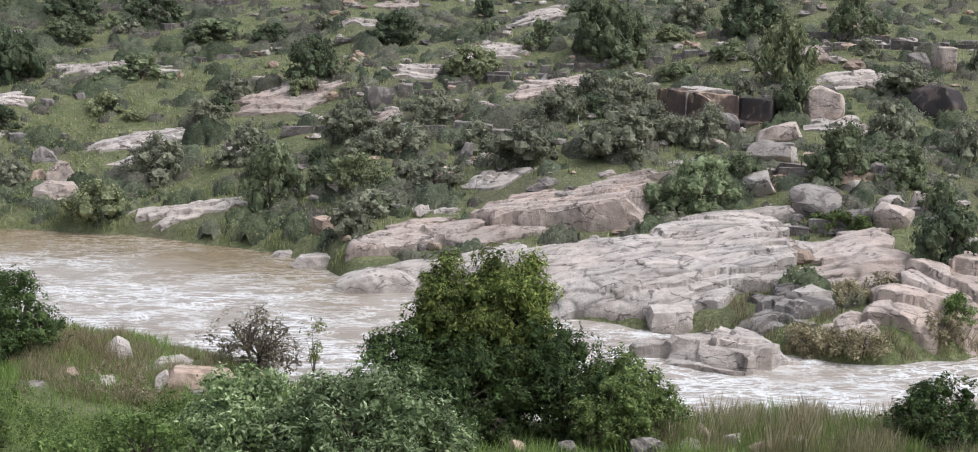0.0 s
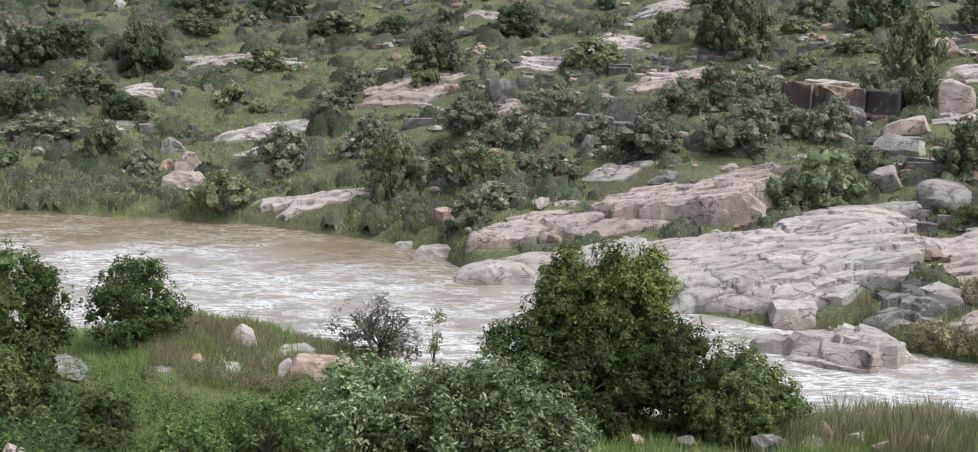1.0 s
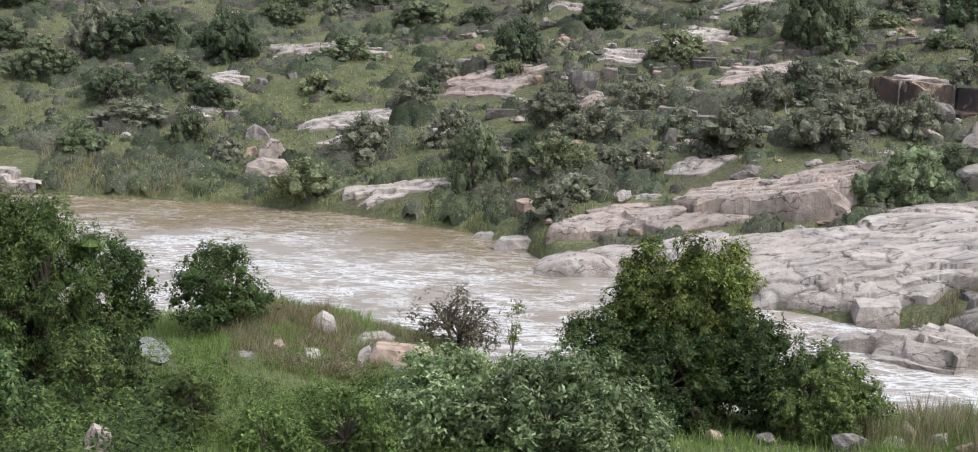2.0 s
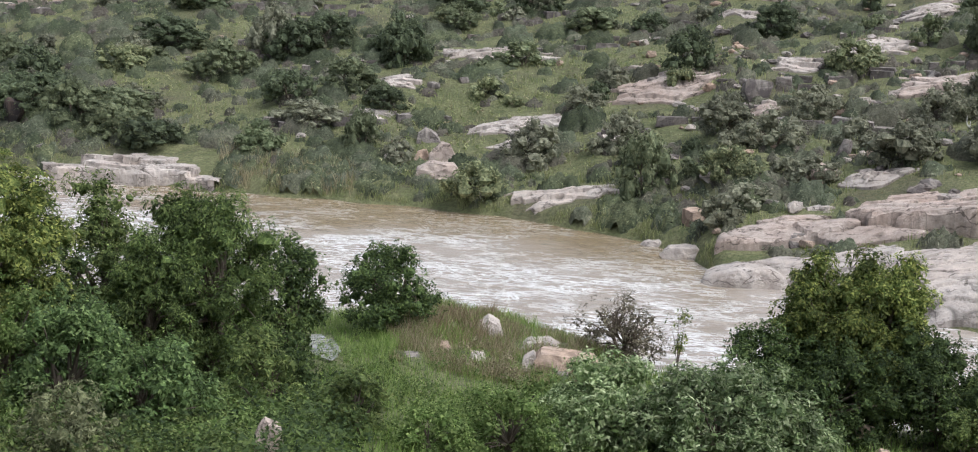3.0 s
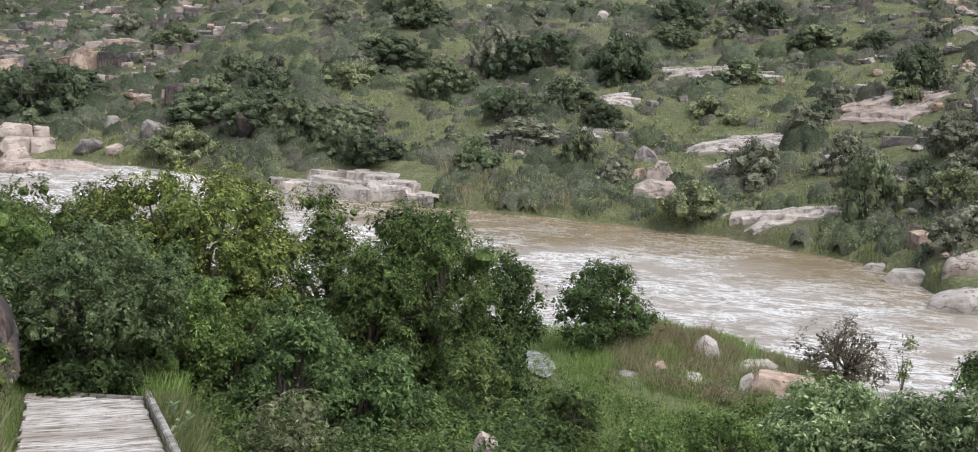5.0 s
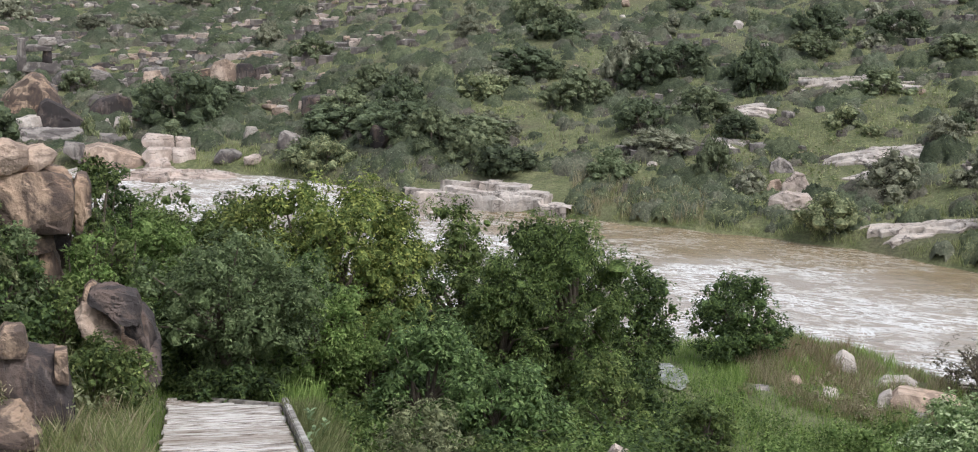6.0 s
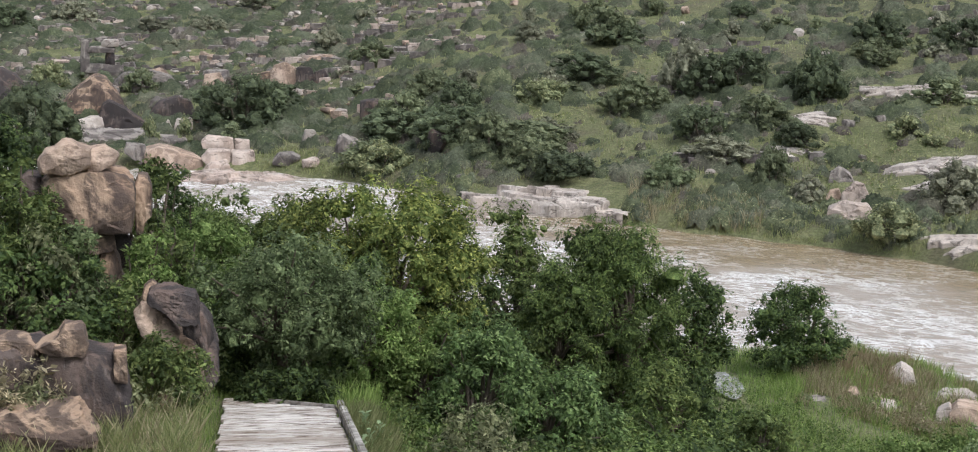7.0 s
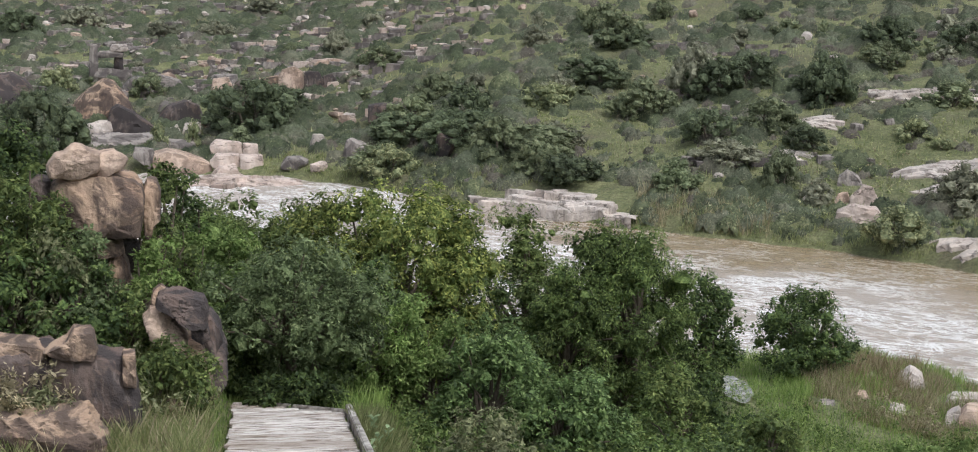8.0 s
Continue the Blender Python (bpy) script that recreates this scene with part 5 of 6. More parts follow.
hewn(41.69, 102.8, 1.09, [(-0.64, 0.26), (-0.42, 1.15), (0.66, 1.19), (0.65, 0.43), (-0.19, 0.0)], 1.20, 427, "pale", "block among scrub", soft=0.12, rough=1.0, name="rock_block")
hewn(42.00, 93.3, -0.52, [(-1.79, 0.91), (-1.66, 1.8), (-0.88, 1.91), (1.07, 1.36), (1.83, 1.01), (1.44, 0.0), (0.6, 0.0), (-0.75, 0.0)], 2.97, 428, "tan", "wedge-shaped block streaked by rain", soft=0.06, rough=1.0, name="rock_block")
hewn(40.37, 94.5, 0.41, [(-1.05, 1.09), (-0.7, 1.48), (0.88, 1.36), (1.06, 0.0), (-0.71, 0.0)], 1.30, 429, "pink", "squared block of a natural wall", soft=0.08, rough=1.0, name="rock_block")
hewn(39.47, 94.4, 0.41, [(-0.49, 1.29), (0.43, 1.21), (0.5, 0.0), (-0.39, 0.0)], 0.92, 430, "pink", "squared block of a natural wall", soft=0.08, rough=1.0, name="rock_block")
hewn(40.43, 92.7, -0.21, [(-0.94, 0.89), (-0.52, 1.39), (0.88, 1.35), (0.95, 0.0), (-0.04, 0.0)], 1.55, 431, "pink", "squared block of a natural wall", soft=0.07, rough=1.0, name="rock_block")
hewn(39.39, 92.6, -0.41, [(-0.74, 0.0), (-0.77, 1.55), (0.56, 1.51), (0.78, 0.0)], 1.43, 432, "pink", "squared block of a natural wall", soft=0.07, rough=1.0, name="rock_block")
hewn(40.44, 92.1, -0.62, [(-1.09, 0.4), (-0.52, 1.05), (0.95, 0.78), (1.09, 0.0), (-0.6, 0.0)], 1.56, 433, "pink", "low block at the edge of the rapids", soft=0.12, rough=1.0, name="rock_block")
hewn(43.44, 93.2, 0.26, [(-0.7, 0.77), (-0.54, 1.31), (0.58, 1.22), (0.71, 0.53), (0.34, 0.0)], 1.18, 434, "grey", "block at the edge of the rapids", soft=0.12, rough=1.0, name="rock_block")
hewn(37.95, 111.0, 3.33, [(-1.0, 0.0), (-0.91, 1.68), (-0.63, 2.19), (0.19, 2.38), (0.92, 2.07), (1.01, 0.0)], 1.43, 435, "tan", "weathered knob of the upper cliff", soft=0.25, rough=1.0, name="rock_block")
hewn(37.07, 111.2, 3.33, [(-0.76, 0.0), (-0.71, 2.01), (0.39, 2.07), (0.76, 1.24), (0.48, 0.0)], 1.23, 436, "dark", "block of the upper cliff", soft=0.10, rough=1.0, name="rock_block")
hewn(36.51, 111.3, 3.43, [(-0.6, 0.0), (-0.46, 1.6), (0.23, 1.84), (0.6, 1.33), (0.41, 0.0)], 1.09, 437, "dark", "block of the upper cliff", soft=0.15, rough=1.0, name="rock_block")
hewn(38.86, 111.1, 3.31, [(-0.88, 0.0), (-0.56, 1.45), (0.85, 1.74), (0.89, 0.0)], 1.45, 438, "ochre", "streaked block of the upper cliff", soft=0.10, rough=1.0, name="rock_block")
hewn(39.72, 111.5, 3.37, [(-0.93, 0.0), (-0.56, 1.22), (0.89, 1.42), (0.93, 0.0)], 1.53, 439, "dark", "block of the upper cliff", soft=0.12, rough=1.0, name="rock_block")
hewn(40.52, 111.7, 3.34, [(-0.9, 0.0), (-0.67, 1.41), (0.46, 1.51), (0.91, 0.68), (0.73, 0.0)], 1.49, 440, "tan", "block of the upper cliff", soft=0.20, rough=1.0, name="rock_block")
hewn(43.06, 114.8, 3.04, [(-2.45, 0.67), (-1.43, 1.7), (0.57, 1.85), (2.04, 1.39), (2.48, 0.0), (0.18, 0.0)], 2.58, 441, "grey", "whaleback on the upper slope", soft=0.30, rough=1.0)
hewn(33.92, 100.2, 2.44, [(-1.9, 0.0), (-1.82, 1.29), (0.18, 1.52), (1.9, 1.29), (1.7, 0.0), (0.19, 0.0)], 1.90, 442, "dark", "flat-topped ledge in the scrub", soft=0.06, rough=1.0, name="rock_block")
hewn(48.25, 106.0, 1.06, [(-1.0, 0.0), (-0.97, 1.27), (0.24, 1.35), (1.03, 0.87), (0.28, 0.0)], 1.99, 443, "tan", "boulder among scrub", soft=0.20, rough=1.0)
# a ruined rock shelter on the slope
cliff_block(45.2, 118.89, 0.70, 2.99, 226, "grey", words="upright of a ruined rock shelter", base=3.96)
cliff_block(44.5, 118.89, 2.79, 1.20, 227, "grey", words="foundation of a ruined rock shelter", base=3.87)
cliff_block(44.3, 118.89, 0.70, 1.20, 228, "dark", words="upright of a ruined rock shelter", base=4.92)
cliff_block(44.6, 118.89, 1.90, 0.50, 229, "grey", words="lintel of a ruined rock shelter", base=5.93)
cliff_block(44.3, 118.89, 1.30, 0.60, 230, "pale", words="cap of a ruined rock shelter", base=6.36)
# weeds by the path, dead trunks
pale_plant(34.7, 21.4, 0.36, 231)
pale_plant(34.1, 21.2, 0.36, 232)
pale_plant(34.3, 20.1, 0.36, 233)
pale_plant(34.9, 19.2, 0.30, 234)
dead_snag(-7.19, 67.44, 1.13, 235)
dead_snag(-3.75, 70.07, 0.94, 236)
dead_snag(14.52, 66.97, 0.68, 237)
# near trees and bushes
shrub(33.4, 30.5, 3.40, 4.55, 501, "lime", peak=-0.15)
shrub(36.6, 31.5, 2.90, 4.0, 502, "lime", peak=-0.1)
shrub(38.9, 32.0, 3.1, 4.25, 531, "green", peak=-0.1)
shrub(40.9, 33.0, 2.60, 4.1, 503, "green", peak=-0.1)
shrub(40.2, 30.0, 2.20, 3.4, 532, "bright")
shrub(42.2, 31.0, 1.3, 4.3, 533, "dark")
shrub(37.6, 25.9, 3.0, 2.55, 504, "grey", skirt=0.16, peak=-0.2)
shrub(29.0, 36.0, 2.50, 4.50, 505, "green")
shrub(31.8, 32.0, 2.45, 4.05, 506, "dark")
shrub(25.0, 33.0, 3.4, 4.3, 507, "neem", peak=0.35)
shrub(26.9, 32.0, 2.1, 3.2, 508, "neem")
shrub(21.9, 34.5, 1.66, 3.10, 509, "dark")
shrub(17.9, 41.2, 2.53, 2.27, 510, "dark")
shrub(34.0, 26.8, 1.6, 2.06, 511, "bright")
shrub(32.4, 26.8, 1.56, 2.75, 512, "bright")
shrub(34.1, 28.5, 1.48, 2.68, 513, "dark")
shrub(30.1, 25.5, 1.84, 2.52, 514, "vine")
shrub(27.0, 25.0, 1.90, 1.75, 515, "vine")
shrub(29.7, 28.0, 1.46, 2.70, 516, "vine")
shrub(30.2, 21.6, 1.65, 1.42, 517, "olive")
shrub(32.2, 23.6, 1.0, 1.0, 518, "bright")
shrub(22.9, 27.5, 1.21, 1.76, 519, "green")
shrub(22.0, 29.5, 1.2, 1.45, 543, "dark")
shrub(19.3, 26.3, 1.15, 1.3, 544, "green")
shrub(0.1, 35.4, 2.9, 3.72, 522, "lime", peak=-0.1)
shrub(1.1, 35.3, 2.1, 3.5, 534, "lime", peak=-0.2, skirt=0.35)
shrub(-0.9, 35.6, 2.1, 3.6, 535, "lime", peak=-0.2, skirt=0.35)
shrub(3.6, 34.0, 1.97, 2.65, 523, "dark")
shrub(0.6, 33.5, 2.95, 1.95, 524, "dark")
shrub(-3.0, 34.5, 2.8, 2.3, 525, "dark")
shrub(-5.5, 33.6, 2.6, 1.88, 526, "green")
shrub(9.5, 28.6, 3.09, 1.86, 527, "silver")
shrub(4.5, 28.2, 3.67, 1.97, 528, "silver")
shrub(8.8, 40.4, 2.40, 1.78, 529, "twiggy")
shrub(-17.4, 35.2, 2.09, 1.46, 530, "dark")
# five dark bushes, added to fill in the shade under the thorn tree
shrub(37.8, 28.2, 3.0, 2.3, 247, "dark")
shrub(38.9, 26.9, 1.6, 1.1, 536, "dark")
shrub(36.9, 26.8, 1.5, 1.0, 537, "dark")
shrub(38.6, 24.4, 1.0, 0.55, 541, "dark")
shrub(37.2, 24.4, 1.1, 0.6, 542, "dark")
shrub(47.9, 25.9, 2.04, 3.58, 253, "dark")
shrub(46.9, 23.8, 1.67, 2.38, 254, "green")
shrub(45.7, 23.3, 1.45, 1.95, 255, "grey")
shrub(44.9, 23.0, 0.86, 1.69, 256, "dark")
shrub(43.8, 22.8, 0.94, 1.42, 257, "green")
shrub(45.2, 22.6, 1.03, 1.27, 258, "dark")
shrub(42.8, 24.0, 0.89, 2.26, 259, "bright")
shrub(43.2, 26.4, 0.98, 3.07, 260, "green")
shrub(48.1, 23.4, 1.65, 3.01, 271, "green")
shrub(46.4, 22.8, 1.13, 2.06, 272, "olive")
shrub(47.6, 22.9, 1.80, 2.00, 273, "dark")
shrub(41.2, 31.4, 1.17, 4.0, 275, "dark")
shrub(42.6, 27.4, 1.02, 3.84, 276, "green")
shrub(43.3, 23.6, 0.68, 2.17, 277, "bright")
shrub(42.5, 21.0, 1.05, 1.10, 278, "green")
shrub(41.9, 21.3, 0.95, 0.95, 538, "green")
shrub(47.7, 19.5, 1.25, 0.95, 539, "straw")
shrub(47.0, 19.4, 0.8, 0.72, 540, "olive")
shrub(42.0, 28.4, 1.06, 3.25, 279, "bright")
for b, d, wide, high, seed in ((-12.4, 45.3, 1.3, 0.75, 301), (-13.6, 45.3, 1.2, 0.7, 302), (-14.6, 45.3, 1.5, 0.8, 303), (-17.3, 46.9, 1.4, 0.7, 304), (-14.0, 48.6, 1.6, 0.6, 305), (-15.2, 49.3, 1.1, 0.6, 306)):
    shrub(b, d, wide, high, seed, "straw", "between the rocks at the waterline")
shrub(-18.0, 47.8, 1.0, 1.0, 307, "bright", "between the rocks at the waterline")
shrub(-13.6, 56.0, 2.6, 0.6, 308, "green", "low on the rocks")
shrub(16.0, 25.4, 1.58, 1.02, 291, "bright")
shrub(13.1, 26.4, 1.75, 1.63, 293, "bright")
sapling(6.7, 39.9, 0.75, 2.10, 295)
# hillside bushes
bush(-4.6, 82.4, 4.15, 3.80, "green")
bush(-11.1, 75.2, 3.16, 3.47, "lime")
bush(-9.8, 87.2, 4.02, 2.92, "dark")
bush(-13.6, 86.4, 3.26, 2.72, "green")
bush(3.6, 90.8, 3.81, 2.10, "dark")
bush(6.8, 82.2, 3.11, 2.42, "dark")
bush(0.2, 96.2, 1.61, 1.61, "dark")
bush(15.4, 105.6, 3.99, 2.22, "dark")
bush(12.5, 102.8, 3.88, 2.16, "dark")
bush(17.7, 91.1, 3.44, 3.06, "dark")
bush(8.2, 64.3, 2.72, 3.00, "green")
bush(-6.8, 56.9, 2.17, 1.44, "bright")
bush(-8.4, 57.4, 2.91, 2.06, "bright")
bush(-9.8, 60.3, 2.29, 1.27, "green")
bush(-13.5, 59.3, 2.75, 2.38, "green")
bush(-15.6, 60.2, 2.28, 1.52, "green")
bush(-17.4, 51.6, 2.41, 2.19, "dark")
bush(-11.5, 70.3, 1.77, 1.77, "green")
bush(0.6, 80.4, 3.04, 1.69, "lime")
bush(10.5, 97.5, 3.68, 1.43, "green")
bush(13.1, 88.9, 3.36, 1.49, "green")
bush(7.0, 80.4, 1.69, 1.18, "lime")
bush(9.6, 82.2, 2.07, 1.38, "olive")
bush(-5.0, 63.5, 3.47, 2.14, "olive")
bush(-6.4, 67.3, 2.83, 1.70, "olive")
bush(-1.4, 63.3, 3.20, 1.87, "olive")
bush(3.4, 67.5, 3.41, 1.70, "olive")
bush(5.3, 70.3, 2.96, 1.78, "olive")
bush(2.0, 72.8, 2.75, 1.53, "olive")
bush(-2.8, 71.9, 2.72, 1.81, "olive")
bush(14.7, 66.4, 3.10, 1.69, "lime")
bush(12.6, 71.3, 3.32, 2.11, "olive")
bush(5.3, 57.9, 1.96, 1.23, "olive")
bush(4.3, 59.9, 2.03, 1.01, "olive")
bush(9.1, 71.4, 2.41, 1.81, "olive")
bush(-5.2, 73.3, 3.08, 1.85, "olive")
bush(-4.0, 75.2, 2.21, 1.26, "olive")
bush(-15.6, 73.9, 2.79, 1.55, "olive")
bush(-17.7, 64.7, 1.63, 1.63, "olive")
bush(-7.5, 92.1, 3.09, 1.93, "olive")
bush(-5.4, 80.6, 2.03, 1.35, "green")
bush(1.9, 62.9, 2.39, 1.20, "olive")
bush(0.5, 67.4, 1.99, 1.42, "olive")
bush(2.9, 63.7, 1.61, 0.94, "olive")
bush(-7.1, 76.9, 1.93, 0.97, "green")
bush(-9.1, 80.8, 2.03, 1.02, "green")
bush(10.7, 78.6, 2.32, 1.32, "olive")
bush(8.2, 96.7, 2.43, 1.22, "dark")
bush(-2.0, 84.9, 2.14, 1.42, "green")
bush(-15.2, 67.7, 2.28, 1.71, "olive")
bush(-16.9, 57.7, 1.46, 1.46, "green")
bush(20.5, 94.5, 3.97, 2.18, "dark")
bush(18.1, 93.2, 3.52, 1.96, "dark")
bush(21.9, 83.1, 3.15, 2.10, "dark")
bush(19.7, 83.8, 3.52, 1.94, "green")
bush(26.4, 98.7, 4.98, 1.87, "dark")
bush(22.6, 94.9, 3.19, 3.19, "olive")
bush(24.5, 91.0, 4.21, 2.30, "green")
bush(31.2, 92.4, 3.50, 2.33, "dark")
bush(31.2, 86.3, 5.09, 2.18, "dark")
bush(28.7, 82.7, 5.58, 2.09, "green")
bush(27.3, 77.9, 3.62, 1.64, "dark")
bush(25.2, 106.9, 4.49, 1.79, "dark")
bush(23.1, 75.3, 2.86, 1.43, "bright")
bush(21.2, 79.0, 4.00, 1.33, "olive")
bush(18.3, 81.0, 2.73, 1.36, "dark")
bush(19.2, 74.8, 2.21, 2.21, "green")
bush(17.8, 72.7, 1.84, 1.23, "olive")
bush(33.2, 92.4, 4.28, 2.33, "green")
bush(34.2, 85.4, 3.61, 1.80, "lime")
bush(15.7, 100.1, 3.78, 1.68, "green")
bush(28.0, 93.2, 3.53, 1.57, "lime")
bush(47.3, 95.4, 6.04, 4.43, "dark")
bush(46.4, 114.1, 2.88, 1.92, "lime")
bush(39.5, 101.0, 6.38, 3.62, "dark")
bush(38.2, 105.2, 4.87, 1.77, "dark")
bush(34.8, 86.7, 3.66, 1.65, "green")
bush(33.6, 91.3, 5.00, 1.84, "dark")
bush(31.6, 87.0, 4.39, 2.20, "dark")
bush(29.9, 83.0, 3.85, 2.45, "green")
bush(28.2, 79.2, 3.34, 2.01, "green")
bush(25.5, 107.2, 3.60, 2.70, "green")
bush(41.6, 99.4, 1.17, 1.68, "lime")
bush(42.9, 99.0, 1.33, 1.67, "lime")
bush(36.2, 121.3, 2.55, 2.04, "olive")
bush(43.2, 110.9, 2.80, 1.87, "green")
bush(32.4, 99.4, 3.76, 2.09, "green")
bush(27.6, 85.5, 2.88, 1.44, "olive")
bush(21.7, 93.6, 3.93, 2.36, "dark")
bush(26.2, 115.8, 3.40, 2.43, "green")
bush(34.5, 111.4, 2.81, 1.40, "green")
bush(42.7, 131.5, 3.31, 1.38, "olive")
bush(40.7, 131.5, 3.31, 1.38, "olive")
bush(39.0, 141.4, 3.56, 1.48, "olive")
bush(47.8, 134.0, 4.50, 2.25, "dark")
bush(45.6, 136.7, 4.02, 2.01, "olive")

# ---------------------------------------------------------------- the plank path
boardwalk = new("boardwalk")
boardwalk.matrix_world = pose(-15.1, 19.27, 4.29, -8.5, 0, 39.1)
tagged(boardwalk, "weathered grey plank path with a low kerb beam", "path")
plank_meshes = []
for k in range(5):
    r = random.Random(900 + k)
    bm = bmesh.new()
    bmesh.ops.create_cube(bm, size=1)
    for v in bm.verts:
        v.co.x *= 1.72 + r.uniform(-0.04, 0.04)
        v.co.y *= 0.195 + r.uniform(-0.015, 0.008)
        v.co.z *= 0.05
    bmesh.ops.bevel(bm, geom=bm.edges[:], offset=0.008, segments=1, affect="EDGES")
    me = bpy.data.meshes.new("plank")
    bm.to_mesh(me)
    bm.free()
    me.materials.append(PLANK)
    plank_meshes.append(me)
r = random.Random(77)
for k in range(33):
    p = part("plank", plank_meshes[r.randrange(5)], boardwalk)
    y = 0.05 - 0.226 * k
    right = min(0.86, -0.86 + (0.2 - y) / 0.99)  # the far end is cut askew
    p.matrix_basis = pose((right - 0.86) / 2 + r.uniform(-0.03, 0.03), y, r.uniform(-0.006, 0.006), r.uniform(-1, 1), r.uniform(-0.5, 0.5), r.uniform(-0.8, 0.8)) @ Matrix.Diagonal(((right + 0.86) / 1.72, 1, 1, 1))


def beam(x, y, z, sx, sy, sz, turn, label):
    bm = bmesh.new()
    bmesh.ops.create_cube(bm, size=1)
    for v in bm.verts:
        v.co.x *= sx
        v.co.y *= sy
        v.co.z *= sz
    bmesh.ops.bevel(bm, geom=bm.edges[:], offset=0.015, segments=2, affect="EDGES")
    ob = part_bm("kerb_beam", bm, BEAM, boardwalk, label)
    ob.matrix_basis = pose(x, y, z, 0, 0, turn)


beam(0.95, -4.5, 0.06, 0.10, 6.0, 0.19, 0, "weathered kerb beam")
beam(0.36, -0.95, 0.02, 0.06, 1.5, 0.10, 45.4, "low end beam")
BARE.append([tuple((boardwalk.matrix_world @ Vector(p))[:2]) for p in ((-0.9, -7, 0), (1.0, -7, 0), (1.0, -1.5, 0), (-0.9, 0.2, 0))])

# ---------------------------------------------------------------- more scrub between the named bushes
r = random.Random(5)
made = 0
while made < 110:
    b = r.uniform(-21, 51)
    e = r.uniform(5, 62)
    d = float(np.interp(b, FAR_B, FAR_D)) + e
    w = r.uniform(0.9, 2.4)
    p = at(b, d + 0.3 * w)
    if not open_ground(np.array([p.x]), np.array([p.y]), -0.4 * w)[0]:
        continue
    bush(b, d, w, w * r.uniform(0.45, 0.8), r.choice(["olive", "olive", "olive", "dark", "green", "green", "lime"]), seed=1000 + made)
    made += 1


# grassy clearings on the hillside: bearing, distance, half width, half depth
CLEARINGS = [(10, 88, 6, 5), (14.5, 82, 4, 4), (-9.5, 80, 7, 4), (-12.5, 84, 4, 4), (16, 75, 4, 3), (27.5, 90, 3, 4), (23.5, 99, 4, 5), (17, 80, 3, 3), (37, 92, 5, 2), (11, 70, 2.5, 2)]


def in_clearing(x, y):
    inside = np.zeros(len(x), bool)
    for b, d, w, h in CLEARINGS:
        cx, cy = at(b, d)[:2]
        t = radians(b)
        across, ahead = (x - cx) * math.cos(t) + (y - cy) * math.sin(t), (y - cy) * math.cos(t) - (x - cx) * math.sin(t)
        inside |= (across / w) ** 2 + (ahead / h) ** 2 + 0.6 * waves(x, y, 9, 3.0) < 0.75
    return inside


# low growth that covers the slope: domes of close foliage with loose leaves about them
SCRUB_HUES = [("twiggy", 0.0), ("olive", 0.2), ("grey", 0.4), ("dark", 0.6), ("green", 0.8), ("lime", 1.0)]


def scrub_material(name, leafy):
    p = Paint(name, 0.7)
    p.b.inputs["Specular IOR Level"].default_value = 0.12
    hue, each = p.node("ShaderNodeAttribute"), p.node("ShaderNodeAttribute")
    hue.attribute_name, each.attribute_name = "hue", "tone"
    if leafy:
        shade = p.node("ShaderNodeNewGeometry").outputs["Random Per Island"]
    else:
        fine, mid = p.grain(9.0, 3, 0.75, warp=0.4), p.grain(2.6, 3, 0.6)
        shade = p.maths("ADD", p.maths("MULTIPLY", fine, 0.7), p.maths("MULTIPLY", mid, 0.3))
        p.bump(shade, 1.0, 0.14)
    # massed foliage 0.7 as bright: self-shadowing of its leaves put into the colour
    rows = [p.ramp(hue.outputs["Fac"], *[(at_, tuple(v * (1.0 if leafy else 0.7) for v in HILL_STOPS[k][row])) for k, at_ in SCRUB_HUES]) for row in (2, 0, 1)]
    low, high = ((0.0, 0.5), (0.5, 1.0)) if leafy else ((0.36, 0.5), (0.5, 0.66))
    c = p.mix(p.ramp(shade, (low[0], 0.0), (low[1], 1.0)), rows[0], rows[1])
    c = p.mix(p.ramp(shade, (high[0], 0.0), (high[1], 1.0)), c, rows[2])
    tone = p.node("ShaderNodeHueSaturation")
    p.link(p.maths("ADD", each.outputs["Fac"], 1.0), tone.inputs["Value"])
    p.link(c, tone.inputs["Color"])
    p.colour(tone.outputs[0])
    return p.m


SCRUB_LEAF, SCRUB_MASS = scrub_material("scrub_leaves", True), scrub_material("scrub_foliage", False)


def scatter(q, count, span, start, reach, size, squat, patch, cover, hues, margin=-0.25):
    """Places, sizes and hues of low bushes over a stretch of the slope."""
    b = q.uniform(*span, count)
    e = start + reach * q.rand(count)
    d = np.interp(b, FAR_B, FAR_D) + e
    x, y = -d * np.sin(np.radians(b)), d * np.cos(np.radians(b))
    ok = (waves(x, y, 40 + len(hues), patch) > cover + 0.4 * q.normal(size=count)) & open_ground(x, y, margin) & ~(in_clearing(x, y) & (q.rand(count) < 0.85))
    n = int(ok.sum())
    rad = size[0] + (size[1] - size[0]) * q.rand(n) ** 1.6
    hue = q.choice(hues, n) + q.normal(size=n) * 0.05
    return np.stack([x[ok], y[ok], rad, rad * q.uniform(*squat, n), np.clip(hue, 0, 1), q.uniform(-0.25, 0.28, n)], 1)


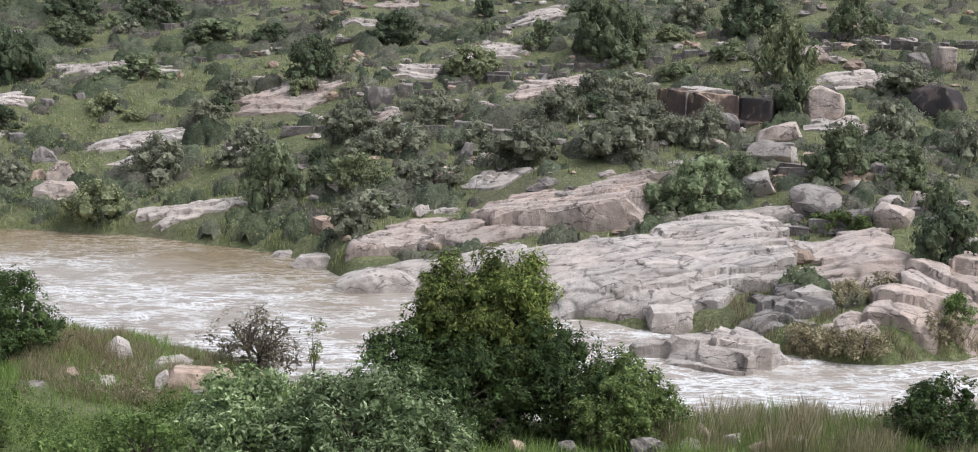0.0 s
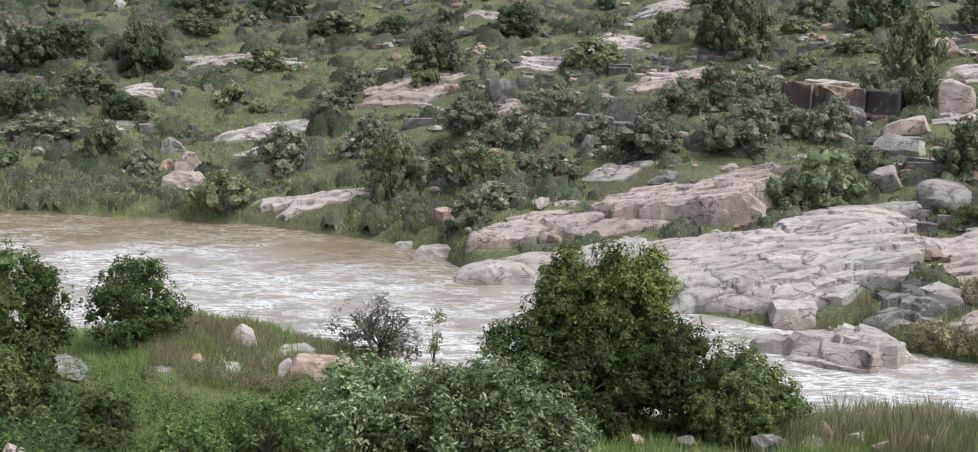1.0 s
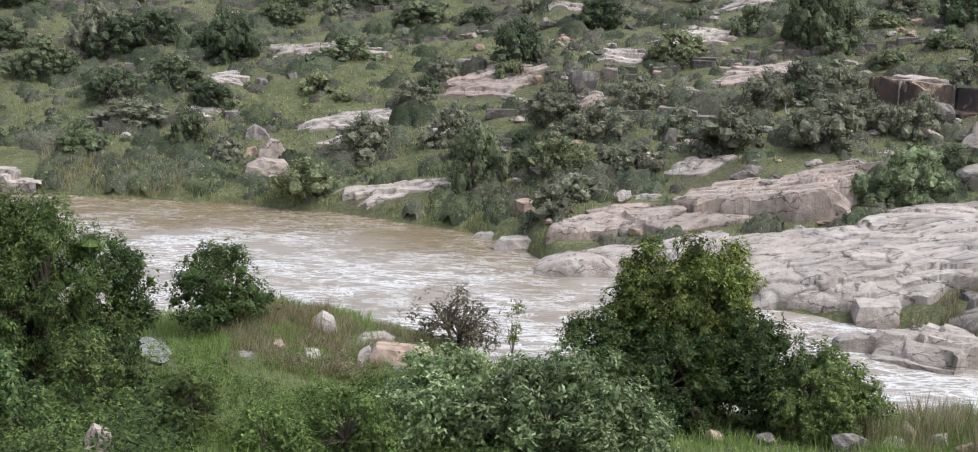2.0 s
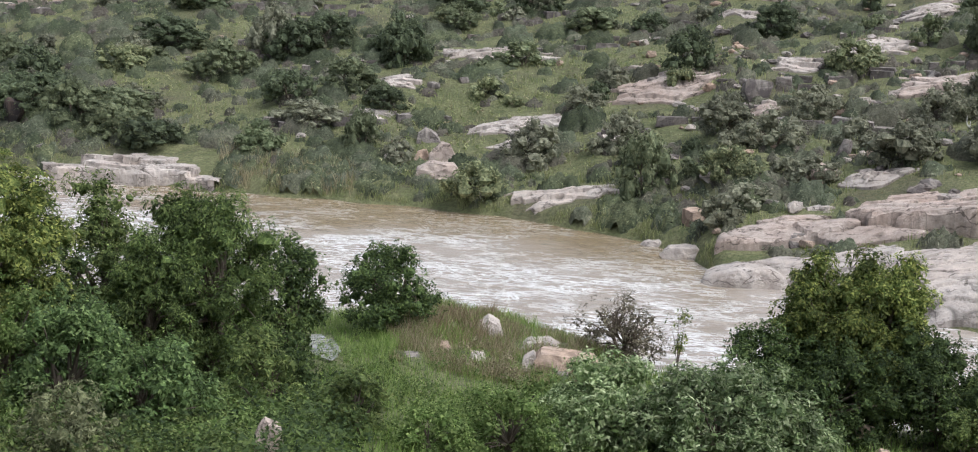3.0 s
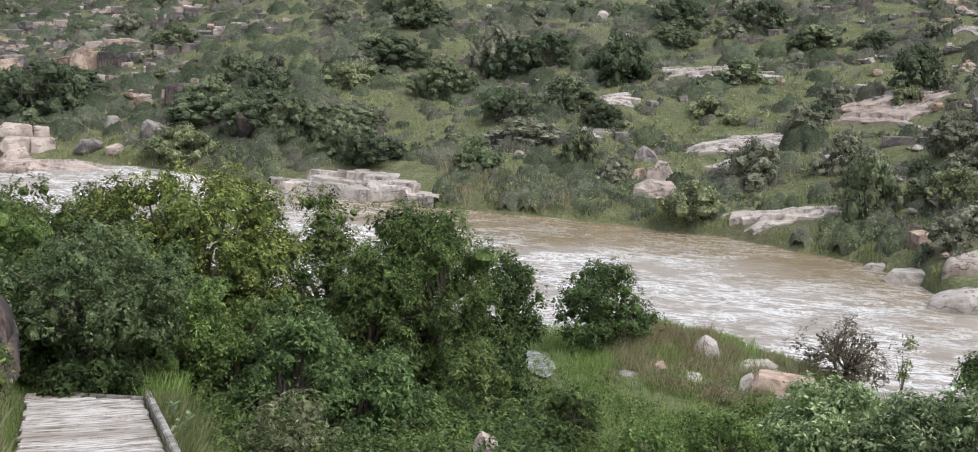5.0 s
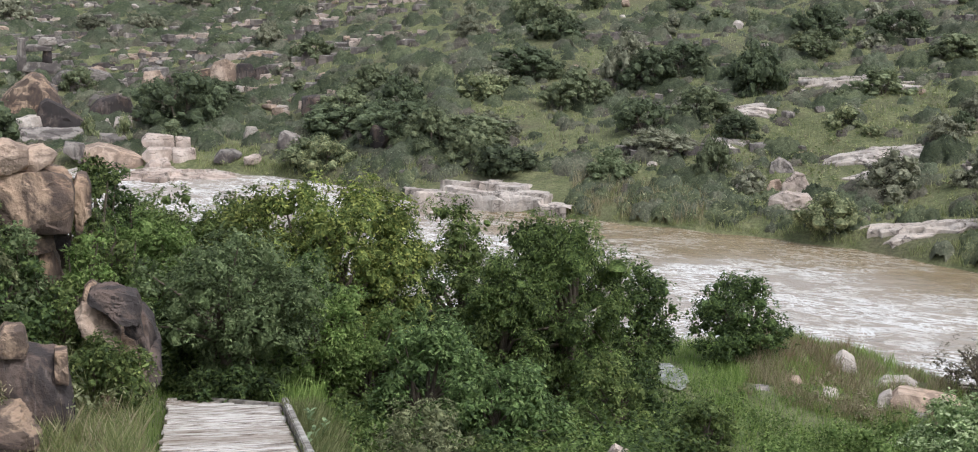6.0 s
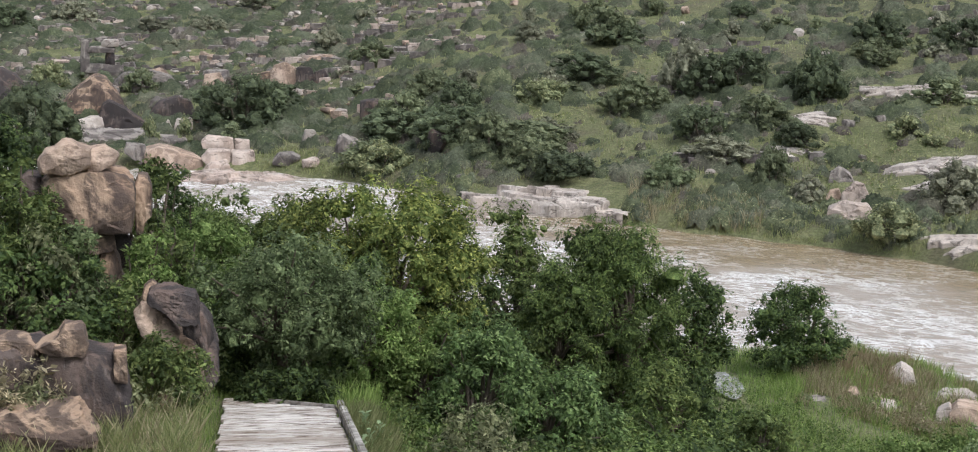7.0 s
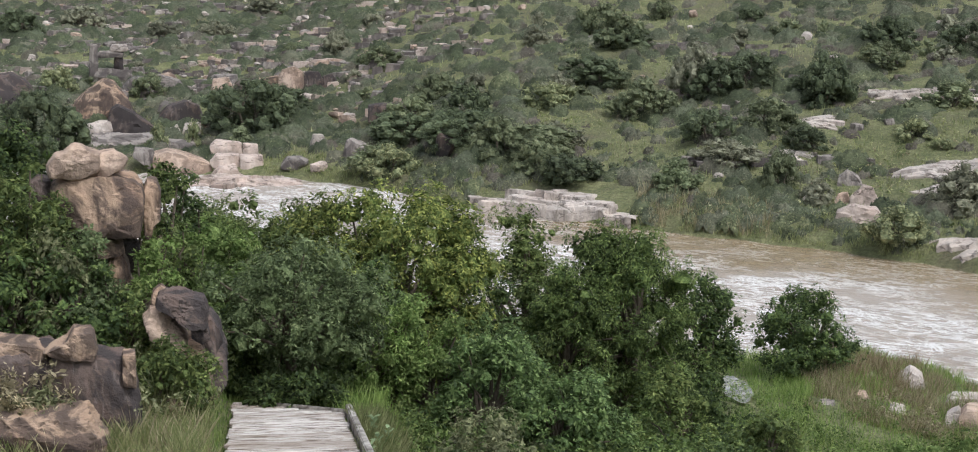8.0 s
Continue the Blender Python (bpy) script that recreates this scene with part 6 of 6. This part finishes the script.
def scrub_cover():
    q = np.random.RandomState(41)
    domes = np.concatenate([
        scatter(q, 9500, (-23, 53), 1.6, 78, (0.22, 0.6), (0.5, 0.95), 9.0, -0.35, [0.0, 0.05, 0.2, 0.2, 0.25, 0.4, 0.55, 0.7]),
        scatter(q, 1700, (-23, 53), 3.0, 76, (0.4, 0.95), (0.6, 1.0), 12.0, 0.0, [0.1, 0.2, 0.25, 0.4, 0.4, 0.6, 0.75]),
        scatter(q, 620, (10, 41), 3.0, 60, (0.5, 1.1), (0.65, 1.0), 12.0, -0.2, [0.4, 0.4, 0.6, 0.6, 0.75, 0.85]),
        scatter(q, 620, (6, 36), 0.5, 5.5, (0.25, 0.62), (0.6, 1.0), 3.0, -0.2, [0.3, 0.45, 0.8, 0.85, 0.95]),
        scatter(q, 900, (35, 53), 3.0, 75, (0.3, 0.8), (0.6, 1.0), 7.0, -0.5, [0.1, 0.3, 0.5, 0.6, 0.6]),
        scatter(q, 520, (35, 53), 3.0, 70, (0.4, 1.0), (0.6, 1.0), 9.0, -0.3, [0.2, 0.4, 0.5, 0.6]),
        scatter(q, 700, (35, 53), 3.0, 75, (0.4, 1.05), (0.65, 1.05), 6.0, -0.4, [0.4, 0.5, 0.6, 0.65]),
    ])
    step_b, step_e = 0.145, 0.26
    bs, es = np.arange(-23.5, 53.5, step_b), np.arange(0.2, 80.5, step_e)
    BB, EE = np.meshgrid(bs, es, indexing="ij")
    DD = np.interp(BB, FAR_B, FAR_D) + EE
    X, Y = -DD * np.sin(np.radians(BB)), DD * np.cos(np.radians(BB))
    wx_, wy_ = waves(X, Y, 61, 0.9), waves(X, Y, 62, 0.9)
    high, hue, tone = np.full(X.shape, -0.25), np.zeros(X.shape), np.zeros(X.shape)
    for x, y, rad, tall, h, t in domes:
        b, d = math.degrees(math.atan2(-x, y)), math.hypot(x, y)
        e = d - float(np.interp(b, FAR_B, FAR_D))
        nb, ne = int(1.3 * rad / (d * radians(step_b))) + 1, int(1.3 * rad / step_e) + 2
        i, j = int(round((b - bs[0]) / step_b)), int(round((e - es[0]) / step_e))
        w = (slice(max(i - nb, 0), i + nb + 1), slice(max(j - ne, 0), j + ne + 1))
        r2 = ((X[w] - x + 0.28 * rad * wx_[w]) ** 2 + (Y[w] - y + 0.28 * rad * wy_[w]) ** 2) / rad ** 2
        dome = np.where(r2 < 1, tall * np.sqrt(np.maximum(1 - r2, 0)), -0.25)
        over = dome > high[w]
        high[w], hue[w], tone[w] = np.where(over, dome, high[w]), np.where(over, h, hue[w]), np.where(over, t, tone[w])
    up = high > 0
    lump = 0.5 + 0.5 * waves(X, Y, 63, 0.55)
    Z = ground_height(X, Y) + np.where(up, high * (0.6 + 0.55 * lump) + 0.05 * waves(X, Y, 64, 0.3) + q.uniform(-0.16, 0.16, X.shape), high)
    keep = up[:-1, :-1] | up[1:, :-1] | up[:-1, 1:] | up[1:, 1:]
    v, f = packed(np.stack([X, Y, Z, hue, tone], -1).reshape(-1, 5), grid_faces(*X.shape, keep)[:, ::-1])
    me = sheet("scrub", v[:, :3], f, SCRUB_MASS)
    for word, k in (("hue", 3), ("tone", 4)):
        me.attributes.new(word, "FLOAT", "POINT").data.foreach_set("value", np.ascontiguousarray(v[:, k], np.float32))
    tagged(new("scrub", me), "low olive, brown and dark green scrub massed over the hillside", "scrub", kind="stuff")
    # loose leaves and twigs that break the outline of each low bush
    near_by = np.where(np.hypot(domes[:, 0], domes[:, 1]) < 84, 1.7, 0.9)
    own = np.repeat(np.arange(len(domes)), (near_by * (11 + 55 * domes[:, 2] ** 2)).astype(int))
    x, y, rad, tall, h, t = domes[own].T
    m = len(own)
    n = q.normal(size=(m, 3))
    n[:, 2] = np.abs(n[:, 2]) + 0.1
    n /= np.linalg.norm(n, axis=1, keepdims=True)
    grow = q.uniform(0.8, 1.2, m)
    c = np.stack([x + n[:, 0] * rad * grow, y + n[:, 1] * rad * grow, ground_height(x, y) + n[:, 2] * tall * grow * 0.98], 1)
    face = n + q.normal(size=(m, 3)) * 0.4 + [0, 0, 0.3]
    face /= np.linalg.norm(face, axis=1, keepdims=True)
    way = n * 0.5 + q.normal(size=(m, 3)) * 0.6 + [0, 0, 0.25]
    way -= face * (way * face).sum(1, keepdims=True)
    way /= np.linalg.norm(way, axis=1, keepdims=True)
    side = np.cross(face, way)
    ln = (q.uniform(0.07, 0.16, m) * np.where(h < 0.3, 1.25, 1.0))[:, None]
    slim = np.where(h < 0.3, 0.28, 0.5)[:, None]
    v = np.stack([c - way * ln * 0.5, c + side * ln * slim * 0.5, c + way * ln * 0.5 - face * ln * 0.1, c - side * ln * slim * 0.5], 1).reshape(-1, 3)
    me = sheet("scrub", v, np.arange(4 * m).reshape(-1, 4), SCRUB_LEAF, False)
    for word, values in (("hue", np.clip(h + q.normal(size=m) * 0.06, 0, 1)), ("tone", t + 0.12 + q.normal(size=m) * 0.22)):
        me.attributes.new(word, "FLOAT", "POINT").data.foreach_set("value", np.repeat(values, 4).astype(np.float32))
    tagged(new("scrub", me), "loose leaves and twigs of the hillside scrub", "scrub", kind="stuff")


scrub_cover()


def meadow(label, kind, seed, count, size, leaf):
    """Herbs and tussocks in the clearings."""
    q = np.random.RandomState(seed)
    x, y = [], []
    for b, d, w, h in CLEARINGS:
        cx, cy = at(b, d)[:2]
        n = int(count * w * h / 20)
        x.append(cx + q.normal(size=n) * w * 0.6)
        y.append(cy + q.normal(size=n) * h * 0.7)
    x, y = np.concatenate(x), np.concatenate(y)
    ok = open_ground(x, y, 0.1) & (waves(x, y, seed, 3.0) > -0.5)
    x, y = x[ok], y[ok]
    rad = size * q.uniform(0.4, 1.3, len(x))
    v, f, own, depth = foliage(q, np.stack([x, y, ground_height(x, y) + 0.3 * rad], 1), rad, 10 * len(x), leaf, 0.4, -0.3, 0.45, 0.75, 1.0, 10, True)
    me = with_tones(sheet("herbs", v, f, LEAF[kind], False), q.uniform(-0.25, 0.25, len(x))[own], 4)
    tagged(new("herbs", me), label, "herbs", kind="stuff")


meadow("bright green herbs in the clearings on the slope", "grass", 91, 130, 0.26, 0.14)
meadow("low green bushlets in the clearings on the slope", "green", 92, 45, 0.3, 0.14)
meadow("dry tussocks in the clearings on the slope", "straw", 93, 22, 0.24, 0.16)

# small stones strewn over the slope
r = random.Random(8)
stones = [rock_mesh("stone", 1, 0.9, 0.7, 700 + k, GRANITE[["pale", "grey", "tan"][k % 3]], 0.2, 14, 2) for k in range(6)]
for k in range(290):
    high_left = k % 5 < 3
    b = r.uniform(34, 50) if high_left else r.uniform(-20, 34)
    d = float(np.interp(b, FAR_B, FAR_D)) + (r.uniform(14, 58) if high_left else r.uniform(2, 50))
    size = r.uniform(0.3, 0.75) * (1.6 if k % 7 == 0 else 1)
    p = at(b, d)
    ob = new("stone", stones[k % 6])
    ob.matrix_world = pose(p.x, p.y, p.z + 0.16 * size, r.uniform(-15, 15), r.uniform(-15, 15), r.uniform(0, 360)) @ Matrix.Diagonal((size, size, size * r.uniform(0.7, 1.1), 1))
    tagged(ob, ["pale", "grey", "tan"][k % 3] + " granite stone lying in the hillside scrub", "stone", "stones on the hillside")


def rubble(label, tone, seed, count, small, large):
    """Countless small stones half sunk in the slope."""
    q = np.random.RandomState(seed)
    b = q.uniform(-22, 52, count)
    d = np.interp(b, FAR_B, FAR_D) + 1.0 + 70 * q.rand(count)
    x, y = -d * np.sin(np.radians(b)), d * np.cos(np.radians(b))
    ok = ((waves(x, y, seed, 8.0) > 0.1) & (b < 9)) | ((b > 34) & (d > 103))
    x, y = x[ok], y[ok]
    n = len(x)
    rad = q.uniform(small, large, n) * np.where(q.rand(n) < 0.1, 1.8, 1)
    v = KNOT_V[None] * q.uniform(0.7, 1.25, (n, len(KNOT_V), 1))
    t = q.uniform(0, math.tau, n)[:, None]
    wide = q.uniform(0.9, 1.8, n)[:, None]
    vx, vy, vz = v[..., 0] * wide, v[..., 1], v[..., 2] * q.uniform(0.4, 0.8, n)[:, None]
    v = np.stack([vx * np.cos(t) - vy * np.sin(t), vx * np.sin(t) + vy * np.cos(t), vz], -1) * rad[:, None, None]
    v += np.stack([x, y, ground_height(x, y) + 0.15 * rad], -1)[:, None]
    f = KNOT_F[None] + (np.arange(n) * len(KNOT_V))[:, None, None]
    tagged(new("rubble", sheet("rubble", v.reshape(-1, 3), f.reshape(-1, 4), GRANITE[tone], False)), label, "stones", kind="stuff")


rubble("pale granite rubble scattered over the hillside", "pale", 71, 1500, 0.12, 0.34)
rubble("tan granite rubble scattered over the hillside", "tan", 72, 900, 0.12, 0.38)
rubble("grey granite rubble scattered over the hillside", "grey", 73, 1300, 0.16, 0.45)


def thicket(label, kind, seed, count, span_b, span_d, size, leaf):
    """Tangled low growth that covers the bank between the bushes."""
    q = np.random.RandomState(seed)
    b, d = q.uniform(*span_b, count), q.uniform(*span_d, count)
    x, y = -d * np.sin(np.radians(b)), d * np.cos(np.radians(b))
    ok = (waves(x, y, seed, 5.0) > -0.5) & open_ground(x, y, -0.15)
    x, y = x[ok], y[ok]
    rad = size * q.uniform(0.5, 1.3, len(x))
    v, f = leaves(q, np.stack([x, y, ground_height(x, y) + 0.45 * rad], 1), rad, (84 if size > 0.3 else 32) * len(x), leaf, 0.45, 0.3, 0.62, each=14)
    tagged(new("undergrowth", sheet("undergrowth", v, f, LEAF[kind], False)), label, "undergrowth", kind="stuff")


thicket("tangled dark green creepers and shrubs on the bank", "dark", 61, 330, (20, 33), (20, 32), 0.55, 0.10)
thicket("bright green creepers on the bank", "bright", 62, 170, (22, 33.5), (21, 30), 0.5, 0.10)
thicket("leafy green undergrowth on the bank", "green", 63, 170, (24, 34), (19, 27), 0.5, 0.08)
thicket("leafy growth between the stacked boulders", "olive", 64, 150, (42, 51), (20, 26), 0.5, 0.08)
thicket("fresh green herbs on the low bank", "bright", 65, 330, (6, 21), (24, 37), 0.34, 0.07)
thicket("small fresh herbs between grass and stones", "bright", 68, 800, (7, 22), (30, 38.5), 0.22, 0.055)
thicket("bleached dead herbs by the stones", "straw", 67, 60, (12.2, 15.2), (37, 39.2), 0.3, 0.08)
thicket("green growth behind the path", "green", 66, 220, (30, 46), (26, 40), 0.6, 0.10)

# thin ledges of bedrock that crop out along the slope
def ledges(label, tone, seed, lines, span, rise):
    q = np.random.RandomState(seed)
    v, count = [], 0
    for _ in range(lines):
        b = q.uniform(*span)
        d = np.interp(b, FAR_B, FAR_D) + q.uniform(*rise)
        turn, side = radians(b) + q.normal() * 0.12, 0.0
        for _ in range(q.randint(2, 8)):
            wide, deep, high = q.uniform(0.4, 1.7), q.uniform(0.35, 0.9), q.uniform(0.16, 0.42)
            side += 0.5 * wide
            x = -d * math.sin(radians(b)) + side * math.cos(turn) - q.normal() * 0.25 * math.sin(turn)
            y = d * math.cos(radians(b)) + side * math.sin(turn) + q.normal() * 0.25 * math.cos(turn)
            side += 0.5 * wide + q.uniform(-0.05, 0.5)
            corner = np.array([(i, j, k) for k in (0, 1) for i, j in ((-1, -1), (1, -1), (1, 1), (-1, 1))], float)
            corner += q.uniform(-0.22, 0.22, (8, 3)) * (1, 1, 0.6)
            a, c = 0.5 * wide * corner[:, 0] * (1 - 0.12 * corner[:, 2]), 0.5 * deep * corner[:, 1]
            px, py = x + a * math.cos(turn) - c * math.sin(turn), y + a * math.sin(turn) + c * math.cos(turn)
            low = ground_height(np.array([x]), np.array([y]))[0]
            v.append(np.stack([px, py, low - 0.18 + (high + 0.18) * corner[:, 2]], 1))
            count += 1
    box = np.array([(0, 1, 5, 4), (1, 2, 6, 5), (2, 3, 7, 6), (3, 0, 4, 7), (4, 5, 6, 7)])
    f = (np.arange(count)[:, None, None] * 8 + box).reshape(-1, 4)
    tagged(new("ledge_stones", sheet("ledge_stones", np.concatenate(v), f, GRANITE[tone], False)), label, "stones", kind="stuff")


ledges("thin grey ledges of bedrock cropping out on the slope", "grey", 71, 130, (33, 53), (16, 75))
ledges("thin pale ledges of bedrock cropping out on the slope", "pink", 72, 60, (33, 53), (16, 75))
ledges("thin weathered ledges of bedrock among the scrub", "grey", 73, 60, (-22, 33), (8, 60))


# a runnel of water among the grass
r = random.Random(3)
bm = bmesh.new()
rim = [bm.verts.new(at(20.6 + 0.6 * math.cos(a) * r.uniform(0.7, 1.2) + 0.35 * math.sin(a), 38.4 + 2.4 * math.sin(a) * r.uniform(0.85, 1.1), 0.09)) for a in np.linspace(0, math.tau, 20)[:-1]]
bm.faces.new(rim)
bmesh.ops.triangulate(bm, faces=bm.faces[:])
me = bpy.data.meshes.new("water")
bm.to_mesh(me)
bm.free()
me.materials.append(still_water())
tagged(new("water", me), "small pale pool of water in the grass", "water", kind="structure")
BARE.append([(v.x, v.y) for v in [at(19.6, 34.2), at(21, 34.2), at(21.6, 41), at(20.2, 41)]])

# ---------------------------------------------------------------- grass
turf("grass", "lush green grass on the near bank", "lush", 51, 76000, (-21, 36), (22, 47), 0.42, 0.018, 3.0, -0.7, lean=0.5)
turf("grass", "tall grass tufts beside the river", "lush", 52, 26000, (6, 22), (37, 47), 0.46, 0.014, 1.6, -0.1, lean=0.5)
turf("grass", "tall reedy grass along the stony bank", "straw", 53, 27000, (-20, -6), (33, 39.5), 0.85, 0.012, 2.0, -0.3, lean=0.35)
turf("grass", "green reeds along the stony bank", "lush", 59, 16000, (-20, -6), (33, 39.5), 0.72, 0.012, 2.0, -0.3, lean=0.35)
turf("grass", "dry straw-coloured grass among the stones", "straw", 54, 42000, (8.5, 18), (37, 46.5), 0.42, 0.016, 2.0, -0.2, lean=0.6)
turf("grass", "rust-tinted seeding grass among the stones", "rust", 69, 3600, (13.6, 17.4), (39.2, 43.5), 0.55, 0.014, 1.8, -0.3, lean=0.5)
turf("grass", "dry grass on the hillside", "straw", 58, 38000, (-22, 52), (0, 1), 0.32, 0.05, 7.0, 0.1, shore=(3, 70))
turf("grass", "green grass fringing the far waterline", "grass", 55, 30000, (5.5, 52), (0, 1), 0.42, 0.03, 2.2, -0.15, shore=(0.2, 5.5), lean=0.6)
turf("grass", "pale plumed reeds at the far waterline", "straw", 70, 2600, (19.5, 24.6), (0, 1), 0.75, 0.035, 1.6, -0.1, shore=(0.3, 4.5), lean=0.5)
turf("grass", "rough grass on the hillside", "grass", 56, 52000, (-22, 52), (0, 1), 0.36, 0.06, 6.0, -0.3, shore=(3, 70))
turf("grass", "dry tufts among the rocks at the waterline", "straw", 60, 16000, (-21, -5), (0, 1), 0.55, 0.03, 1.6, 0.15, shore=(0.2, 5), lean=0.6)
turf("grass", "dry tufts on the low shelves by the water", "straw", 62, 9000, (-21, -7.5), (44.5, 47.5), 0.5, 0.022, 1.2, 0.2, lean=0.6)
turf("grass", "tall weeds between the rocks beside the path", "lush", 63, 5000, (46, 51), (18.6, 21.5), 0.5, 0.016, 1.2, -0.5, lean=0.5)
turf("grass", "long grass hanging between the stacked boulders", "grass", 64, 12000, (42.5, 50), (20.8, 23.6), 0.75, 0.016, 1.2, -0.5, lean=0.8)
turf("grass", "tall dry-tipped weeds about the boulders by the path", "grass", 65, 14000, (41, 51), (17.4, 22.5), 0.42, 0.012, 1.0, -0.4, lean=0.7)
turf("grass", "rusty stems about the boulders by the path", "straw", 66, 4000, (41, 51), (17.4, 22.5), 0.5, 0.009, 1.0, -0.2, lean=0.8)
turf("grass", "yellow-green grass along the kerb of the path", "grass", 67, 15000, (31.8, 35.8), (18, 23), 0.42, 0.012, 1.4, -0.8, lean=0.6)
turf("grass", "grass beside the plank path", "lush", 57, 40000, (31, 50), (15, 27), 0.2, 0.013, 2.0, -0.8)
